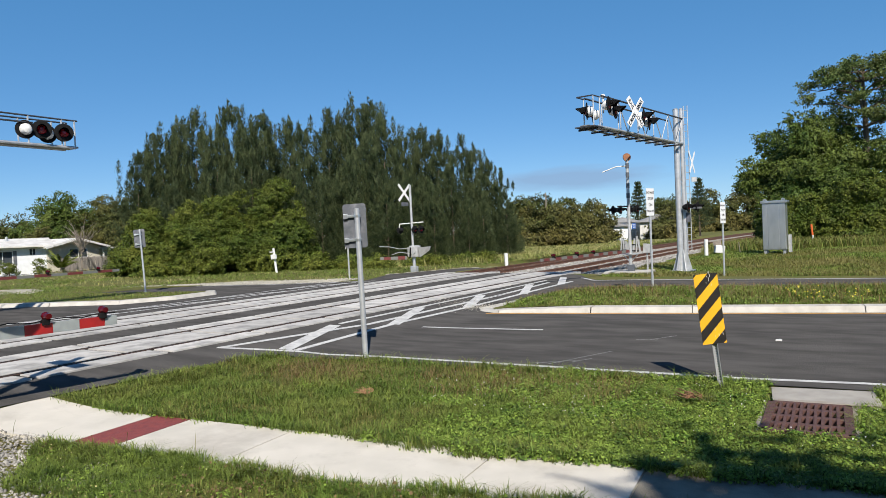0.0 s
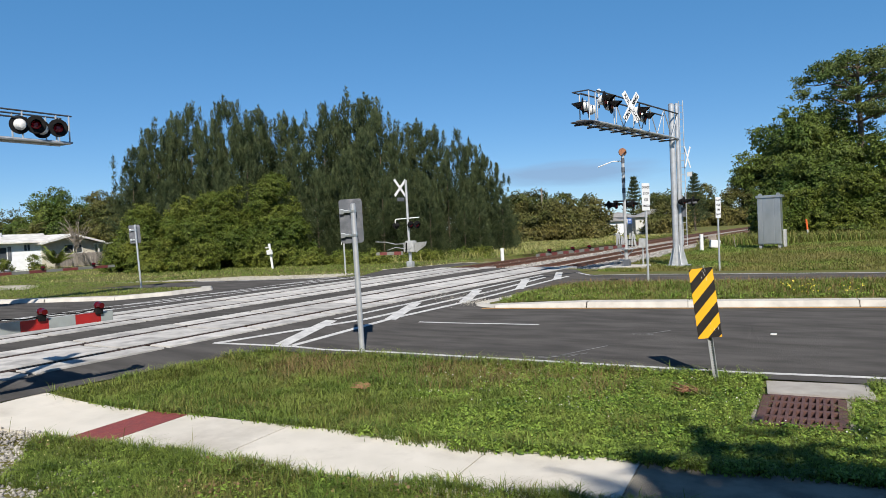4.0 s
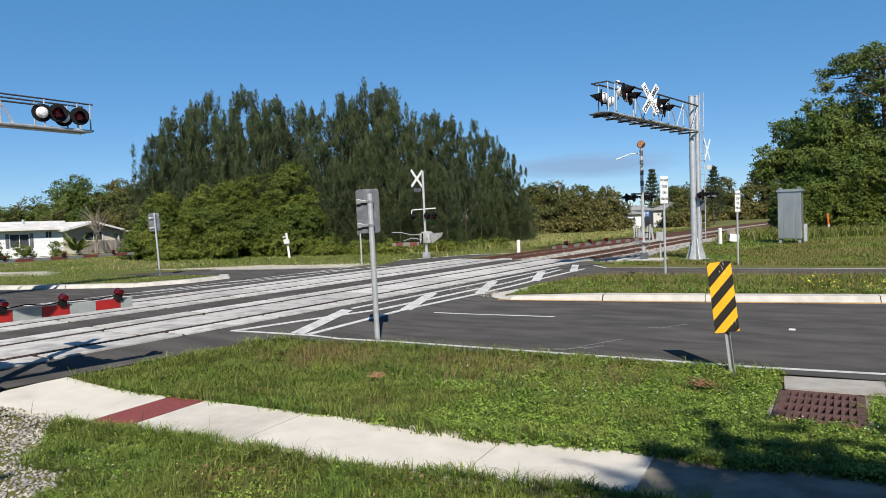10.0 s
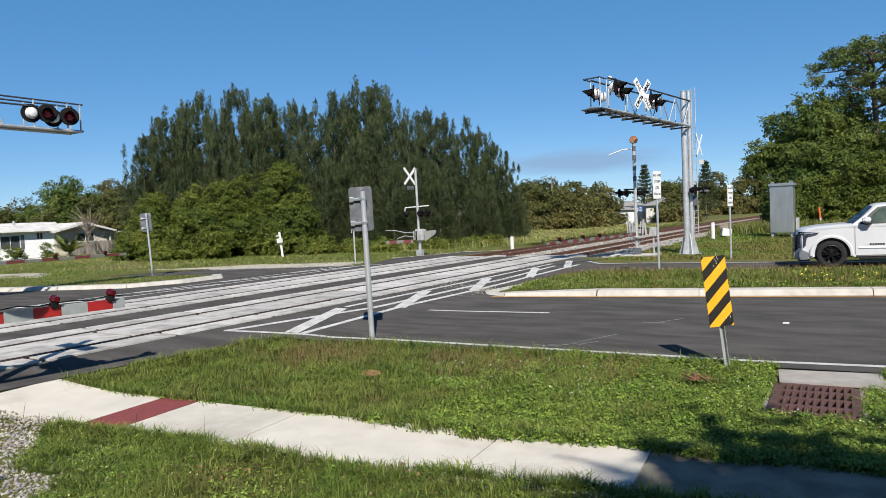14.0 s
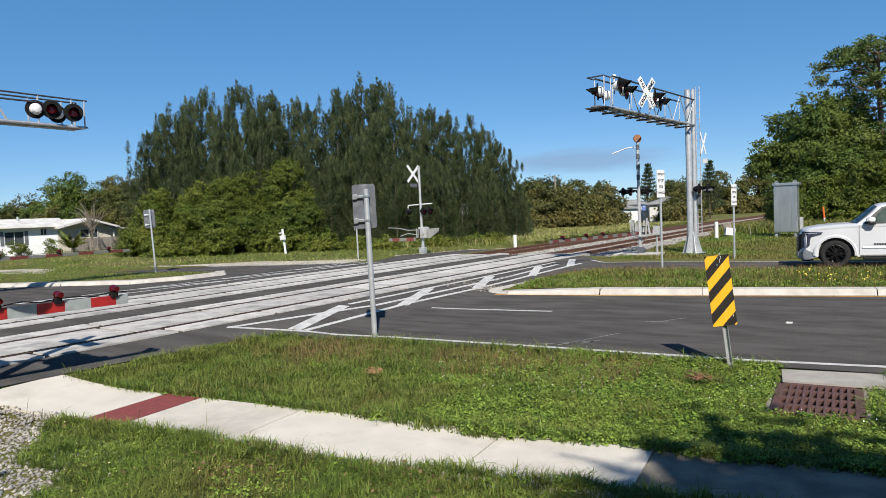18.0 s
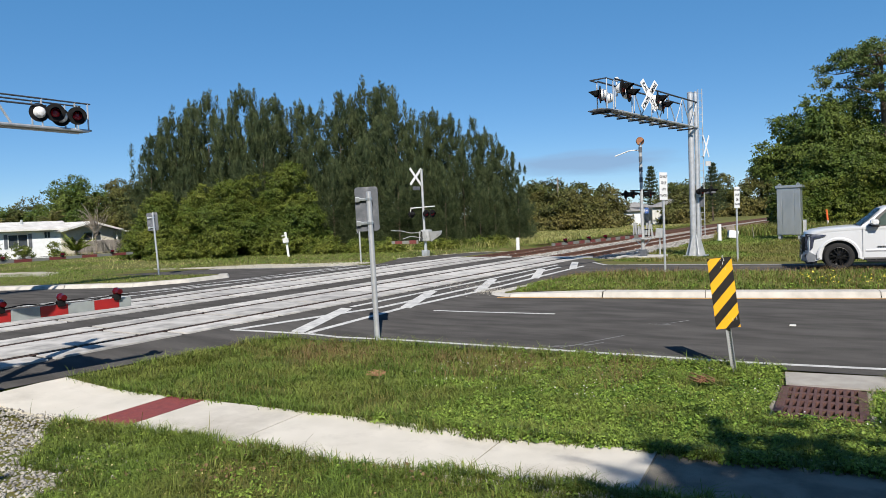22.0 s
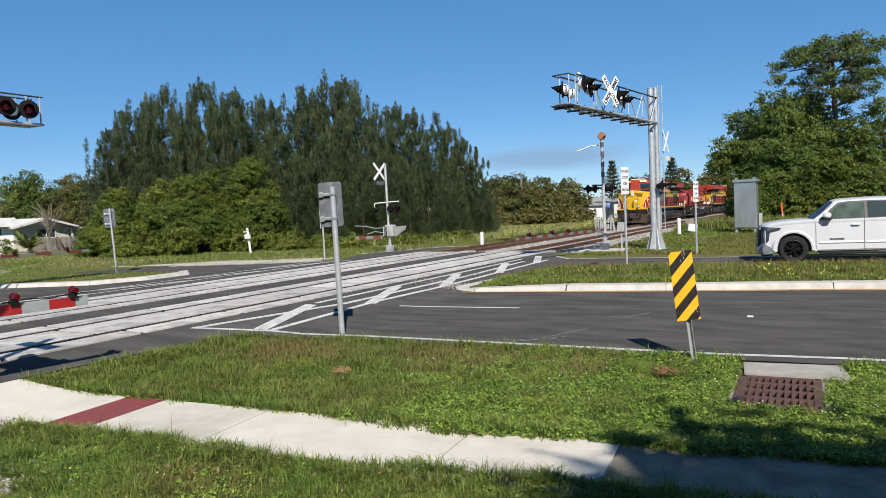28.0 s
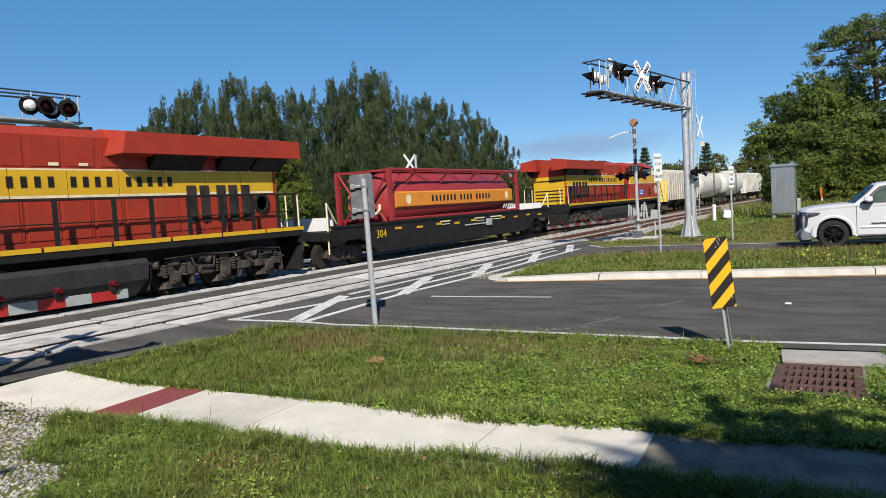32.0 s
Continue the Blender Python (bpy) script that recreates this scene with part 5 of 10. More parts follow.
    for k, u in enumerate((0.30, 0.52, 0.72, 0.92)):
        gx, gy = H0[0] + (H1[0] - H0[0]) * u + 1.2, H0[1] + (H1[1] - H0[1]) * u - 0.5
        leafy("garden_shrub", "thin pale garden shrub against the house wall", gx, gy, 1.8, 1.0, 1.7, 1500, 0.12, LEAF_BUSH, 200 + k, 9, 0.35, 1.0, "garden shrubs", "shrub", 0.2)
    for nm, (x, y, h) in (("a", POLE1), ("b", POLE2), ("c", POLE3)):
        t = thing("utility_pole", pose(x, y, G(x, y)), "thin grey wooden utility pole", "utility pole", "utility poles")
        bm = BM()
        rod(bm, (0, 0, 0), (0, 0, h), 0.14, 0.10, 8)
        part("pole", bm, BARK_PALE, t)
        bm = BM()
        box(bm, (0.1, -0.15, h * 0.62), (0.3, 0.3, 0.6), bev=0.04)
        part("transformer", bm, GALV, t)
    build_houses(H0, H1, H2, H3, R0, R1, R2)



build_casuarinas()
build_vegetation()


# ---- grass, weeds, gravel, debris ----
def scatter(n, x0, x1, y0, y1, keep, rs):
    p = rs.uniform((x0, y0), (x1, y1), (n, 2))
    k = np.array([keep(a, b) for a, b in p], dtype=bool)
    return p[k]


def blades(name, pts, hmin, hmax, wd, rs, material, lean=0.5, base=0.0, label="", zf=None, out=None, grow=None):
    """Grass blades bent over at the top: two quads each."""
    n = len(pts)
    z = np.array([(zf or GV)(a, b) for a, b in pts]) + base
    b0 = np.column_stack([pts, z])
    h = rs.uniform(hmin, hmax, n) * (1.0 if grow is None else grow)
    a = rs.uniform(0, 2 * np.pi, n) if out is None else out + rs.normal(size=n) * 0.8
    d = np.column_stack([np.cos(a), np.sin(a), np.zeros(n)])
    s = np.column_stack([-np.sin(a), np.cos(a), np.zeros(n)]) * (wd * rs.uniform(0.6, 1.3, n))[:, None] / 2
    l1, l2 = rs.uniform(0, lean * 0.6, n), rs.uniform(0.2, lean * 1.8, n)
    up = np.array([0, 0, 1.0])
    m = b0 + up * (h * 0.6)[:, None] + d * (h * l1)[:, None]
    t = b0 + up * (h * (1.0 - 0.25 * l2))[:, None] + d * (h * (l1 + l2))[:, None]
    v = np.stack([b0 - s, b0 + s, m + s * 0.8, m - s * 0.8, t], 1).reshape(-1, 3)
    k = np.arange(n) * 5
    f4 = np.stack([k, k + 1, k + 2, k + 3], 1)
    me = bpy.data.meshes.new(name)
    faces = np.concatenate([f4.ravel(), np.stack([k + 3, k + 2, k + 4], 1).ravel()])
    me.vertices.add(len(v))
    me.vertices.foreach_set("co", v.astype(np.float32).ravel())
    me.loops.add(len(faces))
    me.loops.foreach_set("vertex_index", faces.astype(np.int32))
    me.polygons.add(2 * n)
    me.polygons.foreach_set("loop_start", np.concatenate([np.arange(n) * 4, 4 * n + np.arange(n) * 3]).astype(np.int32))
    me.update(calc_edges=True)
    me.materials.append(material)
    return tagged(part(name, me, None), label, "grass", kind="stuff")


def tufted(n, x0, x1, y0, y1, keep, rs, per=13, spread=0.04):
    """Points gathered into tufts: the points, the way each leans out of its tuft, and how tall its tuft grows."""
    c = scatter(n // per, x0, x1, y0, y1, keep, rs)
    k = np.repeat(np.arange(len(c)), rs.randint(per // 2, per * 3 // 2 + 1, len(c)))
    o = rs.normal(size=(len(k), 2)) * (spread * rs.uniform(0.6, 1.6, len(c))[k])[:, None]
    tall = np.array([1 + 0.55 * ripple(a, b, 1.7, 1.0) + 0.5 * ripple(a + 5, b, 4.5, 1.0) for a, b in c]) * rs.uniform(0.7, 1.35, len(c))
    return c[k] + o, np.arctan2(o[:, 1], o[:, 0]), np.clip(tall, 0.35, 2.2)[k]


def rosettes(name, centres, rs, material, label, leaf=(0.018, 0.040), wide=(0.035, 0.10), high=(0.05, 0.13), per=(10, 26), zf=None):
    """Creeping weeds: low domes of small leaves that face up and outwards."""
    n = len(centres)
    k = np.repeat(np.arange(n), rs.randint(per[0], per[1], n))
    m = len(k)
    R, H = rs.uniform(*wide, n)[k], rs.uniform(*high, n)[k]
    a, q = rs.uniform(0, 2 * np.pi, m), np.sqrt(rs.uniform(0, 1, m))
    z = np.array([(zf or GV)(x, y) for x, y in centres])[k]
    r = R * q
    c = np.column_stack([centres[k, 0] + r * np.cos(a), centres[k, 1] + r * np.sin(a), z + H * (1 - 0.75 * q * q) * rs.uniform(0.7, 1.0, m)])
    nn = np.column_stack([np.cos(a) * q * 0.9, np.sin(a) * q * 0.9, np.ones(m)]) + rs.normal(size=(m, 3)) * 0.38
    nn /= np.linalg.norm(nn, axis=1)[:, None]
    u = np.cross(nn, rs.normal(size=(m, 3)))
    u /= np.linalg.norm(u, axis=1)[:, None]
    w = np.cross(nn, u)
    sz = (rs.uniform(*leaf, m) / 2)[:, None]
    v = np.stack([c - u * sz, c + w * sz * 0.75 + u * sz * 0.1, c + u * sz, c - w * sz * 0.75 + u * sz * 0.1], 1).reshape(-1, 3)
    return tagged(part(name, fast_mesh(name, v, np.arange(4 * m).reshape(m, 4), material), None), label, "weeds", kind="stuff")


def leaflets(name, pts, size, rs, material, hmax, label, base=0.02, flat=0.5, zf=None, cat="weeds"):
    """Small round weed leaves lying at all angles."""
    n = len(pts)
    z = np.array([(zf or GV)(a, b) for a, b in pts]) + base + rs.uniform(0, hmax, n)
    c = np.column_stack([pts, z])
    u = rs.normal(size=(n, 3))
    u[:, 2] *= flat
    u /= np.linalg.norm(u, axis=1)[:, None]
    nn = np.cross(u, rs.normal(size=(n, 3)) * np.array([1, 1, flat]))
    nn /= np.linalg.norm(nn, axis=1)[:, None]
    r = (size * rs.uniform(0.6, 1.3, n))[:, None] / 2
    v = np.stack([c - u * r, c + nn * r * 0.85, c + u * r, c - nn * r * 0.85], 1).reshape(-1, 3)
    return tagged(part(name, fast_mesh(name, v, np.arange(4 * n).reshape(n, 4), material), None), label, cat, kind="stuff")


SW_D = Vector((1, 0.085)).normalized()


def sw_off(x, y):
    """Signed distance across the sidewalk's centre line."""
    return -(x + 1.66) * SW_D.y + (y - 5.42) * SW_D.x


def ripple(x, y, k, amp):
    return amp * noise.noise(Vector((x * k, y * k, 3.1)))


def verge(x, y):
    """Near verge between sidewalk and road."""
    o = sw_off(x, y)
    if o < 0.76 - 0.24 * math.exp(-((x + 3.6) / 1.1) ** 2) - 0.06 * sstep(-3, -1, x) + ripple(x, y, 1.6, 0.12) or y > lerp_at(SOUTH, x) + 0.06 + ripple(x, y, 2.0, 0.14):
        return False
    if x < -9.75 + ripple(x, y, 1.5, 0.25):
        return False
    if -1.02 < x < -0.08 and 7.88 + 0.14 * (x + 0.55) < y or -1.08 < x < 0.14 and y > 9.2:
        return False
    return True


def strip_low(x, y):
    """Grass on the camera's side of the sidewalk."""
    o = sw_off(x, y)
    if o > -0.43 + 0.16 * sstep(-3.4, -2.0, x) + ripple(x, y, 1.4, 0.12):
        return False
    return y > 4.45 - 0.62 * (x + 8.3) + ripple(x, y, 1.0, 0.5) or x > -5.6


def lawn(x, y):
    """Soil height, or the top of the slab where the grass lies over its edge."""
    o = sw_off(x, y)
    return G(x, y) + 0.008 if -0.45 < o < 0.77 and x > -10 else GV(x, y) + 0.05 * sstep(1.0, 0.77, o) * sstep(-0.8, -0.45, o)


def build_grass():
    rs = np.random.RandomState(5)
    p, out, grow = tufted(150000, -10.4, 0.9, 5.3, 10.1, verge, rs)
    dry = np.array([0.45 * ripple(a, b, 0.55, 1.0) + 0.3 * ripple(a, b, 2.2, 1.0) + 0.16 * math.exp(-((a + 6.2) ** 2 / 4 + (b - 8.6) ** 2 / 0.7)) for a, b in p])
    k = dry <= 0.24
    blades("verge_grass", p[k], 0.05, 0.12, 0.0075, rs, GRASS, 0.8, 0.0, "lush green grass on the verge", lawn, out[k], grow[k])
    k = (dry > 0.04) & (rs.uniform(0, 1, len(p)) < 0.34)
    blades("verge_dry_grass", p[k], 0.05, 0.14, 0.006, rs, GRASS_DRY, 0.6, 0.0, "straw-tinged grass on the verge", lawn, out[k], grow[k])
    p = scatter(70000, -10.4, 0.9, 5.3, 10.1, verge, rs)
    blades("verge_undergrowth", p, 0.03, 0.07, 0.007, rs, GRASS_DEEP, 0.9, 0.0, "short dark green grass under the tufts", zf=lawn)
    q = scatter(11500, -7.4, 0.6, 5.6, 10.0, verge, rs)
    wq = np.array([sstep(-6.0, -3.0, a) * 0.75 + ripple(a, b, 0.9, 0.7) + ripple(a, b + 7, 2.6, 0.45) for a, b in q])
    rosettes("verge_weeds", q[wq > 0.48], rs, CLOVER, "bright green creeping weeds in the verge", zf=lawn)
    q = scatter(5200, -6.4, 0.6, 5.6, 10.0, verge, rs)
    wq = np.array([sstep(-5.6, -2.6, a) * 0.7 + ripple(a + 3, b, 1.3, 0.9) for a, b in q])
    rosettes("verge_dark_weeds", q[wq > 0.6], rs, CLOVER_DEEP, "dark green broad-leaved weeds in the verge", (0.025, 0.055), (0.04, 0.12), (0.04, 0.11), (8, 20), lawn)
    p, out, grow = tufted(120000, -9.0, 1.0, 2.2, 5.9, strip_low, rs, 14, 0.035)
    dry = np.array([ripple(a, b, 0.6, 1.0) + 0.4 * ripple(a + 9, b, 2.4, 1.0) for a, b in p])
    k = dry < 0.16
    blades("near_grass", p[k], 0.04, 0.11, 0.0065, rs, GRASS, 0.85, 0.0, "green grass beside the sidewalk", lawn, out[k], grow[k])
    k = (dry > -0.02) & (rs.uniform(0, 1, len(p)) < 0.5)
    blades("near_dry_grass", p[k], 0.03, 0.10, 0.006, rs, GRASS_DRY, 0.7, 0.0, "patchy yellow-green grass beside the sidewalk", lawn, out[k], grow[k])
    p = scatter(60000, -9.0, 1.0, 2.2, 5.9, strip_low, rs)
    blades("near_undergrowth", p, 0.03, 0.06, 0.007, rs, GRASS_DEEP, 0.9, 0.0, "short dark grass under the near tufts", zf=lawn)
    p, out, grow = tufted(70000, -9.0, 0.8, 3.6, 5.8, lambda a, b: strip_low(a, b) and sw_off(a, b) > -0.75, rs, 12, 0.03)
    blades("near_edge_grass", p, 0.04, 0.10, 0.008, rs, GRASS, 0.9, 0.0, "dense grass creeping over the sidewalk edge", lawn, out, grow)
    q = scatter(3600, -8.0, 0.6, 2.4, 5.6, strip_low, rs)
    rosettes("near_weeds", q[np.array([ripple(a, b, 1.1, 1.0) for a, b in q]) > 0.0], rs, CLOVER, "small green weeds in the near grass", (0.016, 0.035), (0.03, 0.09), (0.03, 0.08), (8, 20), lawn)
    # reddish seed heads on the crown of the verge
    q = scatter(17000, -9.0, -2.6, 7.0, 9.9, verge, rs)
    q = q[np.array([math.exp(-((b - 8.9) / 0.9) ** 2) * (0.4 + 0.6 * (a > -8.6)) * (0.6 + 0.9 * ripple(a, b, 0.9, 1.0)) for a, b in q]) > rs.uniform(0.1, 1, len(q))]
    blades("seed_stalks", q, 0.10, 0.23, 0.0045, rs, mat("seed_head_brown", (0.22, 0.125, 0.058), 0.8, 0, (0.17, 0.13, 0.05), 2, 0.5, island=0.3), 0.7, 0.0, "thin reddish seed stalks in the grass")
    q = scatter(130, -8.9, -3.0, 4.0, 5.2, lambda a, b: -0.6 < sw_off(a, b) < -0.38, rs)
    blades("edge_stalks", q, 0.12, 0.3, 0.006, rs, GRASS_DRY, 0.5, 0.0, "wispy weed stalks at the sidewalk edge", zf=lawn)
    q = scatter(330, -5.5, 0.6, 7.3, 10, verge, rs)
    leaflets("clover_flowers", q, 0.016, rs, WHITE, 0.05, "tiny white flowers among the weeds", 0.09, cat="flowers")
    q = scatter(240, -8.6, -4.5, 2.6, 4.9, strip_low, rs)
    leaflets("pale_flowers", q, 0.016, rs, mat("pale_yellow_petal", (0.7, 0.62, 0.3), 0.7), 0.05, "small pale flowers in the near grass", 0.06, cat="flowers")
    # ragged tufts at the verge edges
    q = scatter(14000, -10.3, 0.5, 5.6, 10.4, lambda a, b: verge(a, b) and (sw_off(a, b) < 0.92 or b > lerp_at(SOUTH, a) - 0.22), rs)
    blades("edge_tufts", q, 0.10, 0.24, 0.009, rs, GRASS, 0.7, 0.0, "longer grass along the kerbless edge", zf=lawn)
    # creeping weeds over the slab edges
    q = scatter(9000, -9.0, 0.4, 5.2, 6.6, lambda a, b: 0 < (verge(a, b + 0.07) or verge(a, b + 0.03)) - verge(a, b) and ripple(a, b, 3.5, 1.0) > -0.1, rs)
    leaflets("creeping_weeds", q, 0.03, rs, CLOVER, 0.02, "flat weeds creeping over the sidewalk edge", 0.01, 0.25, zf=lawn)
    q = scatter(5000, -8.0, 0.2, 2.6, 5.4, lambda a, b: strip_low(a, b) and ripple(a, b, 0.8, 1.0) > 0.22, rs)
    leaflets("dead_leaves", q, 0.035, rs, mat("brown_thatch", (0.24, 0.16, 0.08), 0.9, 0, (0.16, 0.11, 0.06), 4, 0.5, island=0.3), 0.04, "brown dead leaves in the near grass", 0.02, 0.4, zf=lawn, cat="dead leaves")
    # medians
    inside = lambda poly: lambda x, y: sum((y1 > y) != (y2 > y) and x < (x2 - x1) * (y - y1) / (y2 - y1) + x1 for (x1, y1), (x2, y2) in zip(poly, poly[1:] + poly[:1])) % 2 == 1
    small = [(-8.75, 17.7), (-8.2, 17.0), (-3.6, 17.9), (0.0, 18.6), (6, 19.8), (6, 23.2), (0.06, 22.5), (-7.9, 21.5), (-8.7, 19.6)]
    top = lambda a, b: G(a, b) + 0.14 * low_end(a) + crown(a, b)
    q, out, grow = tufted(60000, -9.2, 2.5, 16.9, 25.3, inside(small), rs, 9, 0.07)
    blades("median_grass", q, 0.06, 0.13, 0.014, rs, GRASS, 0.7, 0.0, "grass on the road median", top, out, grow)
    q = scatter(16000, -9.2, 2.5, 16.9, 25.3, lambda a, b: inside(small)(a, b) and ripple(a, b, 0.5, 1.0) > -0.05, rs)
    blades("median_dry_grass", q, 0.06, 0.20, 0.010, rs, GRASS_DRY, 0.5, 0.0, "straw grass on the road median", top)
    q = scatter(7000, -9.2, 2.5, 18.6, 25.3, inside(small), rs)
    blades("median_seed_stalks", q, 0.14, 0.30, 0.007, rs, mat("seed_head_brown", (0.22, 0.125, 0.058), 0.8), 0.5, 0.0, "thin reddish seed stalks on the median", top)
    q = scatter(1100, -9.2, 2.5, 16.9, 25.3, lambda a, b: inside(small)(a, b) and b < lerp_at([(-9, 18.1), (-3.6, 18.6), (0, 19.3), (6, 20.5)], a), rs)
    rosettes("median_weeds", q, rs, CLOVER, "green weeds creeping over the median kerb", (0.035, 0.07), (0.05, 0.16), (0.05, 0.14), (7, 15), top)
    q = scatter(110, -1.75, 0.15, 18.75, 19.7, lambda a, b: ripple(a, b, 1.3, 1.0) > -0.2, rs)
    leaflets("yellow_flowers", q, 0.042, rs, mat("yellow_petal", (0.88, 0.74, 0.08), 0.6), 0.1, "bright yellow flowers on the median", 0.10, zf=top, cat="flowers")
    leftp = [(-40, 10.2), (-28.53, 14.1), (-23.5, 16.1), (-22.8, 17.3), (-22.9, 19.0), (-24, 19.3), (-30.5, 17.9), (-29.5, 22.2), (-40, 19.9), (-60, 15.6), (-60, 5.0)]
    q = scatter(60000, -60, -22, 5, 22, lambda a, b: inside(leftp)(a, b) and not (a < -34.5 and -3.1 < b - lerp_at(NORTH, a) < 0.3 - 3.2 * sstep(-38, -34.5, a) and ripple(a, b, 0.8, 1.0) > -0.3), rs)
    blades("left_median_grass", q, 0.03, 0.10, 0.018, rs, GRASS, 1.0, 0.14, "grass on the narrow median")
    # verges beyond the roads
    def far_right(x, y):
        return y > lerp_at(NORTH, x) + 0.25 and x > -9.2 + ripple(x, y, 0.5, 0.6)
    q = scatter(60000, -9.6, 1.5, 28.2, 50, far_right, rs)
    q = q[rs.uniform(0, 1, len(q)) < 30.0 / q[:, 1]]
    d = np.array([ripple(a, b, 0.25, 1.0) for a, b in q])
    blades("far_verge_grass", q[d < 0.1], 0.04, 0.12, 0.03, rs, GRASS, 0.6, 0.0, "mown grass on the far verge")
    blades("far_verge_dry_grass", q[d > -0.12], 0.04, 0.16, 0.024, rs, GRASS_DRY, 0.5, 0.0, "yellowing grass on the far verge")

    def west(x, y):
        if 25 < y < 34.6 and x > lerp_at([(25, -19.4), (29.6, -21.3), (34, -19.9), (34.6, -19.5)], y):
            return False
        return x < -19.9 and y > lerp_at(NORTH, x) + 0.3 + (0.9 * sstep(-33, -24, x) if x < -21 else 1.2) and not (-33.5 < x < -19 and y < lerp_at(NORTH, x) + (2.2 + ripple(x, y, 0.7, 1.2)) * (1 - 0.6 * sstep(-26, -33, x)))
    q = scatter(80000, -66, -19.5, 20, 62, west, rs)
    d = np.array([ripple(a, b, 0.18, 1.0) for a, b in q])
    blades("west_verge_grass", q[d < 0.22], 0.04, 0.13, 0.03, rs, GRASS, 1.0, 0.0, "grass beyond the railway")
    blades("west_verge_dry_grass", q[d > 0.0][::3], 0.05, 0.20, 0.022, rs, FIELD_DRY, 0.9, 0.0, "straw grass beyond the railway")
    # tall weeds before the trees
    def tall(x, y):
        return x < -19.8 and (1.2 if x < -31 else 0.2) < y - lerp_at([(-60, 31), (-45, 33.5), (-36, 36.0), (-28, 38), (-22, 38.5), (-19.8, 40)], x) < 3.5 + 6 * sstep(-30, -22, x)
    q = scatter(60000, -60, -19.8, 30, 60, tall, rs)
    blades("tall_weeds", q[::2], 0.15, 0.75, 0.022, rs, FIELD_DRY, 0.9, 0.0, "tall straw-coloured weeds before the trees")
    blades("tall_green_weeds", q[1::3], 0.15, 0.5, 0.024, rs, GRASS, 0.9, 0.0, "tall green weeds before the trees")
    q = scatter(52000, -40, -19.6, 44, 92, lambda a, b: a > -36 + (b - 48) * 0.02, rs)
    blades("field_weeds", q, 0.10, 0.36, 0.05, rs, FIELD_DRY, 1.1, 0.0, "rough tall grass beside the far rails")
    blades("field_green_weeds", q[::2] + 0.2, 0.10, 0.32, 0.05, rs, GRASS, 0.9, 0.0, "rough green grass beside the far rails")
    q = scatter(24000, -8.8, 3.5, 41, 56, lambda a, b: (a > -6.6 or b > 46) and b > 43 + 3 * sstep(-4, 0, a) + ripple(a, b, 0.4, 1.5), rs)
    blades("verge_tall_weeds", q[::2], 0.25, 0.8, 0.035, rs, GRASS_DRY, 0.5, 0.0, "tall dry weeds under the verge trees")
    blades("verge_tall_green_weeds", q[1::2], 0.2, 0.7, 0.035, rs, GRASS, 0.5, 0.0, "tall green weeds under the verge trees")


def stones(name, pts, size, rs, material, label, zf=None):
    """Many small angular stones as one mesh."""
    n = len(pts)
    z = np.array([(zf or GV)(a, b) for a, b in pts])
    base = np.array([[1, 0, 0], [-1, 0, 0], [0, 1, 0], [0, -1, 0], [0, 0, 1], [0, 0, -1]], dtype=float)
    tri = np.array([[0, 2, 4], [2, 1, 4], [1, 3, 4], [3, 0, 4], [2, 0, 5], [1, 2, 5], [3, 1, 5], [0, 3, 5]])
    r = size * rs.uniform(0.5, 1.4, (n, 1, 1))
    o = base[None] * rs.uniform(0.6, 1.2, (n, 6, 3)) + rs.normal(size=(n, 6, 3)) * 0.22
    a = rs.uniform(0, 2 * np.pi, n)
    c, s = np.cos(a)[:, None], np.sin(a)[:, None]
    ox, oy = o[:, :, 0] * c - o[:, :, 1] * s, o[:, :, 0] * s + o[:, :, 1] * c
    o = np.stack([ox, oy, o[:, :, 2] * 0.7], 2) * r / 2
    v = (np.column_stack([pts, z])[:, None] + o + np.array([0, 0, 0.2]) * r * 0.6).reshape(-1, 3)
    f = (np.arange(n)[:, None, None] * 6 + tri[None]).reshape(-1, 3)
    return tagged(part(name, fast_mesh(name, v, f, material), None), label, "gravel", kind="stuff")


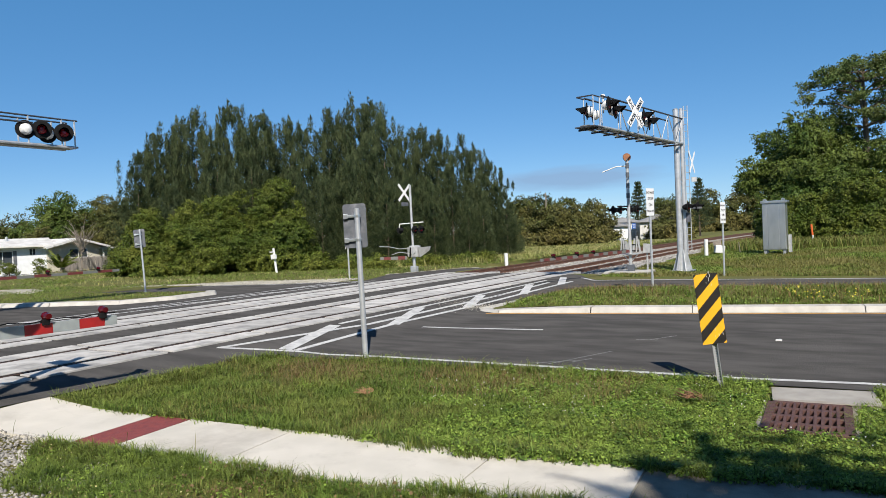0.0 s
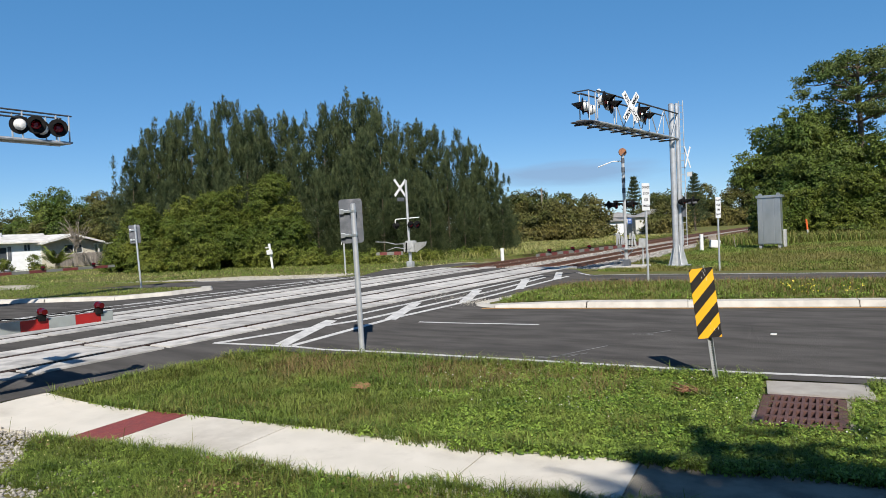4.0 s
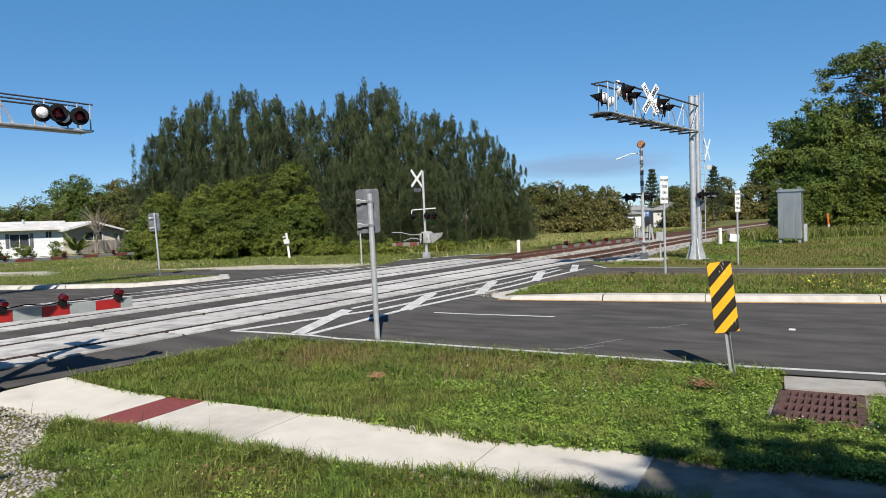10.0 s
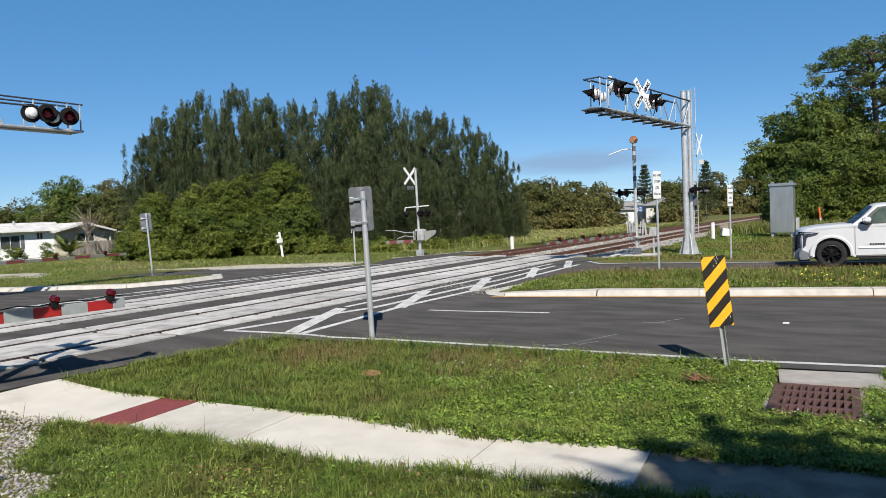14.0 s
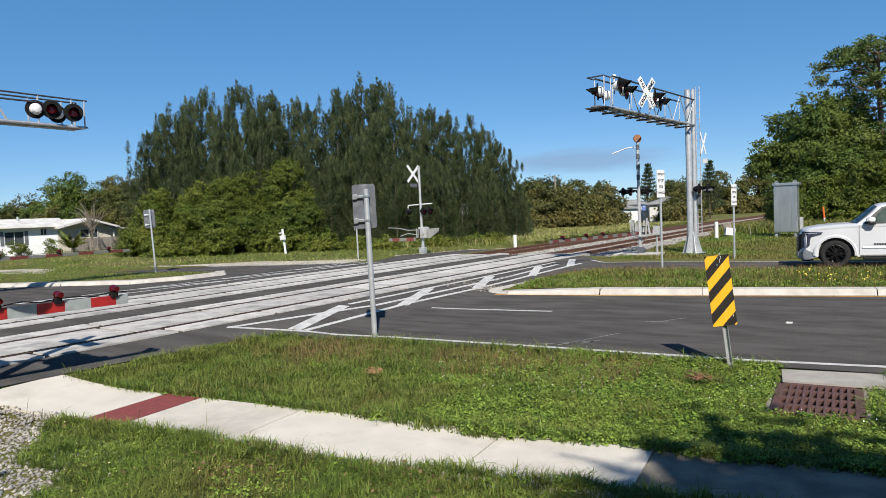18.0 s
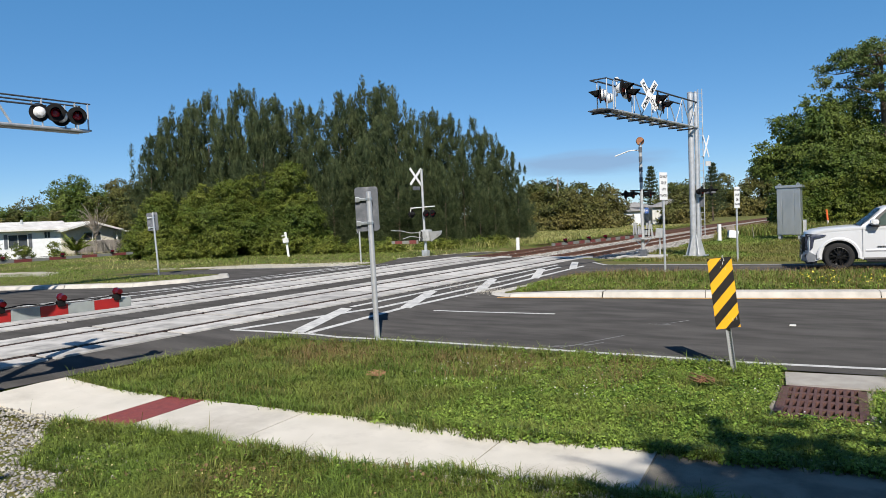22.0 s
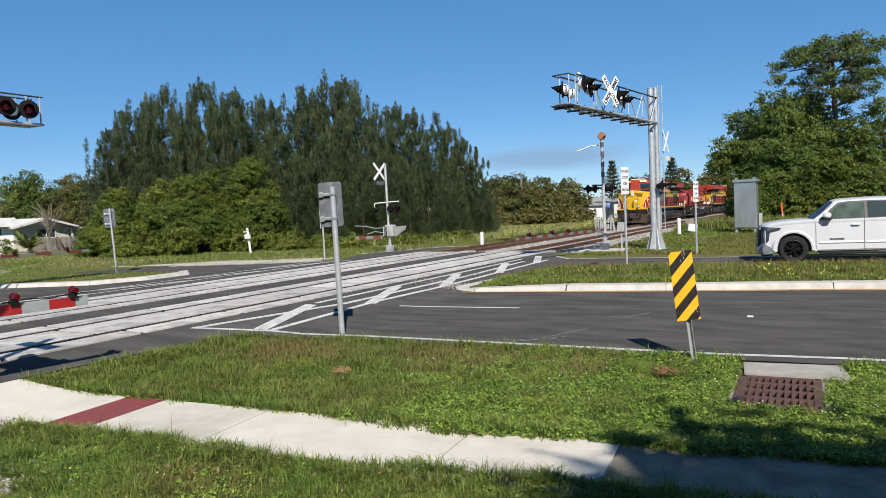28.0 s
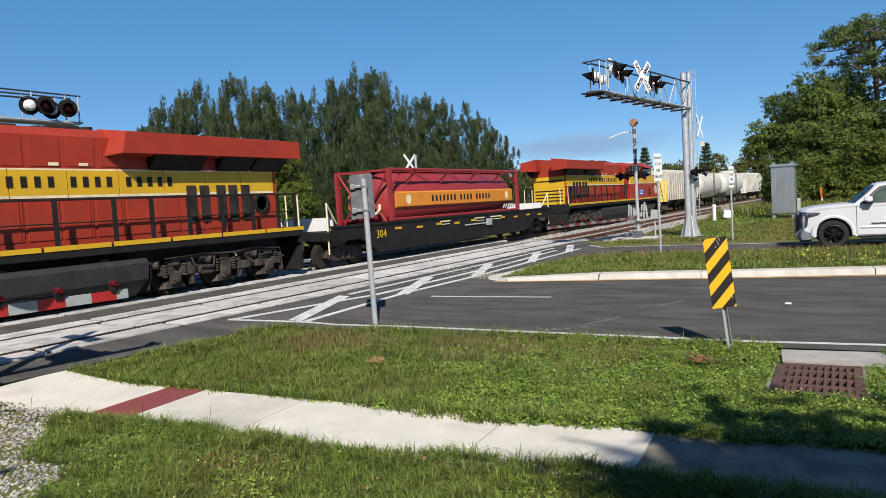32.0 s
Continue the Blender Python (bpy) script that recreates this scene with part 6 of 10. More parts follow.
def build_gravel():
    rs = np.random.RandomState(9)
    q = scatter(15000, -11.5, -4.9, 1.6, 4.9, lambda a, b: not strip_low(a, b) and sw_off(a, b) < -0.42 + ripple(a, b, 2, 0.14) and a > -9.9, rs)
    stones("gravel", q, 0.042, rs, STONE, "loose grey and tan gravel beside the sidewalk", lawn)
    q = scatter(900, -8.6, -4.9, 2.0, 4.6, lambda a, b: strip_low(a, b) and a < -5.6 + ripple(a, b, 1, 0.8), rs)
    stones("scattered_gravel", q, 0.05, rs, STONE, "scattered gravel in the grass")
    q = scatter(7000, -33.5, -20.8, 22, 31, lambda a, b: lerp_at(NORTH, a) + 0.2 < b < lerp_at(NORTH, a) + 2.6 * (1 - 0.6 * sstep(-26, -33, a)) + ripple(a, b, 0.7, 0.8), rs)
    stones("gravel_patch", q, 0.075, rs, mat("pale_gravel", (0.48, 0.45, 0.38), 0.9, 0, (0.36, 0.34, 0.29), 3, 0.5, island=0.25), "pale gravel patch beside the far lane")
    q = np.array([(-9.27 + rs.normal() * 0.22, 17.37 + rs.normal() * 0.42) for _ in range(300)] + [(-10.34 + rs.normal() * 0.30, 17.70 + rs.normal() * 0.55) for _ in range(150)])
    stones("nose_gravel", q, 0.030, rs, mat("pale_gravel", (0.48, 0.45, 0.38), 0.9, 0, (0.36, 0.34, 0.29), 3, 0.5, island=0.25), "loose pale gravel at the end of the median", lambda a, b: G(a, b) + 0.025)
    bed = lambda a, b: lerp_at([(-20.3, -0.14), (-18.6, -0.02), (-17.9, 0.03), (-15.3, 0.03), (-14.5, -0.01), (-13.7, 0.03), (-11.1, 0.03), (-10.4, -0.03), (-9.0, -0.20)], a)
    q = scatter(26000, -19.8, -9.2, 29.3, 62, lambda a, b: min(abs(a - NEAR_X + s * GAUGE / 2) for s in (-1, 1)) > 0.1 and min(abs(a - FAR_X + s * GAUGE / 2) for s in (-1, 1)) > 0.1, rs)
    q = q[rs.uniform(0, 1, len(q)) < 34.0 / q[:, 1]]
    stones("ballast", q, 0.11, rs, STONE, "crushed stone ballast between the rails", bed)


def build_debris():
    """Dry palm boots and straw lying in the grass."""
    rnd = random.Random(3)
    straw = mat("dead_palm_frond", (0.33, 0.17, 0.09), 0.85, 0, (0.22, 0.11, 0.06), 6, 0.5)
    for x, y, n, ln, lb in ((-1.76, 8.62, 30, 0.34, "dry brown palm frond lying in the grass"), (-5.77, 7.44, 26, 0.28, "dead straw on the verge")):
        d = thing("dead_frond", pose(x, y, G(x, y) + 0.075), lb, "plant debris", "dry fronds")
        for k in range(n):
            a = rnd.uniform(-0.45, 0.45) + (2.2 if x > -3 else 2.9)
            bm = BM()
            p0 = Vector((rnd.uniform(-.08, .1), rnd.uniform(-.08, .08), rnd.uniform(0.0, 0.05)))
            p1 = p0 + Vector((math.cos(a), math.sin(a), rnd.uniform(-.1, .05))) * ln * rnd.uniform(0.5, 1)
            rod(bm, p0, p1, 0.008 if x > -3 else 0.004, 0.002, 5)
            part("dry_leaf", bm, straw if x > -3 else mat("pale_straw", (0.42, 0.24, 0.13), 0.9, 0, (0.34, 0.19, 0.10), 6, 0.5), d)
        bm = BM()
        rod(bm, (0, 0, 0.05), (0.24, -0.30, 0.03), 0.010, 0.005, 5)
        part("stalk", bm, GRASS_DRY, d)
    # unseen tree and palm behind the camera whose shade reaches the sidewalk
    leafy("shade_tree", "leafy tree behind the sidewalk casting shade", 8.2, -3.3, 9.6, 8.6, 9.8, 95000, 0.52, LEAF_TREE, 301, 120, 1.3, 6.5, "", "tree", 0.55)
    # further unseen trees, added only to cut skylight on the shaded paving
    for k, (x, y, w, h) in enumerate(((-14, -13, 9, 8), (-7, -9, 8, 7.5), (0, -8.5, 8, 8), (6.5, -9.5, 9, 9), (5, -17, 11, 12), (14, -5, 9, 11), (17, 2, 9, 10), (-24, -14, 9, 8))):
        leafy("garden_tree", "unseen leafy tree added to hold back skylight", x, y, w, w, h, 6000, 1.1, LEAF_TREE, 320 + k, 24, 2.2, None, "trees behind the sidewalk", "tree", 0.12)
    palm("shade_palm", "palm behind the sidewalk casting frond shadows", pose(4.0, -1.75, 0), 7.0, 16, 1.9, LEAF_TREE, 31, 1.0, 0.14, (0.1, 1.2), 0.4)


build_grass()
build_gravel()
build_debris()


# ---- railway signals and street furniture ----
def turn_to(dx, dy):
    """Yaw matrix that points local -y along (dx, dy)."""
    return Euler((0, 0, math.atan2(dy, dx) + math.pi / 2)).to_matrix().to_4x4()


def crossing_lamp(parent, at, face, r=0.30, name="flasher"):
    """Round flashing lamp facing the way `face`: backboard, hood, lens, housing."""
    m = Matrix.Translation(at) @ turn_to(*face)
    ob = new(name)
    ob.parent, ob.matrix_basis = parent, m
    bm = BM()
    lathe(bm, [(r, 0), (r, 0.02), (r * 0.95, 0.03)], pose(0, 0, 0, 90), 20)
    part("backboard", bm, BLACK, ob)
    bm = BM()
    lathe(bm, [(r * 0.5, 0.03), (r * 0.44, 0.06), (r * 0.2, 0.085)], pose(0, 0, 0, 90), 16)
    part("lens", bm, FLASH_LENS, ob)
    bm = BM()
    n = 9
    rows = []
    for k in range(n + 1):
        a = radians(-10 + 200 * k / n)
        c, s = math.cos(a) * r * 0.56, math.sin(a) * r * 0.56
        rows.append((bm.verts.new((c, -0.02, s)), bm.verts.new((c * 0.92, -r * (0.7 + 0.7 * max(0, math.sin(a))), s * 0.96 - 0.04))))
    for a, b in zip(rows, rows[1:]):
        bm.faces.new((a[0], b[0], b[1], a[1]))
    bmesh.ops.solidify(bm, geom=bm.faces, thickness=0.012)
    part("hood", bm, BLACK, ob)
    bm = BM()
    lathe(bm, [(r * 0.62, -0.03), (r * 0.6, -0.10), (r * 0.42, -0.2), (r * 0.15, -0.24)], pose(0, 0, 0, 90), 16)
    part("housing", bm, WHITE if r > 0.26 else BLACK, ob, smooth=True)
    return ob


def crossbuck(parent, at, face, size=1.22, text=True, z_tilt=45, w=0.23):
    """Two crossed white blades."""
    base = Matrix.Translation(at) @ turn_to(*face)
    cb = new("crossbuck")
    cb.parent, cb.matrix_basis = parent, base
    for s, words in ((-1, ("RAIL", "ROAD")), (1, ("CROS", "SING"))):
        bm = BM()
        box(bm, (0, 0, 0), (size, 0.012, w), bev=0.004)
        bl = part("blade", bm, SIGN_W, cb, "white crossbuck blade")
        bl.matrix_basis = pose(0, -0.008 * s, 0, 0, -s * z_tilt, 0)
        if text:
            for k, wd in zip((-1, 1), words):
                o = word("lettering", wd, w * 0.80, pose(k * size * 0.27, -0.009, 0) @ FRONT, BLACK, None)
                o.parent = cb
                o.matrix_basis = bl.matrix_basis @ pose(k * size * 0.27, -0.009 - (0.016 if s > 0 else 0.0), 0) @ FRONT
    return cb


# Darker steel for upper chords, rails, cross beams and the end platform.
DARK_STEEL = mat("dark_grey_steel", (0.042, 0.046, 0.054), 0.6, 0.2, (0.07, 0.075, 0.085), 8, 0.5, spec=0.3)


def gantry():
    g = thing("cantilever_signal", pose(-6.70, 31.3, G(-6.7, 31.3)), "galvanised cantilever signal mast with crossbuck and flashing lamps", "crossing signal", "cantilever signals")
    bm = BM()
    for dx, r in ((-0.07, 0.13), (0.13, 0.085)):
        rod(bm, (dx, dx * 0.5, 0), (dx, dx * 0.5, 7.05), r, r * 0.92, 18)
        rod(bm, (dx, dx * 0.5, 7.05), (dx, dx * 0.5, 7.09), r, r * 0.5, 18)
    part("mast", bm, GALV, g, "twin galvanised mast", True)
    bm = BM()
    box(bm, (0, 0, 0.03), (0.95, 0.8, 0.07), bev=0.01)
    part("base_plate", bm, GALV, g)
    for a in range(6):
        bm = BM()
        m = pose(0, 0, 0, rz=a * 60)
        hull(bm, [m @ Vector(p) for p in ((0.14, -0.01, 0.05), (0.42, -0.01, 0.05), (0.18, -0.01, 0.95), (0.14, 0.01, 0.05), (0.42, 0.01, 0.05), (0.18, 0.01, 0.95))])
        part("base_gusset", bm, GALV, g)
    d = Vector((-1.24, -9.1, 0)).normalized()
    side = Vector((d.y, -d.x, 0))
    o = Vector((-0.13, 0.05, 0))
    N, Ln = 5, 8.1
    zb, zt = 5.55, 6.62
    for w in (-0.32, 0.32):
        for z, r in ((zb, 0.042), (zt, 0.034)):
            bm = BM()
            rod(bm, o + side * w + Vector((0, 0, z)), o + side * w + d * (Ln if z == zb else Ln - 0.3) + Vector((0, 0, z)), r, seg=8)
            part("chord", bm, GALV if z == zb else DARK_STEEL, g)
        for k in range(N):
            bm = BM()
            a, b = o + side * w + d * (k * Ln / N), o + side * w + d * ((k + 0.5) * Ln / N)
            c = o + side * w + d * ((k + 1) * Ln / N)
            if k < 4 and w < 0:
                rod(bm, a + Vector((0, 0, zt)), b + Vector((0, 0, zb)), 0.02, seg=6)
                rod(bm, b + Vector((0, 0, zb)), c + Vector((0, 0, zt)), 0.02, seg=6)
                part("truss_brace", bm, GALV, g)
            else:
                rod(bm, a + Vector((0, 0, zb)), a + Vector((0, 0, zt)), 0.022, seg=6)
                part("railing_post", bm, GALV, g)
    for k in range(9):
        bm = BM()
        p = o + d * (k * 0.97 + 0.4)
        box(bm, p + Vector((0, 0, zb - 0.08)), (0.80, 0.06, 0.06), Euler((0, 0, math.atan2(side.y, side.x))).to_matrix().to_4x4(), 0.01)
        part("cross_beam", bm, DARK_STEEL, g)
    bm = BM()
    m = Euler((0, 0, math.atan2(side.y, side.x))).to_matrix().to_4x4()
    box(bm, o + d * 4.4 + Vector((0, 0, zb + 0.02)), (0.34, 8.2, 0.025), m)
    part("walkway_grating", bm, TR_GRATE, g)
    e = o + d * 7.9
    bm = BM()
    box(bm, e + d * 0.22 + Vector((0, 0, zb - 0.02)), (0.75, 0.75, 0.04), m, 0.008)
    part("end_platform", bm, DARK_STEEL, g)
    for a, b in (((-0.3, 0.0), (-0.3, 0.52)), ((0.3, 0.0), (0.3, 0.52)), ((-0.3, 0.52), (0.3, 0.52))):
        p, q = e + side * a[0] + d * a[1], e + side * b[0] + d * b[1]
        bm = BM()
        rod(bm, p + Vector((0, 0, zb + 1.02)), q + Vector((0, 0, zb + 1.02)), 0.025, seg=6)
        part("platform_rail", bm, DARK_STEEL, g)
    for a in ((-0.3, 0.02), (0.3, 0.02), (-0.3, 0.50)):
        p = e + side * a[0] + d * a[1]
        bm = BM()
        rod(bm, p + Vector((0, 0, zb)), p + Vector((0, 0, zb + 1.02)), 0.022, seg=6)
        part("platform_post", bm, GALV, g)
    # lamps: one pair facing away over the crossing, others facing the traffic
    for q, s, f, z in ((8.05, 0.1, (-1, -0.25), 6.12), (7.6, 0.1, (-1, -0.25), 6.04), (7.3, -0.35, (1, 0.05), 6.36), (6.8, -0.35, (1, 0.05), 6.22), (4.5, -0.45, (1, 0.15), 6.24), (4.0, -0.45, (1, 0.15), 6.06)):
        p = o + d * q + side * s + Vector((0, 0, z))
        crossing_lamp(g, p, f, 0.30)
    for q, z in ((7.0, 6.75), (3.9, 6.45), (6.6, 5.62)):
        bm = BM()
        p = o + d * q + Vector((0, 0, z))
        ball(bm, p, 0.09)
        rod(bm, p - Vector((0, 0, 0.6 if z > 6 else 0.1)), p, 0.03, seg=6)
        part("lamp_bracket", bm, WHITE, g)
    crossbuck(g, o + d * 5.65 + side * -0.62 + Vector((0, 0, 6.25)), (1, -0.38), 1.3, w=0.26, z_tilt=50)
    # ladder up the mast
    bm = BM()
    for x in (0.20, 0.36):
        rod(bm, (x, 0.25, 0.9), (x, 0.25, 7.2), 0.02, seg=6)
    for k in range(21):
        rod(bm, (0.20, 0.25, 1.0 + k * 0.3), (0.36, 0.25, 1.0 + k * 0.3), 0.012, seg=5)
    part("ladder", bm, GALV, g)
    for z, s in ((2.7, 0.15), (2.7, -0.5)):
        crossing_lamp(g, (0.55 + s * 0.4, 0.3 + s, z + 0.1), (1, -0.1), 0.22)
    bm = BM()
    box(bm, (0.35, 0.35, 2.75), (0.9, 0.08, 0.08))
    box(bm, (0.28, 0.1, 2.35), (0.2, 0.16, 0.42), bev=0.03)
    part("junction_box", bm, SIGN_BACK, g)
    crossbuck(g, (0.46, 0.4, 4.75), (1, -0.25), 1.05, text=False, w=0.10, z_tilt=60)
    bm = BM()
    box(bm, (0.52, 0.4, 4.0), (0.22, 0.02, 0.2), turn_to(0.6, -1))
    part("plate_sign", bm, STEEL_W, g)


def left_gantry():
    """End of the second cantilever, over the lanes beyond the rails."""
    g = thing("cantilever_signal", pose(-23.2, 3.0, G(-23, 3)), "galvanised cantilever arm with red flashing lamps over the road", "crossing signal", "cantilever signals")
    zg = G(-23, 3)
    bm = BM()
    rod(bm, (0, 0, 0), (0, 0, 7.0), 0.17, 0.15, 14)
    part("mast", bm, GALV, g)
    zb, zt = 5.66 - zg, 6.58 - zg
    for x in (-0.3, 0.3):
        bm = BM()
        rod(bm, (x, 0, zb), (x, 11.0, zb), 0.05, seg=8)
        part("chord", bm, GALV, g)
        bm = BM()
        rod(bm, (x, 0, zt), (x, 11.1, zt), 0.028, seg=8)
        part("handrail", bm, DARK_STEEL, g)
        if x > 0:
            bm = BM()
            rod(bm, (x, 0, zt - 0.28), (x, 9.6, zt - 0.22), 0.03, seg=8)
            part("mid_rail", bm, DARK_STEEL, g)
        for y in (8.1, 9.45, 10.55, 11.0):
            bm = BM()
            rod(bm, (x, y, zb), (x, y, zt), 0.03, seg=6)
            part("railing_post", bm, GALV, g)
        for y in (2, 4, 6, 7.6):
            bm = BM()
            rod(bm, (x, y, zb), (x, y + 0.35, zt), 0.04, seg=6)
            rod(bm, (x, y + 0.9, zb), (x, y + 0.35, zt), 0.04, seg=6)
            part("truss_brace", bm, GALV, g)
    bm = BM()
    box(bm, (0, 5.6, zb + 0.02), (0.62, 11.0, 0.06))
    part("walkway_grating", bm, TR_GRATE, g)
    for y, x, f, z in ((9.35, 0.32, (-1, 0.2), 6.12), (9.82, 0.42, (1, -0.5), 6.15), (10.12, 0.2, (-1, 0.2), 6.06), (10.55, 0.42, (1, -0.5), 6.12)):
        crossing_lamp(g, (x, y, z - zg), f, 0.30)


TR_GRATE = mat("grating_steel", (0.33, 0.33, 0.32), 0.7, 0.4, (0.22, 0.22, 0.22), 20, 0.5)


def gate_arm(name, label, a, b, z, stripe, hang=0.09, dull=False, group="gate arms", lamps=(), pole_to=None):
    """Striped crossing gate arm from tip a back to b."""
    a, b = Vector((*a, z)), Vector((*b, z))
    d = (b - a)
    ln = d.length
    d.normalize()
    g = thing(name, Matrix.Translation(a) @ Euler((0, 0, math.atan2(d.y, d.x))).to_matrix().to_4x4(), label, "gate arm", group)
    y = 0.0
    k = 0
    first = stripe * 0.5
    while y < ln:
        w = first if k == 0 else stripe
        w = min(w, ln - y)
        bm = BM()
        h = hang * (1 + 0.25 * y / ln)
        box(bm, (y + w / 2, 0, 0), (w - 0.003, 0.035, h * 2), bev=0.004)
        part("red_stripe" if k % 2 else "white_stripe", bm, (RED_DULL if dull else RED_PAINT) if k % 2 else (ARM_DULL if dull else ARM_W), g)
        y += w
        k += 1
    for q in lamps:
        bm = BM()
        r = 0.056 if hang > 0.06 else 0.05
        ball(bm, (q, -0.03, hang + 0.04 + r), r * 1.06, 16, 10)
        rod(bm, (q, -0.02, hang + 0.04 + r), (q, 0.08, hang + 0.04 + r), r * 0.9, r * 0.7, 14)
        part("gate_lamp", bm, RED_LENS, g, "red gate lamp", True)
        bm = BM()
        box(bm, (q + 0.02, 0.01, hang + 0.015), (0.10, 0.08, 0.08), bev=0.015)
        rod(bm, (q + 0.02, -0.05, hang + 0.05), (q + 0.09, -0.03, hang - 0.03), 0.012, seg=5)
        part("lamp_clamp", bm, BLACK, g)
    bm = BM()
    pts = []
    for i in range(13):
        x = ln * i / 12
        pts.append((x, -0.03, hang + 0.035 + 0.02 * math.sin(i * 2.3)))
    tube(bm, pts, 0.008, 5)
    part("lamp_cable", bm, BLACK, g)
    return g


def gates():
    gate_arm("pedestrian_gate", "lowered red and white pedestrian gate arm with red lamps", (-9.43, 6.25), (-9.72, 3.4), 1.13, 0.36, 0.068, lamps=(0.19, 0.97, 1.72, 2.7))
    gate_arm("road_gate", "lowered red and white road gate arm beside the rails", (-9.79, 22.9), (-8.62, 29.9), 1.1, 0.41, 0.05, True, lamps=(0.9, 2.6, 3.9))
    gate_arm("road_gate", "lowered red and white gate arm beyond the rails", (-25.6, 17.2), (-25.3, 6.0), 1.3, 0.62, 0.05, True, lamps=(0.9, 2.9, 5.0))
    f = thing("gate_mechanism", pose(-25.3, 5.6, G(-25.3, 5.6)), "galvanised drive and post of the far gate arm", "gate mechanism", "gate mechanisms")
    bm = BM()
    rod(bm, (0, 0, 0), (0, 0, 3.4), 0.075, seg=10)
    part("post", bm, STEEL_W, f)
    bm = BM()
    box(bm, (0, 0.2, 1.3 - 0.05), (0.5, 0.7, 0.6), bev=0.05)
    part("drive_case", bm, GALV, f)
    bm = BM()
    box(bm, (0, 0.1, 0.4), (0.4, 0.4, 0.8), bev=0.03)
    part("pedestal", bm, GALV, f)
    # mechanism of the road gate, with a tall lamp post
    m = thing("gate_mechanism", pose(-8.66, 30.2, G(-8.66, 30.2)), "galvanised gate mechanism and signal post beside the track", "gate mechanism", "gate mechanisms")
    bm = BM()
    rod(bm, (0, 0, 0), (0, 0, 5.0), 0.075, 0.065, 12)
    part("post", bm, STEEL_W, m)
    # Dark rings paint the shadows that wind round the upper post.
    for z in (3.3, 3.75, 4.2, 4.6):
        bm = BM()
        rod(bm, (0, 0, z), (0, 0, z + 0.22), 0.079, seg=12)
        part("dark_band", bm, SIGN_BACK, m)
    bm = BM()
    lathe(bm, [(0.16, -0.05), (0.18, 0), (0.16, 0.05)], pose(0, 0, 5.08, 90, 0, 30), 16)
    part("bell", bm, mat("rusty_bell", (0.36, 0.16, 0.07), 0.7, 0.2, (0.25, 0.11, 0.06), 10, 0.6), m, "rusty round bell")
    bm = BM()
    tube(bm, [(0, 0, 4.70), (-0.45, -0.1, 4.70), (-1.05, -0.22, 4.50)], 0.025)
    part("lamp_arm", bm, WHITE, m)
    for s in (-1, 1):
        crossing_lamp(m, (s * 0.62 * 0.4, s * 0.42, 2.80), (1, -0.1), 0.19)
        crossing_lamp(m, (s * 0.62 * 0.4 - 0.3, s * 0.42, 2.80), (-1, 0.1), 0.19)
    bm = BM()
    rod(bm, (-0.3, -0.6, 2.95), (0.3, 0.6, 2.95), 0.03, seg=6)
    part("crossarm", bm, BLACK, m)
    bm = BM()
    box(bm, (0.22, -0.06, 2.08), (0.24, 0.012, 0.24), turn_to(1, -0.45), 0.004)
    pn = part("notice_plate", bm, BLUE, m, "small blue notice plate")
    bm = BM()
    for k in range(3):
        box(bm, (0.22 + 0.008, -0.066, 2.02 + k * 0.06), (0.17, 0.012, 0.018), turn_to(1, -0.45))
    part("notice_lines", bm, WHITE, pn)
    bm = BM()
    box(bm, (-0.06, 0.1, 1.10), (0.26, 0.3, 0.40), bev=0.04)
    box(bm, (-0.06, 0.1, 1.33), (0.20, 0.24, 0.05), bev=0.02)
    part("drive_case", bm, GALV, m)
    for dx, dy, h, tilt in ((-0.34, -0.10, 0.62, 4), (-0.24, -0.10, 0.55, -3), (0.14, 0.16, 0.60, 6), (0.25, 0.18, 0.68, 4), (0.34, 0.22, 0.54, -6), (-0.12, -0.16, 0.48, 2)):
        bm = BM()
        box(bm, (dx, dy, 0.95 + h / 2), (0.06, 0.12, h), pose(0, 0, 0, ry=tilt), 0.01)
        part("counterweight", bm, STEEL_W, m)
    bm = BM()
    rod(bm, (-0.38, -0.12, 1.30), (0.38, 0.22, 1.24), 0.03, seg=6)
    rod(bm, (-0.38, -0.12, 1.02), (0.38, 0.22, 0.98), 0.03, seg=6)
    part("counterweight_shaft", bm, BLACK, m)
    bm = BM()
    box(bm, (-0.03, 0, 0.86), (0.80, 0.4, 0.04), bev=0.01)
    part("platform", bm, GALV, m)
    for s in (-1, 1):
        bm = BM()
        rod(bm, (s * 0.05, 0, 0.55), (s * 0.34, 0, 0.85), 0.022, seg=6)
        part("platform_strut", bm, GALV, m)
    bm = BM()
    box(bm, (0.02, 0.0, 0.20), (0.26, 0.28, 0.4), bev=0.03)
    part("pedestal", bm, SIGN_BACK, m)
    bm = BM()
    box(bm, (0.62, 0.42, 1.08), (0.30, 0.24, 0.40), pose(0, 0, 0, ry=5), 0.03)
    rod(bm, (0.62, 0.42, 0), (0.62, 0.42, 0.9), 0.04, seg=8)
    part("relay_case", bm, STEEL_W, m)
    # far crossbuck signal with its gate drive
    x, y = -20.94, 31.6
    c = thing("crossbuck_signal", pose(x, y, G(x, y), ry=1.0), "white crossbuck mast with lamps and gate drive beside the far lane", "crossing signal", "crossbuck signals")
    bm = BM()
    rod(bm, (0, 0, 0.5), (-0.12, 0, 4.75), 0.065, seg=10)
    part("mast", bm, STEEL_W, c)
    crossbuck(c, (-0.42, -0.12, 4.35), (1, -0.15), 1.25, text=False, w=0.15)
    bm = BM()
    box(bm, (-0.42, -0.08, 3.72), (0.55, 0.02, 0.2), turn_to(1, -0.15))
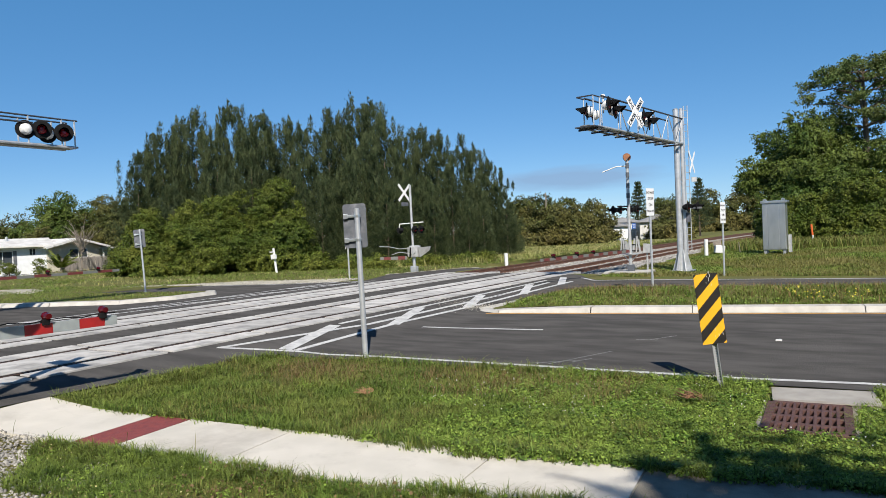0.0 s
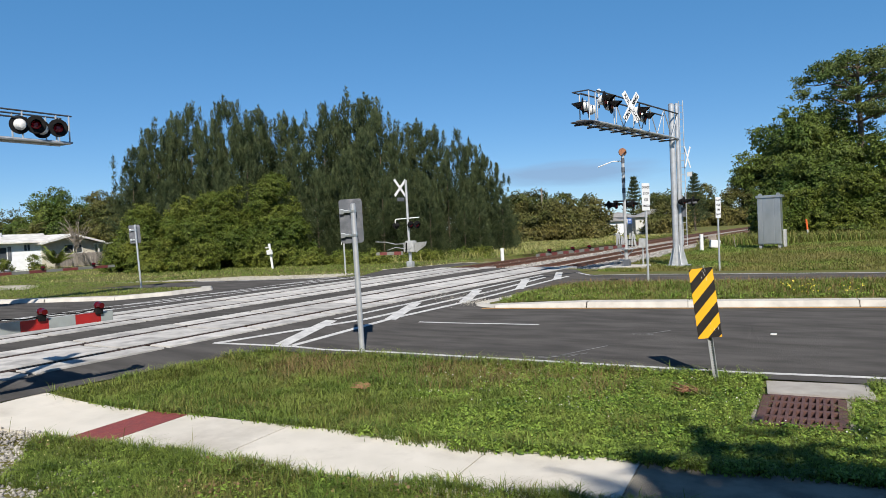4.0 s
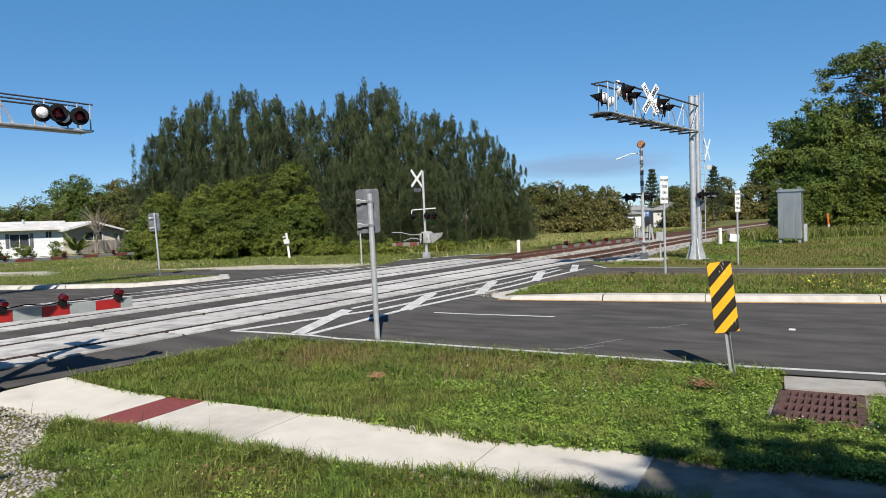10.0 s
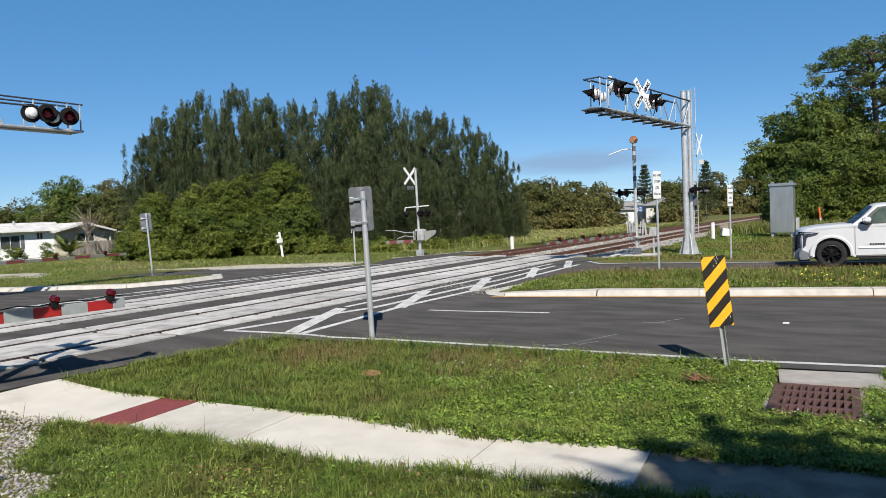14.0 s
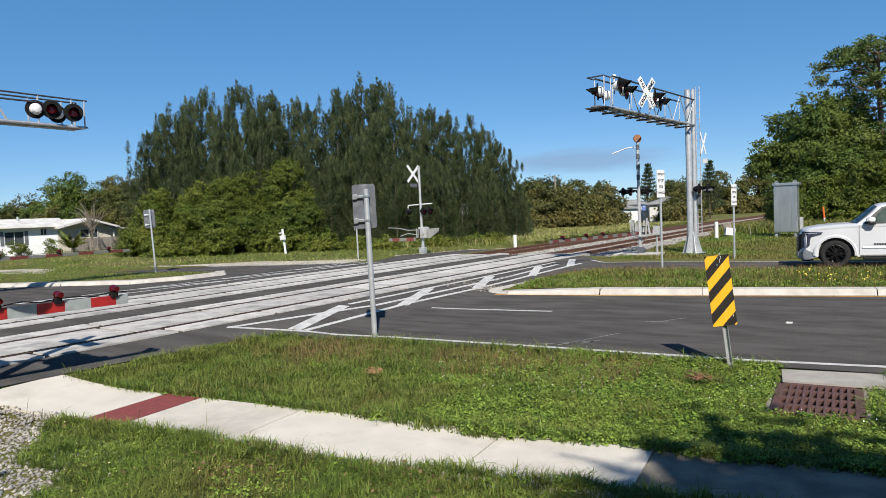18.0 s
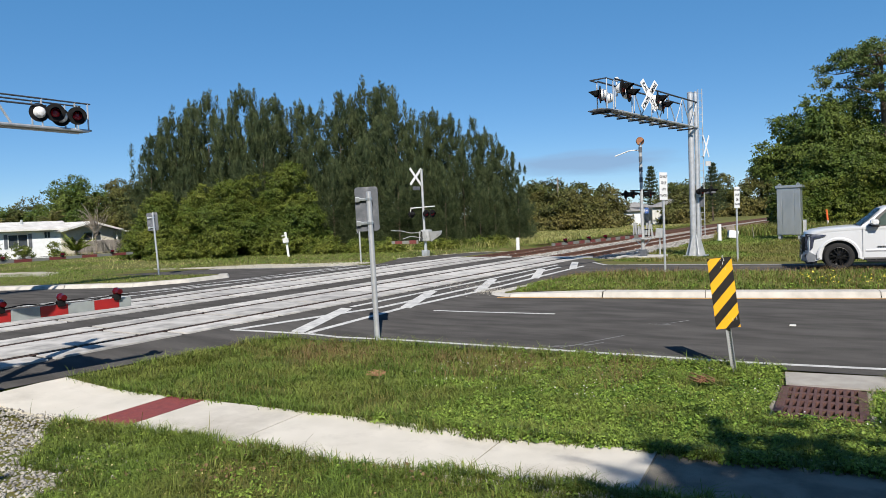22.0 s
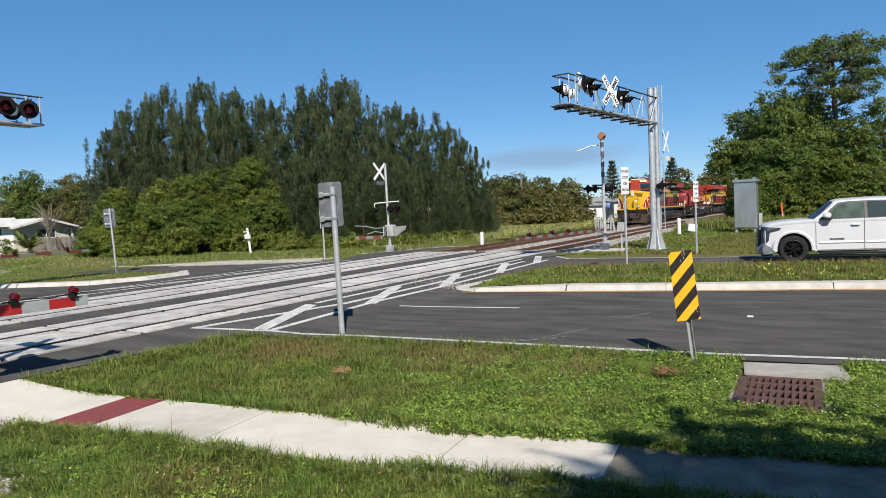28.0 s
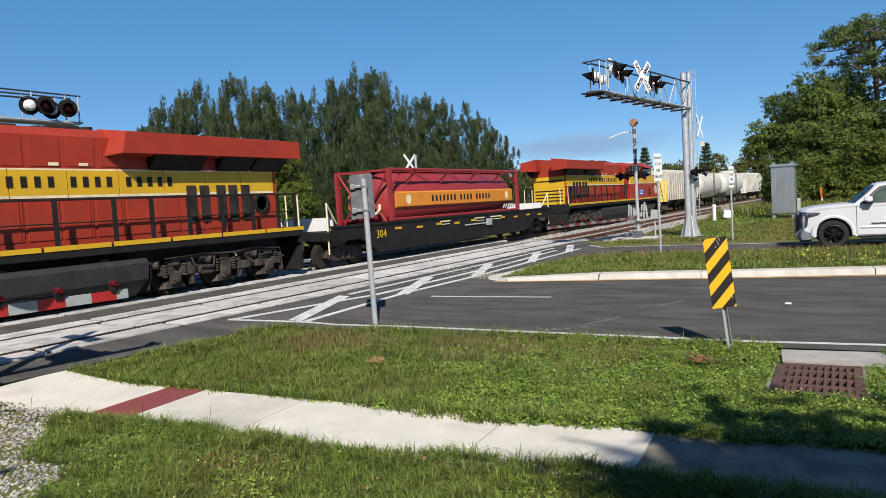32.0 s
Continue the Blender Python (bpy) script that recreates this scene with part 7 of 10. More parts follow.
    part("track_plate", bm, SIGN_BACK, c)
    bm = BM()
    tube(bm, [(-0.80, -0.1, 2.64), (0.62, 0.1, 2.72)], 0.03)
    tube(bm, [(-0.80, -0.1, 2.64), (-0.84, -0.1, 2.42)], 0.03)
    part("lamp_crossarm", bm, WHITE, c)
    for px_, f in ((-0.80, (-1, 0.3)), (0.15, (1, -0.35)), (0.55, (1, -0.35))):
        crossing_lamp(c, (px_, -0.05, 2.32), f, 0.21)
    bm = BM()
    box(bm, (0.10, 0, 1.15), (0.50, 0.42, 0.62), bev=0.08)
    rod(bm, (0.10, -0.26, 1.2), (0.10, 0.26, 1.2), 0.2, seg=14)
    part("drive_case", bm, mat("pale_grey_casting", (0.46, 0.47, 0.47), 0.55, 0, (0.36, 0.37, 0.37), 6, 0.5), c)
    for k in range(3):
        bm = BM()
        box(bm, (-0.16 + k * 0.15, -0.28, 1.12), (0.055, 0.05, 0.5), bev=0.01)
        part("case_rib", bm, BLACK if k == 1 else STEEL_W, c)
    bm = BM()
    hull(bm, [(0.4, -0.15, 1.35), (0.4, 0.15, 1.35), (1.05, -0.1, 1.4), (1.05, 0.1, 1.4), (1.05, 0, 1.2), (0.4, 0, 0.8)])
    part("counterweight_arm", bm, STEEL_W, c)
    bm = BM()
    tube(bm, [(-0.1, 0, 1.3), (-0.9, -0.05, 1.28), (-1.5, -0.1, 1.4), (-2.2, -0.1, 1.42)], 0.02)
    tube(bm, [(-0.1, 0, 1.0), (-0.9, -0.05, 1.1), (-1.4, -0.1, 0.95)], 0.02)
    part("cable", bm, STEEL_W, c)
    bm = BM()
    box(bm, (0.03, 0, 0.17), (0.34, 0.30, 0.34), bev=0.03)
    rod(bm, (0.03, 0, 0.3), (0.02, 0, 0.9), 0.085, seg=10)
    part("pedestal", bm, GALV, c)
    gate_arm("road_gate", "far red and white gate arm seen end on", (-22.7, 30.95), (-21.3, 31.5), 0.98, 0.4, 0.08, True)
    # mast of the pedestrian gate beside the sidewalk
    p = thing("pedestrian_gate_mast", pose(-9.15, 3.1, G(-9.15, 3.1)), "galvanised signal mast of the pedestrian gate", "crossing signal", "crossbuck signals")
    bm = BM()
    rod(bm, (0, 0, 0), (0, 0, 4.6), 0.08, seg=12)
    part("mast", bm, GALV, p)
    bm = BM()
    box(bm, (-0.35, 0.1, 1.06), (0.9, 0.5, 0.7), bev=0.05)
    part("drive_case", bm, WHITE, p)
    crossbuck(p, (0.1, 0, 4.1), (0.8, -0.6), 1.25, text=False)
    for s in (-1, 1):
        crossing_lamp(p, (s * 0.35 + 0.08, s * 0.46, 2.7), (0.8, -0.6), 0.3)
        crossing_lamp(p, (s * 0.35 - 0.12, s * 0.46, 2.7), (-0.8, 0.6), 0.3)
    bm = BM()
    rod(bm, (-0.4, -0.52, 2.8), (0.4, 0.52, 2.8), 0.04, seg=8)
    part("lamp_crossarm", bm, BLACK, p)


def sign_back(x, y, top, w, h, yaw, lean, pole=0.045, rot=0, label="", over=0.0, group="traffic signs"):
    """Traffic sign seen from behind on a round post."""
    s = thing("traffic_sign", pose(x, y, G(x, y), 0, lean, 0) @ pose(0, 0, 0, rz=yaw), label, "traffic sign", group)
    bm = BM()
    rod(bm, (0, 0, -0.1), (0, 0, top - over), pole, seg=12)
    rod(bm, (0, 0, top - over), (0, 0, top - over + 0.01), pole, pole * 0.6, 12)
    part("post", bm, GALV, s, "", True)
    bm = BM()
    rim = []
    for cx, cz, a0 in ((1, 1, 0), (-1, 1, 90), (-1, -1, 180), (1, -1, 270)):
        for k in range(5):
            a = radians(a0 + k * 22.5)
            rim.append((-0.06 + cx * (w / 2 - 0.05) + 0.05 * math.cos(a), top - h / 2 + cz * (h / 2 - 0.05) + 0.05 * math.sin(a)))
    prism(bm, rim, "y", 0.057 + pole, 0.063 + pole)
    part("plate", bm, SIGN_BACK, s, "grey back of the sign plate")
    for z in (top - h * 0.28, top - h * 0.82):
        bm = BM()
        box(bm, (-0.1, 0.03 + pole, z), (0.3, 0.05, 0.05), bev=0.008)
        box(bm, (-0.22, 0.03 + pole, z), (0.08, 0.06, 0.09), bev=0.01)
        rod(bm, (0, 0, z - 0.02), (0, 0, z + 0.02), pole + 0.012, seg=12)
        part("clamp", bm, ALU, s)
    return s


def stop_sign_panel(x, y, lean=0.0, top=2.95, w=0.46, h=0.92):
    """White panel: do not stop on tracks."""
    s = thing("track_sign", pose(x, y, G(x, y), 0, lean, 0), "white sign panel with black words on a steel post", "traffic sign", "do not stop signs")
    bm = BM()
    rod(bm, (0.03, 0, -0.1), (0, 0, top - 0.1), 0.035, seg=10)
    part("post", bm, GALV, s)
    m = turn_to(1, -0.32)
    bm = BM()
    box(bm, (0, 0, 0), (w, 0.012, h), bev=0.004)
    pl = part("plate", bm, SIGN_W, s)
    pl.matrix_basis = Matrix.Translation((0.03, -0.05, top - h / 2)) @ m
    for k, t in enumerate(("DO NOT", "STOP", "ON", "TRACKS")):
        o = word("lettering", t, w * (0.25 if len(t) > 5 else 0.30), Matrix(), BLACK, s)
        o.matrix_basis = pl.matrix_basis @ pose(0, -0.008, h * (0.34 - 0.225 * k)) @ FRONT


def small_furniture():
    sign_back(-7.70, 9.93, 2.80, 0.42, 0.80, 30, -1.2, 0.05, label="grey back of a road sign on a galvanised post", over=0.10)
    sign_back(-26.99, 19.35, 2.88, 0.46, 0.80, 44, -4.0, 0.04, label="back of a small grey road sign on a leaning post", over=0.0)
    # edge-on panel on a thin post beyond the rails
    x, y = -22.17, 27.55
    s = thing("track_sign", pose(x, y, G(x, y)), "white sign panel seen nearly edge on, on a thin post", "traffic sign", "do not stop signs")
    bm = BM()
    rod(bm, (0, 0, -0.1), (-0.04, 0, 2.4), 0.04, seg=8)
    part("post", bm, STEEL_W, s)
    bm = BM()
    box(bm, (-0.12, -0.05, 1.95), (0.5, 0.012, 0.95), turn_to(1, 0.72))
    part("plate", bm, SIGN_W, s)
    stop_sign_panel(-5.58, 21.66, 0.5, 3.28, 0.42, 0.84)
    stop_sign_panel(-4.57, 28.39, 0.6, 2.84, 0.40, 0.80)
    # hazard marker on a channel post
    m = thing("hazard_marker", pose(-1.63, 9.69, 0, 0, -6.0, 0), "yellow and black striped hazard marker on a leaning steel post", "road marker")
    bm = BM()
    prism(bm, [(-0.035, -0.02), (-0.03, -0.02), (-0.012, 0.015), (0.012, 0.015), (0.03, -0.02), (0.035, -0.02), (0.016, 0.02), (-0.016, 0.02)], "z", -0.1, 1.35)
    part("post", bm, GALV, m)
    bm = BM()
    for k in range(16):
        box(bm, (0, -0.006 + 0.018, 0.1 + k * 0.034), (0.012, 0.01, 0.012))
    part("post_holes", bm, BLACK, m, kind="stuff")
    pl = new("plate")
    pl.parent = m
    pl.matrix_basis = Matrix.Translation((0.005, -0.03, 1.045)) @ turn_to(0.42, -1)
    W_, H_ = 0.305, 0.93

    def clip_poly(pts):
        for ax, lim, sg in ((0, -W_ / 2, 1), (0, W_ / 2, -1), (1, -H_ / 2, 1), (1, H_ / 2, -1)):
            out = []
            for a, b in zip(pts, pts[1:] + pts[:1]):
                ia, ib = sg * (a[ax] - lim) >= 0, sg * (b[ax] - lim) >= 0
                if ia:
                    out.append(a)
                if ia != ib:
                    t = (lim - a[ax]) / (b[ax] - a[ax])
                    out.append((a[0] + (b[0] - a[0]) * t, a[1] + (b[1] - a[1]) * t))
            pts = out
            if not pts:
                return pts
        return pts
    sw = 0.145
    for k in range(-5, 7):
        c = k * sw
        poly = clip_poly([(-0.4, c - 0.4), (0.4, c + 0.4), (0.4, c + 0.4 + sw), (-0.4, c - 0.4 + sw)])
        if len(poly) < 3:
            continue
        bm = BM()
        prism(bm, poly, "y", -0.003, 0.003)
        part("yellow_stripe" if k % 2 else "black_stripe", bm, YELLOW if k % 2 else MARK_BLACK, pl)
    rw = random.Random(31)
    for x0, z0, spread, k in ((0.03, 0.38, 0.06, 9), (0.04, -0.32, 0.05, 5)):
        for _ in range(k):
            bm = BM()
            ln = rw.uniform(0.012, 0.05)
            box(bm, (x0 + rw.gauss(0, spread * 0.5), -0.004, z0 + rw.gauss(0, spread)), (rw.uniform(0.002, 0.004), 0.003, ln), pose(0, 0, 0, 0, rw.uniform(-14, 14), 0))
            part("scratch", bm, WHITE, pl)
    # cabinet
    cb = thing("signal_cabinet", pose(-3.82, 39.3, G(-3.7, 39.3), rz=-3), "tall silver aluminium equipment cabinet on short legs", "equipment cabinet")
    bm = BM()
    box(bm, (0, 0.35, 1.46), (1.08, 0.75, 2.40), bev=0.015)
    part("case", bm, ALU, cb)
    bm = BM()
    box(bm, (0.02, 0.35, 2.71), (1.24, 0.9, 0.13), bev=0.02)
    part("roof_cap", bm, ALU, cb)
    for x0, x1 in ((-0.52, -0.32), (-0.28, 0.24), (0.28, 0.52)):
        bm = BM()
        box(bm, ((x0 + x1) / 2, -0.035, 1.46), (x1 - x0, 0.02, 2.32), bev=0.006)
        part("sheet_panel", bm, ALU, cb)
    for x in (-0.4, 0.45):
        bm = BM()
        lathe(bm, [(0.09, -0.03), (0.09, 0.03), (0.04, 0.03), (0.04, -0.03)], pose(x, 0.0, 2.80, 90), 14)
        part("lifting_eye", bm, ALU, cb)
    for x in (-0.45, 0.45):
        for y in (0.1, 0.6):
            bm = BM()
            box(bm, (x, y, 0.13), (0.12, 0.1, 0.3))
            part("leg", bm, GALV, cb)
    bm = BM()
    box(bm, (0.66, 0.5, 0.55), (0.14, 0.3, 0.9), bev=0.02)
    part("side_box", bm, STEEL_W, cb)
    # posts and stakes
    def stake(nm, lb, x, y, h, r, m1, m2=None, lean=0, cat="marker post"):
        s = thing(nm, pose(x, y, G(x, y), 0, lean), lb, cat, "marker posts")
        bm = BM()
        rod(bm, (0, 0, -0.1), (0, 0, h if not m2 else h * 0.5), r, seg=10)
        part("stake", bm, m1, s)
        if m2:
            bm = BM()
            rod(bm, (0, 0, h * 0.5), (0, 0, h), r * 1.1, seg=10)
            part("top_band", bm, m2, s)
        return s
    stake("white_post", "short square white marker post beside the rails", -18.6, 38.3, 0.66, 0.11, WHITE)
    stake("white_post", "short white marker post beside the rails", -7.2, 39.5, 0.92, 0.10, WHITE)
    x = stake("white_post", "leaning white post with a small box near its top", -32.18, 32.63, 1.6, 0.075, WHITE, lean=-7)
    bm = BM()
    box(bm, (0.05, -0.12, 1.05), (0.34, 0.2, 0.3), bev=0.02)
    part("meter_box", bm, WHITE, x)
    bm = BM()
    box(bm, (-0.08, -0.1, 1.38), (0.3, 0.08, 0.07))
    part("crosspiece", bm, WHITE, x)
    stake("utility_stake", "white utility stake with an orange top", -2.57, 49.46, 1.36, 0.055, WHITE, mat("orange_cap", (0.75, 0.13, 0.02), 0.5), -5)
    stake("survey_lath", "thin wooden survey lath in the grass", -5.66, 40.66, 0.65, 0.02, BARK_PALE, None, -6)
    b = thing("track_device", pose(-6.9, 40.6, G(-6.9, 40.6)), "white and brown trackside box on the verge", "trackside box")
    bm = BM()
    box(bm, (0.2, 0, 0.28), (0.5, 0.4, 0.42), pose(0, 0, 0, 0, 8, 20), 0.06)
    part("white_case", bm, WHITE, b)
    bm = BM()
    box(bm, (0.05, 0.3, 0.5), (0.4, 0.25, 0.5), pose(0, 0, 0, 0, -12, 0), 0.03)
    part("wooden_back", bm, BARK_PALE, b)
    t = thing("concrete_pad", pose(-9.4, 30.9, G(-9.4, 30.9)), "low concrete pad under the gate drive", "pad")
    bm = BM()
    box(bm, (0.6, -0.4, 0.03), (1.9, 1.4, 0.12), bev=0.03)
    part("pad", bm, CONCRETE, t)


def drain():
    d = thing("storm_drain", pose(-0.545, 8.47, -0.06, rz=2), "rusty brown cast-iron drain grate in a concrete frame", "drain grate")
    W_, H_ = 0.87, 1.30
    # Black plate close under the bars paints the darkness of a deep pit.
    bm = BM()
    box(bm, (0, 0, 0.012), (W_ - 0.02, H_ - 0.02, 0.012))
    part("pit_floor", bm, DARK, d)
    for sx, sy, lx, ly in ((-1, 0, 0.07, H_), (1, 0, 0.07, H_), (0, -1, W_, 0.07), (0, 1, W_, 0.07)):
        bm = BM()
        box(bm, (sx * (W_ / 2 - 0.035), sy * (H_ / 2 - 0.035), 0.045), (lx, ly, 0.07), bev=0.01)
        part("frame_bar", bm, DRAIN_IRON, d)
    for k in range(1, 4):
        bm = BM()
        box(bm, (0, -H_ / 2 + H_ * k / 4, 0.045), (W_ - 0.1, 0.09, 0.06), bev=0.008)
        part("cross_bar", bm, DRAIN_IRON, d)
    for k in range(1, 12):
        bm = BM()
        box(bm, (-W_ / 2 + W_ * k / 12, 0, 0.05), (0.032, H_ - 0.1, 0.06), bev=0.006)
        part("long_bar", bm, DRAIN_IRON, d)
    for sx in (-1, 1):
        bm = BM()
        box(bm, (sx * (W_ / 2 + 0.03), 0, 0.01), (0.06, H_ + 0.1, 0.08), bev=0.02)
        part("concrete_side", bm, mat("stained_concrete", (0.30, 0.26, 0.22), 0.9, 0, (0.36, 0.33, 0.29), 5, 0.5, 0.3, 40), d)
    a = thing("drain_apron", pose(-0.42, 9.46, -0.02, rz=7), "pale concrete apron between the drain and the road", "concrete apron", kind="structure")
    bm = BM()
    box(bm, (0, 0.10, 0.0), (1.15, 0.78, 0.06), bev=0.01)
    part("apron", bm, mat("weathered_apron", (0.40, 0.38, 0.34), 0.9, 0, (0.32, 0.30, 0.27), 4, 0.5, 0.3, 50), a)
    bm = BM()
    box(bm, (0, -0.25, 0.028), (1.1, 0.10, 0.016), bev=0.005)
    part("apron_kerb", bm, mat("stained_concrete", (0.36, 0.28, 0.22), 0.9, 0, (0.42, 0.37, 0.31), 5, 0.5, 0.3, 40), a)


gantry()
left_gantry()
gates()
small_furniture()
drain()


# ---- pickup ----
CAR_WHITE = mat("car_white_paint", (0.61, 0.63, 0.66), 0.22, 0, (0.57, 0.58, 0.595), 1, 0.4, spec=0.6)
TYRE = mat("tyre_rubber", (0.012, 0.012, 0.013), 0.9, 0, (0.018, 0.017, 0.017), 20, 0.5)
CAR_BLACK = mat("car_black_trim", (0.009, 0.009, 0.010), 0.5)
CAR_GREY = mat("bumper_grey", (0.30, 0.32, 0.35), 0.35, 0.3)
CAR_GLASS = mat("tinted_car_glass", (0.035, 0.048, 0.045), 0.04, 0, (0.05, 0.065, 0.06), 1, 0.4, spec=0.8)
CAR_PANE = mat("side_window_glass", (0.045, 0.062, 0.05), 0.03, 0, (0.10, 0.13, 0.10), 2.2, 0.5, spec=0.6)
RIM_GLOSS = mat("gloss_black_alloy", (0.012, 0.012, 0.013), 0.18, 0.3)
LAMP_CLEAR = mat("lamp_clear_bar", (0.45, 0.47, 0.52), 0.15)
HEADLAMP = mat("headlamp_lens", (0.03, 0.034, 0.055), 0.1, 0.2, (0.09, 0.095, 0.14), 12, 0.5)


def loft(bm, rings, close=True):
    """Skin over a list of equal rings of points."""
    vs = [[bm.verts.new(p) for p in r] for r in rings]
    n = len(vs[0])
    for a, b in zip(vs, vs[1:]):
        for k in range(n if close else n - 1):
            bm.faces.new((a[k], a[(k + 1) % n], b[(k + 1) % n], b[k]))
    if close:
        bm.faces.new(vs[0])
        bm.faces.new(list(reversed(vs[-1])))


def pickup():
    """Crew-cab pickup, nose at x = 0 looking along -x, tail at x = 5.93; -y is the side nearest the camera."""
    c = thing("pickup_truck", Matrix(), "white crew-cab pickup truck waiting at the crossing", "pickup truck")
    P = lambda n, bm, m, lb="", sm=True: part(n, bm, m, c, lb, sm)
    wheel_x, R, ZW = (0.95, 4.65), 0.42, 0.42

    def arch(cx, r, z0, n=14):
        a0 = math.asin((z0 - ZW) / r)
        return [(cx - r * math.cos(a), ZW + r * math.sin(a)) for a in [a0 + (math.pi - 2 * a0) * k / n for k in range(n + 1)]]
    # side outline with both wheel arches, swept across the width with rounded shoulders and a crowned bonnet
    nose = [(0.16, 0.30), (0.05, 0.42), (0.0, 0.60), (0.0, 0.88), (0.03, 1.04), (0.09, 1.14), (0.22, 1.195), (0.55, 1.245), (0.95, 1.275), (1.35, 1.295), (1.62, 1.30)]
    tail = [(2.4, 1.30), (3.2, 1.305), (4.10, 1.315), (4.20, 1.40), (5.80, 1.42), (5.90, 1.38), (5.93, 1.0), (5.90, 0.62), (5.70, 0.50), (5.35, 0.46)]
    body = nose + tail + list(reversed(arch(wheel_x[1], 0.52, 0.40))) + [(4.0, 0.33), (2.9, 0.31), (1.62, 0.33)] + list(reversed(arch(wheel_x[0], 0.52, 0.36)))
    rows = []
    for y, tuck in ((-0.985, 0.085), (-1.0, 0.045), (-0.995, 0.0), (-0.95, -0.012), (-0.80, -0.016), (-0.4, -0.02), (0.4, -0.02), (0.80, -0.016), (0.95, -0.012), (0.995, 0.0), (1.0, 0.045), (0.985, 0.085)):
        ring = []
        for x, z in body:
            bulge = 0.03 * (1 - (y / 1.0) ** 2) * sstep(1.0, 1.2, z) * sstep(1.9, 1.5, x) + 0.02 * sstep(0.55, 0.75, abs(y)) * sstep(0.99, 0.8, abs(y)) * sstep(1.1, 1.2, z) * sstep(1.9, 1.5, x)
            bow = 0.16 * (abs(y) / 1.0) ** 3 * sstep(0.8, 0.0, x)
            top = sstep(1.0, 1.2, z)
            end = sstep(0.4, 0.05, x) + sstep(5.5, 5.9, x)
            ring.append((x + bow + tuck * end * (1 if x < 3 else -1), y * (1 - 0.05 * sstep(0.9, 0.0, x)), z + bulge - tuck * top))
        rows.append(ring)
    bm = BM()
    loft(bm, rows)
    bm.normal_update()
    for e in bm.edges:
        if len(e.link_faces) == 2 and (e.calc_face_angle(0) > 0.7 or max(len(f.verts) for f in e.link_faces) > 4):
            e.smooth = False
    bmesh.ops.triangulate(bm, faces=[f for f in bm.faces if len(f.verts) > 4])
    P("body", bm, CAR_WHITE, "white painted body")
    bm = BM()
    box(bm, (2.9, 0, 0.55), (5.2, 1.6, 0.45))
    P("chassis", bm, CAR_BLACK, "", False)
    # greenhouse: rings across, from the belt line to the crowned roof
    sec = [(-0.968, 1.20), (-0.962, 1.32), (-0.93, 1.42), (-0.82, 1.72), (-0.775, 1.83), (-0.70, 1.90), (-0.45, 1.945), (0, 1.965)]
    sec = sec + [(-y, z) for y, z in reversed(sec[:-1])]
    xs = [(1.52, 0.0), (1.74, 0.33), (1.96, 0.68), (2.08, 0.86), (2.20, 0.935), (2.45, 0.965), (2.9, 0.99), (3.3, 1.0), (3.7, 0.985), (3.98, 0.94), (4.10, 0.82), (4.18, 0.3), (4.20, 0.0)]
    bm = BM()
    rows = []
    for x, k in xs:
        ring = []
        for y, z in sec:
            zz = z if z <= 1.32 else 1.32 + (z - 1.32) * k
            w = 0.962 - 0.40 * max(0.0, zz - 1.32)
            ring.append((x, math.copysign(min(abs(y) if z > 1.85 else w, w), y) if abs(y) > 1e-6 else 0, zz))
        rows.append(ring)
    loft(bm, rows, close=False)
    P("cab_roof", bm, CAR_WHITE)

    def pane(nm, pts, m=CAR_GLASS, off=0.014, lb=""):
        for s in (-1, 1):
            bm = BM()
            a = [bm.verts.new((x, s * (y + off), z)) for x, y, z in pts]
            b = [bm.verts.new((x, s * (y - 0.03), z)) for x, y, z in pts]
            bm.faces.new(a)
            bm.faces.new(b)
            n = len(a)
            for i in range(n):
                bm.faces.new((a[i], a[(i + 1) % n], b[(i + 1) % n], b[i]))
            P(nm, bm, m, lb, False)
    sy = lambda z: 0.966 - 0.40 * max(0, z - 1.32)
    q = lambda x, z: (x, sy(z), z)
    pane("window_surround", [q(1.70, 1.32), q(4.06, 1.335), q(3.98, 1.55), q(3.86, 1.83), q(3.2, 1.855), q(2.5, 1.845), q(2.20, 1.81), q(1.98, 1.62)], CAR_BLACK, 0.010)
    pane("front_side_window", [q(1.88, 1.345), q(2.90, 1.35), q(2.90, 1.81), q(2.48, 1.805), q(2.24, 1.775), q(2.08, 1.62)], CAR_PANE, 0.018, "tinted side window with the cabin showing")
    pane("rear_side_window", [q(2.98, 1.35), q(3.94, 1.36), q(3.88, 1.55), q(3.80, 1.80), q(3.4, 1.82), q(2.98, 1.815)], CAR_GLASS, 0.018, "dark tinted side window")
    # windscreen follows the front of the greenhouse
    bm = BM()
    rows = []
    for x, k in ((1.50, 0.07), (1.72, 0.37), (1.94, 0.70), (2.055, 0.86)):
        z = 1.30 + 0.62 * k
        rows.append([(x + 0.05 * (t * t) - 0.03, t * (0.86 - 0.30 * max(0, z - 1.32)), z + 0.045 * (1 - t * t)) for t in (-1, -0.6, -0.2, 0.2, 0.6, 1)])
    loft(bm, rows, close=False)
    bmesh.ops.solidify(bm, geom=bm.faces, thickness=-0.02)
    P("windscreen", bm, CAR_GLASS)
    bm = BM()
    hull(bm, [(4.14, -0.7, 1.45), (4.14, 0.7, 1.45), (4.12, -0.68, 1.78), (4.12, 0.68, 1.78), (4.18, -0.7, 1.5), (4.18, 0.7, 1.5)])
    P("rear_window", bm, CAR_GLASS)
    bm = BM()
    rod(bm, (3.72, 0.0, 1.96), (3.80, 0.0, 2.03), 0.05, 0.02, 8)
    P("roof_aerial", bm, CAR_BLACK)
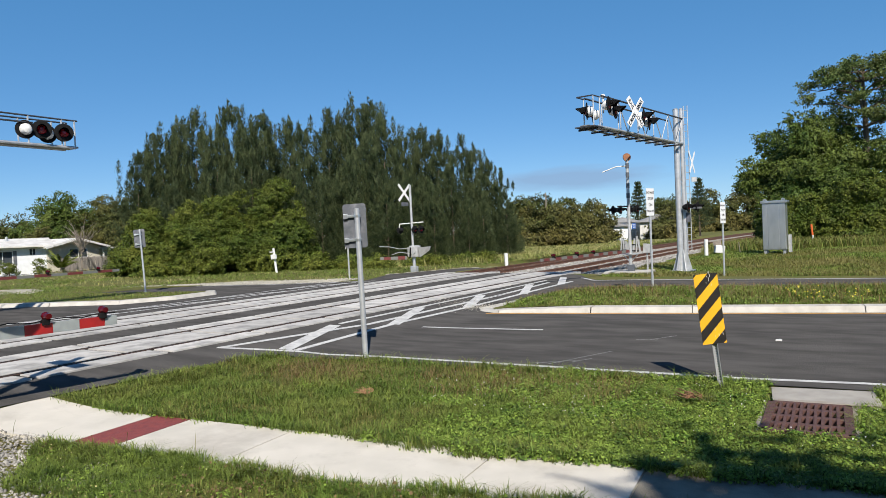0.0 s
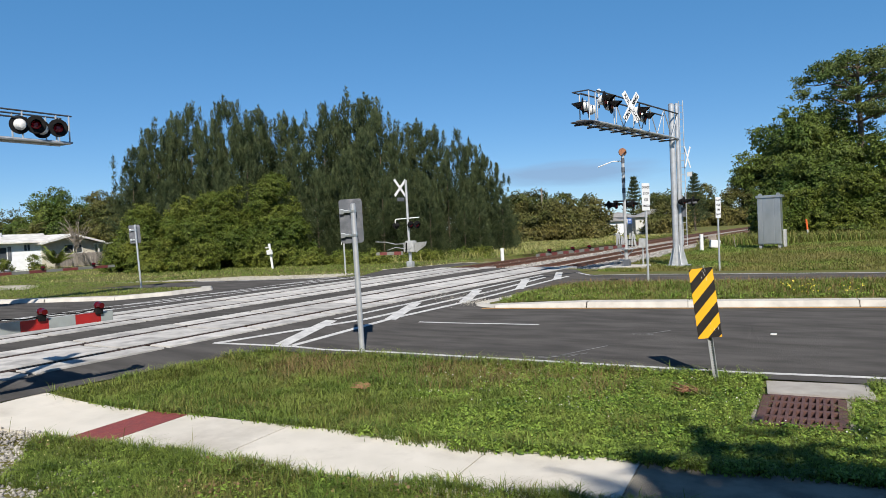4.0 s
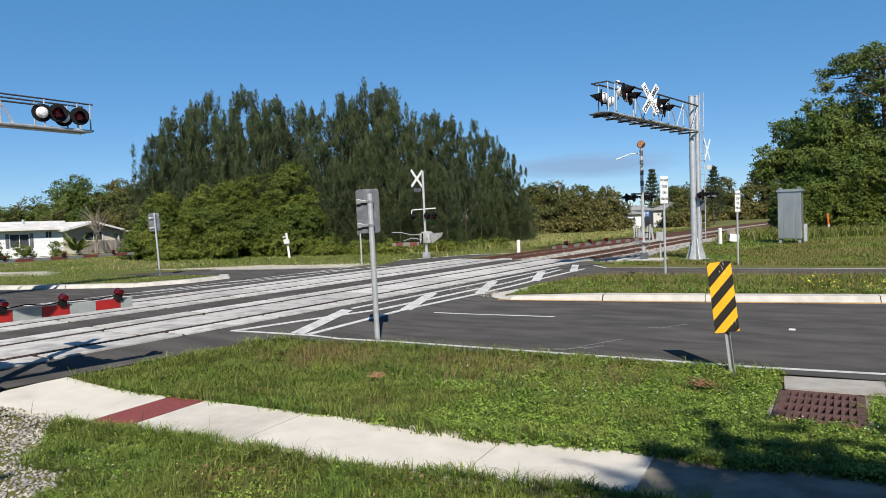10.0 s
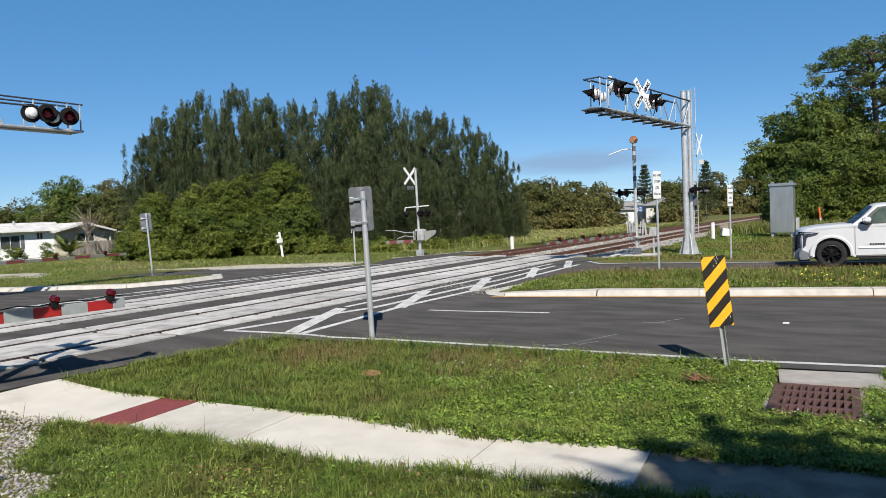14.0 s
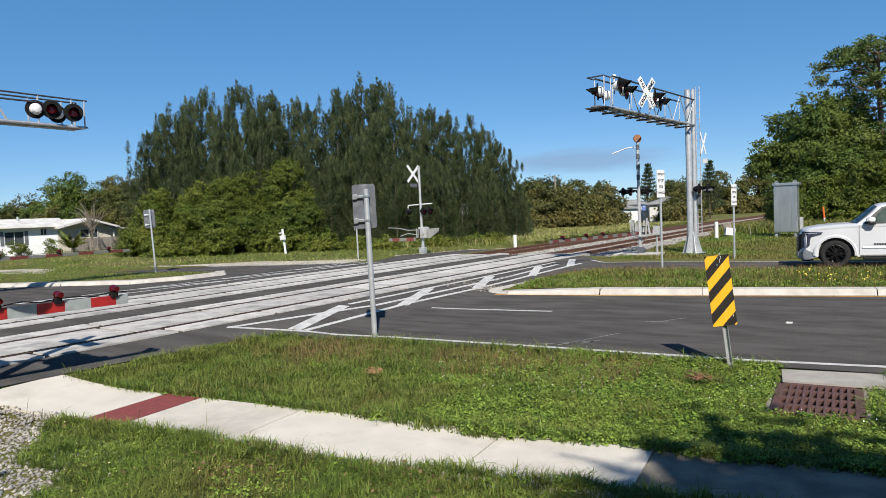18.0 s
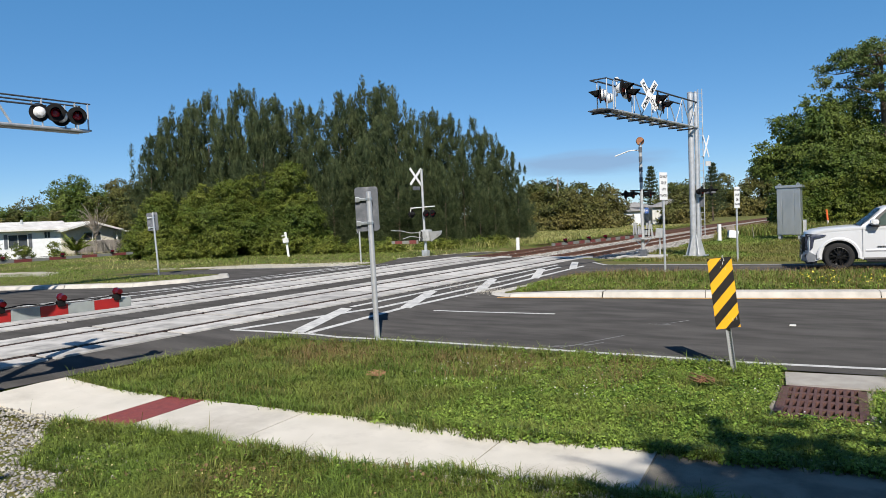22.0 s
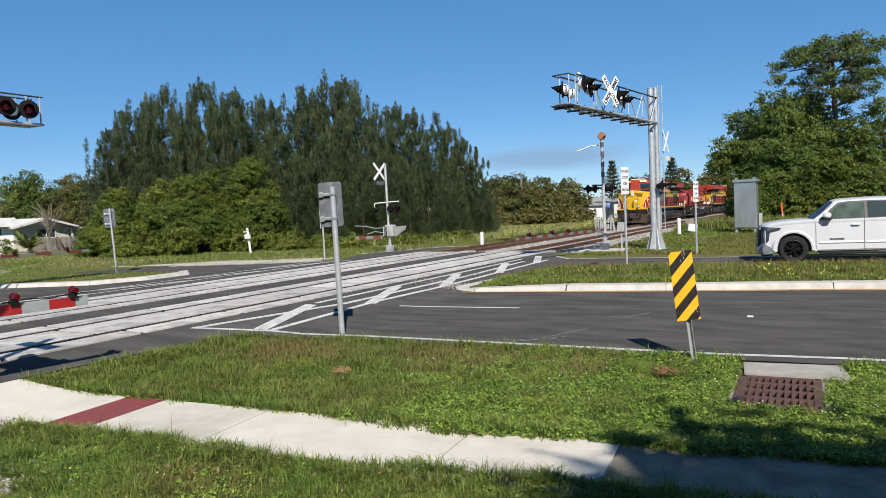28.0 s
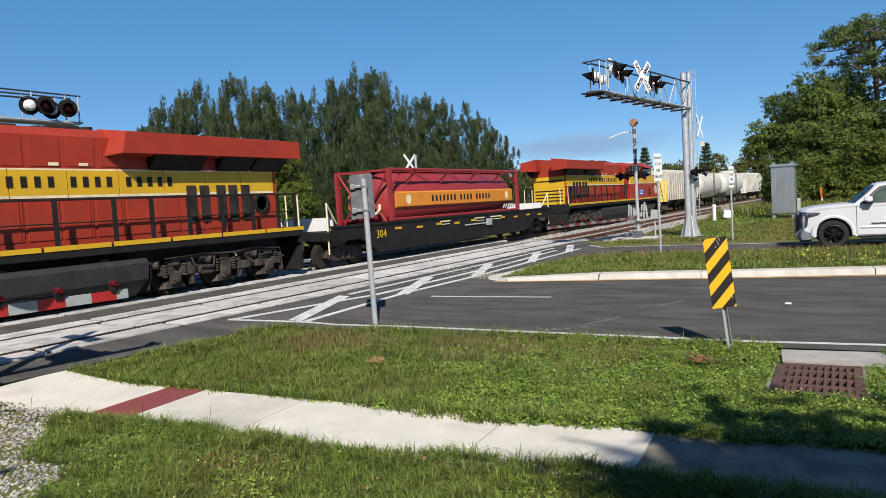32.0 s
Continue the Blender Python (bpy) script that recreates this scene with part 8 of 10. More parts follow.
    for s in (-1, 1):
        bm = BM()
        hull(bm, [(1.76, s * 1.02, 1.36), (1.76, s * 1.24, 1.37), (1.98, s * 1.03, 1.36), (1.98, s * 1.22, 1.37), (1.78, s * 1.03, 1.53), (1.79, s * 1.22, 1.52), (1.98, s * 1.04, 1.53), (1.98, s * 1.21, 1.51), (1.73, s * 1.12, 1.45)])
        bmesh.ops.bevel(bm, geom=bm.edges[:], offset=0.025, segments=2, affect="EDGES")
        mr = P("wing_mirror", bm, CAR_WHITE)
        bm = BM()
        box(bm, (1.90, s * 1.05, 1.33), (0.18, 0.26, 0.07), bev=0.02)
        part("mirror_arm", bm, CAR_BLACK, mr)
        bm = BM()
        box(bm, (1.995, s * 1.13, 1.44), (0.012, 0.15, 0.12), bev=0.004)
        part("mirror_glass", bm, CAR_GLASS, mr)
        for x, z0, z1 in ((1.58, 0.42, 1.28), (2.88, 0.36, 1.31), (3.98, 0.44, 1.30), (4.24, 0.50, 1.40)):
            bm = BM()
            box(bm, (x, s * 1.0, (z0 + z1) / 2), (0.010, 0.006, z1 - z0))
            P("door_gap", bm, CAR_GREY, "", False)
        for x0, x1, z in ((1.66, 2.86, 0.60), (2.92, 3.92, 0.60)):
            bm = BM()
            hull(bm, [(x0, s * 0.99, z - 0.03), (x1, s * 0.99, z - 0.03), (x0, s * 1.012, z), (x1, s * 1.012, z), (x0, s * 0.99, z + 0.05), (x1, s * 0.99, z + 0.05)])
            P("door_crease", bm, CAR_WHITE, "", False)
        for x in (2.64, 3.72):
            bm = BM()
            box(bm, (x, s * 1.022, 1.14), (0.22, 0.03, 0.042), bev=0.012)
            P("door_handle", bm, CAR_WHITE)
            bm = BM()
            box(bm, (x, s * 1.004, 1.105), (0.20, 0.012, 0.03), bev=0.004)
            P("handle_recess", bm, CAR_GREY)
        bm = BM()
        box(bm, (2.80, s * 0.99, 0.29), (2.25, 0.16, 0.06), bev=0.02)
        P("running_board", bm, CAR_BLACK)
        bm = BM()
        hull(bm, [(1.60, s * 0.985, 0.31), (3.98, s * 0.985, 0.33), (1.60, s * 1.004, 0.35), (3.98, s * 1.004, 0.37), (1.60, s * 0.985, 0.39), (3.98, s * 0.985, 0.41)])
        P("sill_trim", bm, CAR_BLACK, "", False)
        for k in range(6):
            bm = BM()
            box(bm, (1.98 + k * 0.066, s * 1.004, 0.715), (0.045, 0.008, 0.042))
            P("badge_bar", bm, CAR_BLACK, "", False)
        # headlamp: long upper sweep along the wing and a dark upright beside the grille
        bm = BM()
        hull(bm, [(0.05, s * 0.72, 1.13), (0.20, s * 0.965, 1.125), (0.62, s * 1.005, 1.095), (0.58, s * 1.005, 1.055), (0.26, s * 0.99, 0.98), (0.06, s * 0.74, 0.96), (0.18, s * 0.95, 0.96)])
        hl = P("headlamp", bm, HEADLAMP, "dark headlamp", False)
        bm = BM()
        hull(bm, [(0.05, s * 0.76, 1.0), (0.20, s * 0.965, 1.0), (0.29, s * 0.99, 0.97), (0.20, s * 0.975, 0.64), (0.17, s * 0.955, 0.62), (0.04, s * 0.78, 0.62), (0.25, s * 0.985, 0.70)])
        part("lower_lens", bm, HEADLAMP, hl)
        bm = BM()
        hull(bm, [(0.11, s * 0.86, 1.085), (0.215, s * 0.985, 1.08), (0.46, s * 1.010, 1.078), (0.215, s * 0.985, 1.062), (0.11, s * 0.86, 1.065), (0.46, s * 1.010, 1.066)])
        part("running_light", bm, LAMP_CLEAR, hl)
        bm = BM()
        hull(bm, [(0.00, s * 0.66, 0.58), (0.14, s * 0.97, 0.60), (0.34, s * 1.006, 0.48), (0.32, s * 1.002, 0.27), (0.10, s * 0.94, 0.25), (-0.04, s * 0.66, 0.28), (-0.05, s * 0.66, 0.44), (0.06, s * 0.93, 0.42)])
        bmesh.ops.bevel(bm, geom=bm.edges[:], offset=0.012, segments=1, affect="EDGES")
        bc = P("bumper_corner", bm, CAR_GREY, "grey bumper corner", False)
        bm = BM()
        box(bm, (0.06, s * 0.83, 0.46), (0.06, 0.16, 0.10), bev=0.02)
        part("fog_lamp", bm, CAR_BLACK, bc)
        for wx in wheel_x:
            W = Matrix.Translation((wx, s * 0.72, ZW)) @ Euler((s * -math.pi / 2, 0, 0)).to_matrix().to_4x4()
            bm = BM()
            lathe(bm, [(0.27, 0.02), (R - 0.03, 0.0), (R - 0.01, 0.03), (R, 0.06), (R, 0.20), (R - 0.01, 0.235), (R - 0.03, 0.262), (0.35, 0.275), (0.285, 0.262), (0.27, 0.25), (0.26, 0.06)], W, 40)
            ty = P("tyre", bm, TYRE)
            bm = BM()
            lathe(bm, [(0.288, 0.07), (0.288, 0.262), (0.275, 0.268), (0.262, 0.255), (0.255, 0.16), (0.20, 0.12), (0.05, 0.12)], W, 32)
            part("rim", bm, CAR_BLACK, ty, smooth=True)
            for k in range(6):
                a = k * math.tau / 6 + 0.35
                for w in (-0.085, 0.085):
                    bm = BM()
                    dr = Vector((math.cos(a), 0, math.sin(a)))
                    tn = Vector((-math.sin(a), 0, math.cos(a)))
                    o = Vector((wx, s * 0.955, ZW))
                    pts = []
                    for r_, ww, yy in ((0.07, 0.022, 0.0), (0.262, 0.017, 0.025)):
                        for sg in (-1, 1):
                            p = o + dr * r_ + tn * (w * (0.25 + r_ / 0.262 * 0.75) + sg * ww)
                            pts += [p + Vector((0, s * yy, 0)), p + Vector((0, s * (yy - 0.05), 0))]
                    hull(bm, pts)
                    part("spoke", bm, RIM_GLOSS, ty)
            bm = BM()
            lathe(bm, [(0.085, 0.18), (0.08, 0.245), (0.04, 0.255), (0.01, 0.255)], W, 18)
            part("hub_cap", bm, RIM_GLOSS, ty, smooth=True)
            bm = BM()
            n = 16
            a0 = math.asin((0.38 - ZW) / 0.52)
            for k in range(n):
                b0, b1 = (a0 + (math.pi - 2 * a0) * j / n for j in (k, k + 1))
                hull(bm, [(wx + r_ * math.cos(b), s * y, ZW + r_ * math.sin(b)) for b in (b0, b1) for r_, y in ((0.505, 0.96), (0.505, 1.010), (0.555, 1.020), (0.60, 0.995))])
            P("arch_lip", bm, CAR_WHITE, "", False)
            bm = BM()
            box(bm, (wx, s * 0.66, 0.66), (1.02, 0.46, 0.54))
            P("wheel_well", bm, CAR_BLACK, "", False)
    # grille with its frame, bumper and air dam
    bm = BM()
    hull(bm, [(-0.03, -0.66, 1.02), (-0.03, 0.66, 1.02), (-0.04, -0.60, 0.50), (-0.04, 0.60, 0.50), (0.1, -0.70, 1.06), (0.1, 0.70, 1.06), (0.1, -0.66, 0.5), (0.1, 0.66, 0.5)])
    g = P("grille", bm, CAR_BLACK)
    for z in (0.62, 0.74, 0.86, 0.97):
        bm = BM()
        box(bm, (-0.045, 0, z), (0.02, 1.2, 0.035), bev=0.008)
        part("grille_bar", bm, CAR_GREY, g)
    bm = BM()
    hull(bm, [(-0.06, -0.68, 0.30), (-0.06, 0.68, 0.30), (-0.06, -0.68, 0.48), (-0.06, 0.68, 0.48), (0.2, -0.68, 0.30), (0.2, 0.68, 0.48), (0.2, -0.68, 0.48), (0.2, 0.68, 0.30)])
    P("front_bumper", bm, CAR_GREY)
    bm = BM()
    hull(bm, [(0.06, -0.88, 0.20), (0.06, 0.88, 0.20), (0.02, -0.85, 0.30), (0.02, 0.85, 0.30), (0.36, -0.90, 0.22), (0.36, 0.90, 0.22), (0.36, -0.9, 0.32), (0.36, 0.9, 0.32)])
    P("air_dam", bm, CAR_BLACK)
    bm = BM()
    hull(bm, [(4.3, -0.9, 1.43), (4.3, 0.9, 1.43), (5.82, -0.9, 1.44), (5.82, 0.9, 1.44), (5.82, 0, 1.46), (4.3, 0, 1.46)])
    P("bed_cover", bm, CAR_BLACK, "", False)
    return c


TRUCK = pickup()


# ---- train ----
TR_RED = mat("train_red_paint", (0.35, 0.037, 0.016), 0.5, 0, (0.29, 0.032, 0.016), 1.2, 0.5, 0.05, 6, wear=(0.22, 0.045, 0.028), wscale=0.9, wamount=0.3, spec=0.3)
TR_RED2 = mat("tank_red_paint", (0.29, 0.024, 0.026), 0.5, 0, (0.24, 0.022, 0.024), 1.5, 0.5, wear=(0.24, 0.04, 0.035), wscale=0.9)
TR_YEL = mat("train_yellow_paint", (0.64, 0.375, 0.010), 0.45, 0, (0.57, 0.335, 0.010), 1.5, 0.5, wear=(0.5, 0.32, 0.03), wscale=1.1, wamount=0.25)
TR_ORANGE = mat("tank_band_orange", (0.66, 0.24, 0.02), 0.45, 0, (0.58, 0.21, 0.03), 2, 0.5)
TR_CREAM = mat("train_cream_stripe", (0.80, 0.70, 0.45), 0.5)
TR_GREY = mat("underframe_grime", (0.015, 0.014, 0.013), 0.85, 0.0, (0.034, 0.028, 0.024), 3, 0.6, 0.4, 25, wear=(0.06, 0.046, 0.035), wscale=2.0, wamount=0.4, spec=0.2)
TR_TRUCK = mat("bogie_dust_brown", (0.060, 0.045, 0.035), 0.85, 0.1, (0.036, 0.030, 0.027), 4, 0.6, 0.5, 25, wear=(0.13, 0.10, 0.078), wscale=3, wamount=0.35)
TR_TANK = mat("fuel_tank_grey", (0.034, 0.035, 0.037), 0.65, 0.0, (0.026, 0.027, 0.028), 2, 0.5, wear=(0.06, 0.056, 0.05), wscale=1.5, spec=0.25)
TR_BLACK = mat("train_black", (0.010, 0.0095, 0.009), 0.65, 0, (0.018, 0.016, 0.015), 3, 0.5, spec=0.25)
TR_WHITE = mat("hopper_pale_paint", (0.60, 0.585, 0.53), 0.6, 0, (0.5, 0.48, 0.42), 1.5, 0.6, wear=(0.32, 0.25, 0.18), wscale=1.3, wamount=0.45)
TR_YPALE = mat("hopper_yellow_paint", (0.70, 0.50, 0.13), 0.6, 0, (0.6, 0.42, 0.1), 1.5, 0.5, wear=(0.4, 0.3, 0.12), wscale=1.3)
GLASS = mat("dark_window_glass", (0.018, 0.026, 0.034), 0.06, 0, (0.025, 0.033, 0.042), 2, 0.5, spec=0.8)
LAMP_GLASS = mat("headlight_glass", (0.75, 0.74, 0.66), 0.15, 0.2, (0.6, 0.6, 0.55), 8, 0.4)


def side_bars(parent, y0, z, x, s, widths, h, material, gap=0.10, name="lettering"):
    """Company lettering kept as plain bars, broken where the words break."""
    y = y0
    for w in widths:
        if w < 0:
            y += -w
            continue
        bm = BM()
        box(bm, (x * s, y + w / 2, z), (0.012, w, h))
        part(name, bm, TR_BLACK, parent)
        y += w + gap


def bogie(parent, y0, y1, axles, half=1.02):
    """Three-axle truck: side frames, axle boxes, springs, wheels."""
    cy, ln = (y0 + y1) / 2, y1 - y0
    for s in (-1, 1):
        bm = BM()
        x = s * half
        prism(bm, [(y0 + 0.1, 0.62), (y0 + 0.5, 0.86), (cy - 0.6, 0.80), (cy, 0.66), (cy + 0.6, 0.80), (y1 - 0.5, 0.86), (y1 - 0.1, 0.62), (y1 - 0.35, 0.52), (cy + 0.5, 0.48), (cy - 0.5, 0.48), (y0 + 0.35, 0.52)], "x", x - 0.09, x + 0.09)
        rnd = random.Random(int(y0 * 10))
        for k in range(7):
            yy = y0 + 0.3 + (ln - 0.6) * k / 6
            box(bm, (x + s * 0.12, yy, 0.60 + rnd.uniform(-0.08, 0.12)), (0.2, 0.26 + rnd.uniform(0, 0.2), 0.22), bev=0.03)
            rod(bm, (x + s * 0.14, yy, 0.9), (x + s * 0.14, yy + rnd.uniform(0.1, 0.4), 0.62), 0.05, seg=7)
        rod(bm, (x + s * 0.2, y0 + 0.4, 0.92), (x + s * 0.2, cy - 0.2, 0.97), 0.035, seg=6)
        rod(bm, (x + s * 0.2, cy + 0.2, 0.97), (x + s * 0.2, y1 - 0.4, 0.90), 0.035, seg=6)
        rod(bm, (x + s * 0.12, cy - 0.9, 0.93), (x + s * 0.12, cy - 0.35, 0.93), 0.13, seg=10)
        rod(bm, (x + s * 0.12, cy + 0.7, 0.90), (x + s * 0.12, cy + 1.15, 0.90), 0.12, seg=10)
        part("side_frame", bm, TR_TRUCK, parent, "dusty brown cast bogie frame")
        for a in axles:
            for q in (-0.30, 0.30):
                bm = BM()
                for k in range(5):
                    rod(bm, (x + s * 0.16, a + q, 0.50 + k * 0.07), (x + s * 0.16, a + q, 0.54 + k * 0.07), 0.085, seg=9)
                part("coil_spring", bm, TR_TRUCK, parent)
            bm = BM()
            rod(bm, (x + s * 0.16, a + 0.48, 1.0), (x + s * 0.16, a + 0.58, 0.30), 0.03, seg=6)
            rod(bm, (x + s * 0.18, a + 0.30, 0.78), (x + s * 0.18, a + 0.62, 0.66), 0.035, seg=6)
            hull(bm, [(x + s * q, a + 0.52 + dy, z) for q in (0.02, 0.16) for dy, z in ((-0.03, 0.24), (0.10, 0.24), (-0.07, 0.62), (0.05, 0.62))])
            part("brake_rigging", bm, TR_TRUCK, parent)
            bm = BM()
            rod(bm, (x + s * 0.10, a - 0.62, 0.86), (x + s * 0.24, a - 0.50, 0.84), 0.12, 0.10, 10)
            part("brake_cylinder", bm, TR_TRUCK, parent)
            bm = BM()
            box(bm, (x + s * 0.14, a - 0.02, 0.86), (0.14, 0.34, 0.16), bev=0.03)
            part("axle_box_cover", bm, TR_TRUCK, parent)
        bm = BM()
        tube(bm, [(x + s * 0.26, y0 + 0.2, 0.98), (x + s * 0.27, cy - 0.8, 1.02), (x + s * 0.27, cy + 0.1, 0.96), (x + s * 0.26, cy + 0.9, 1.03), (x + s * 0.24, y1 - 0.2, 0.94)], 0.028)
        tube(bm, [(x + s * 0.24, cy - 1.2, 1.0), (x + s * 0.28, cy - 1.1, 0.72), (x + s * 0.28, cy - 0.5, 0.66), (x + s * 0.24, cy - 0.4, 0.95)], 0.022)
        part("air_pipe", bm, TR_TRUCK, parent)
        for a in axles:
            bm = BM()
            box(bm, (x + s * 0.08, a, 0.46), (0.3, 0.34, 0.34), bev=0.05)
            rod(bm, (x + s * 0.12, a, 0.46), (x + s * 0.27, a, 0.46), 0.13, 0.11, 12)
            hull(bm, [(x + s * 0.02, a - 0.42, 0.20), (x + s * 0.02, a + 0.42, 0.20), (x + s * 0.16, a - 0.3, 0.20), (x + s * 0.16, a + 0.3, 0.20), (x + s * 0.02, a - 0.2, 0.42), (x + s * 0.16, a + 0.2, 0.42), (x + s * 0.16, a - 0.2, 0.42), (x + s * 0.02, a + 0.2, 0.42)])
            part("axle_box", bm, TR_TRUCK, parent)
    for a in axles:
        for s in (-1, 1):
            bm = BM()
            lathe(bm, [(0.50, -0.03), (0.50, 0.0), (0.465, 0.02), (0.465, 0.11), (0.40, 0.12), (0.36, 0.09), (0.12, 0.09), (0.10, 0.13)], Matrix.Translation((s * 0.72, a, 0.47)) @ Euler((0, s * math.pi / 2, 0)).to_matrix().to_4x4(), 20)
            part("wheel", bm, TR_GREY, parent, smooth=True)


def locomotive(label):
    lo = thing("locomotive", Matrix(), label, "locomotive", "two diesel locomotives")
    P = lambda n, bm, m, lb="", sm=False: part(n, bm, m, lo, lb, sm)
    # underframe and walkways
    bm = BM()
    box(bm, (0, 9.7, 1.36), (2.96, 17.8, 0.22), bev=0.02)
    box(bm, (0, 9.5, 1.12), (1.9, 17.0, 0.34))
    P("underframe", bm, TR_BLACK)
    for s in (-1, 1):
        for k in range(11):
            y0 = 0.95 + k * 1.62
            bm = BM()
            box(bm, (s * 1.487, y0 + 0.78, 1.475), (0.02, 1.55, 0.11))
            P("sill_stripe", bm, TR_YEL, "yellow sill stripe")
    # pilot, steps, coupler
    bm = BM()
    hull(bm, [(-1.42, 0.1, 0.12), (1.42, 0.1, 0.12), (-1.42, 0.30, 1.15), (1.42, 0.30, 1.15), (0, -0.22, 0.12), (0, 0.12, 0.62), (-1.42, 0.5, 0.12), (1.42, 0.5, 0.12), (-1.42, 0.5, 1.15), (1.42, 0.5, 1.15)])
    P("pilot_plough", bm, mat("plough_grime", (0.034, 0.026, 0.021), 0.85, 0, (0.055, 0.040, 0.031), 4, 0.5, 0.5, 20, wear=(0.075, 0.052, 0.04), wscale=2.2, wamount=0.35, spec=0.2), "dusty brown snow plough")
    bm = BM()
    box(bm, (0, 0.28, 1.28), (2.9, 0.3, 0.28), bev=0.02)
    P("end_sill", bm, TR_BLACK)
    for x0, x1 in ((-1.35, -0.55), (-0.4, 0.4), (0.55, 1.35)):
        bm = BM()
        box(bm, ((x0 + x1) / 2, 0.12, 1.46), (x1 - x0, 0.04, 0.13))
        P("end_stripe", bm, TR_YEL)
    bm = BM()
    box(bm, (0, -0.05, 0.78), (0.34, 0.5, 0.3), bev=0.05)
    box(bm, (0.08, -0.34, 0.78), (0.3, 0.22, 0.36), bev=0.06)
    box(bm, (0, 0.15, 0.8), (0.7, 0.3, 0.5), bev=0.05)
    P("coupler", bm, TR_TRUCK)
    for k in range(6):
        x = (-0.95, -0.7, -0.45, 0.45, 0.7, 0.95)[k]
        bm = BM()
        tube(bm, [(x, 0.1, 1.15), (x * 0.95, -0.1, 0.85), (x * 0.8, -0.16, 0.62), (x * 0.55, -0.12, 0.5)], 0.035)
        P("brake_hose", bm, TR_GREY if k % 2 else TR_TRUCK)
    for s in (-1, 1):
        bm = BM()
        tube(bm, [(s * 1.3, 0.05, 1.25), (s * 1.1, -0.12, 1.05), (s * 0.75, -0.15, 1.15), (s * 0.45, -0.12, 1.02)], 0.03)
        P("release_lever", bm, TR_GREY)
        for k, z in enumerate((0.32, 0.62, 0.92)):
            bm = BM()
            box(bm, (s * 1.3, 0.72, z), (0.36, 0.44, 0.04), bev=0.005)
            P("step", bm, TR_GREY)
        bm = BM()
        box(bm, (s * 1.47, 0.98, 0.78), (0.05, 0.12, 1.4))
        box(bm, (s * 1.12, 0.75, 0.75), (0.04, 0.5, 1.1))
        P("step_frame", bm, TR_BLACK)
        bm = BM()
        tube(bm, [(s * 1.44, 0.98, 0.7), (s * 1.44, 0.9, 1.7), (s * 1.4, 0.55, 2.15), (s * 1.4, 0.50, 2.45)], 0.028)
        tube(bm, [(s * 1.2, 0.45, 0.75), (s * 1.2, 0.30, 1.55), (s * 1.22, 0.42, 2.0)], 0.028)
        tube(bm, [(s * 1.45, 0.2, 0.75), (s * 1.52, 0.12, 0.95), (s * 1.48, 0.14, 1.4), (s * 1.35, 0.2, 1.5)], 0.02)
        P("grab_rail", bm, TR_CREAM, "cream handrail")
        bm = BM()
        rod(bm, (s * 0.62, 0.28, 1.72), (s * 0.62, 0.14, 1.72), 0.13, 0.15, 14)
        ditch = P("ditch_light", bm, TR_BLACK)
        bm = BM()
        rod(bm, (s * 0.62, 0.135, 1.72), (s * 0.62, 0.125, 1.72), 0.12, seg=14)
        part("lens", bm, LAMP_GLASS, ditch)
    # nose: blunt centre, slanted cheeks, top edge falling to the corners
    bm = BM()
    hull(bm, [(s * x, y, z) for s in (-1, 1) for x, y, z in ((0.56, 0.40, 1.5), (0.56, 0.43, 3.02), (0.30, 0.43, 3.20), (1.48, 1.0, 1.5), (1.48, 1.05, 3.02), (1.48, 2.2, 1.5), (1.48, 2.2, 3.28), (0.45, 1.42, 3.30), (0.30, 0.60, 3.21))])
    P("nose", bm, TR_YEL, "yellow nose of the cab")
    for s in (-1, 1):
        bm = BM()
        hull(bm, [(s * x, y, z + q) for x, y, z in ((0.32, 0.66, 3.215), (1.42, 1.12, 3.055), (1.46, 2.02, 3.27), (0.44, 1.48, 3.30)) for q in (-0.05, 0.018)])
        hull(bm, [(s * 1.462, 1.16, 3.045), (s * 1.488, 1.16, 3.035), (s * 1.488, 2.18, 3.29), (s * 1.462, 2.18, 3.30), (s * 1.488, 1.75, 3.29), (s * 1.462, 1.75, 3.30)])
        P("antiglare_panel", bm, TR_BLACK, "matt black anti-glare panel")
        cheek = lambda f, z, d=0.0: (s * (0.56 + 0.92 * f + 0.546 * d), 0.40 + 0.60 * f - 0.838 * d + 0.02 * (z - 1.5), z)
        bm = BM()
        edge = ((1.0, 2.64), (0.86, 2.60), (0.68, 2.42), (0.52, 2.12), (0.42, 1.80), (0.38, 1.53))
        for (f0, z0), (f1, z1) in zip(edge, edge[1:]):
            hull(bm, [cheek(f, z, d) for f, z in ((f0, z0), (f1, z1), (1.0, z0), (1.0, z1)) for d in (-0.02, 0.012)])
        P("nose_flank", bm, TR_RED, "red sweep at the side of the nose")
        bm = BM()
        for (f0, z0), (f1, z1) in zip(edge, edge[1:]):
            rod(bm, cheek(f0, z0, 0.01), cheek(f1, z1, 0.01), 0.022, seg=6)
        P("nose_piping", bm, TR_CREAM)
        for z, f1 in ((2.93, 0.42), (2.82, 0.40), (2.71, 0.36), (2.60, 0.32)):
            bm = BM()
            hull(bm, [(s * x, y, zz) for x, y in ((0.16, 0.425), (0.56, 0.418), (0.16, 0.5), (0.56, 0.5)) for zz in (z, z + 0.05)])
            hull(bm, [cheek(f, zz, d) for f in (0.0, f1) for zz in (z, z + 0.05) for d in (-0.02, 0.012)])
            P("speed_stripe", bm, TR_BLACK)
        bm = BM()
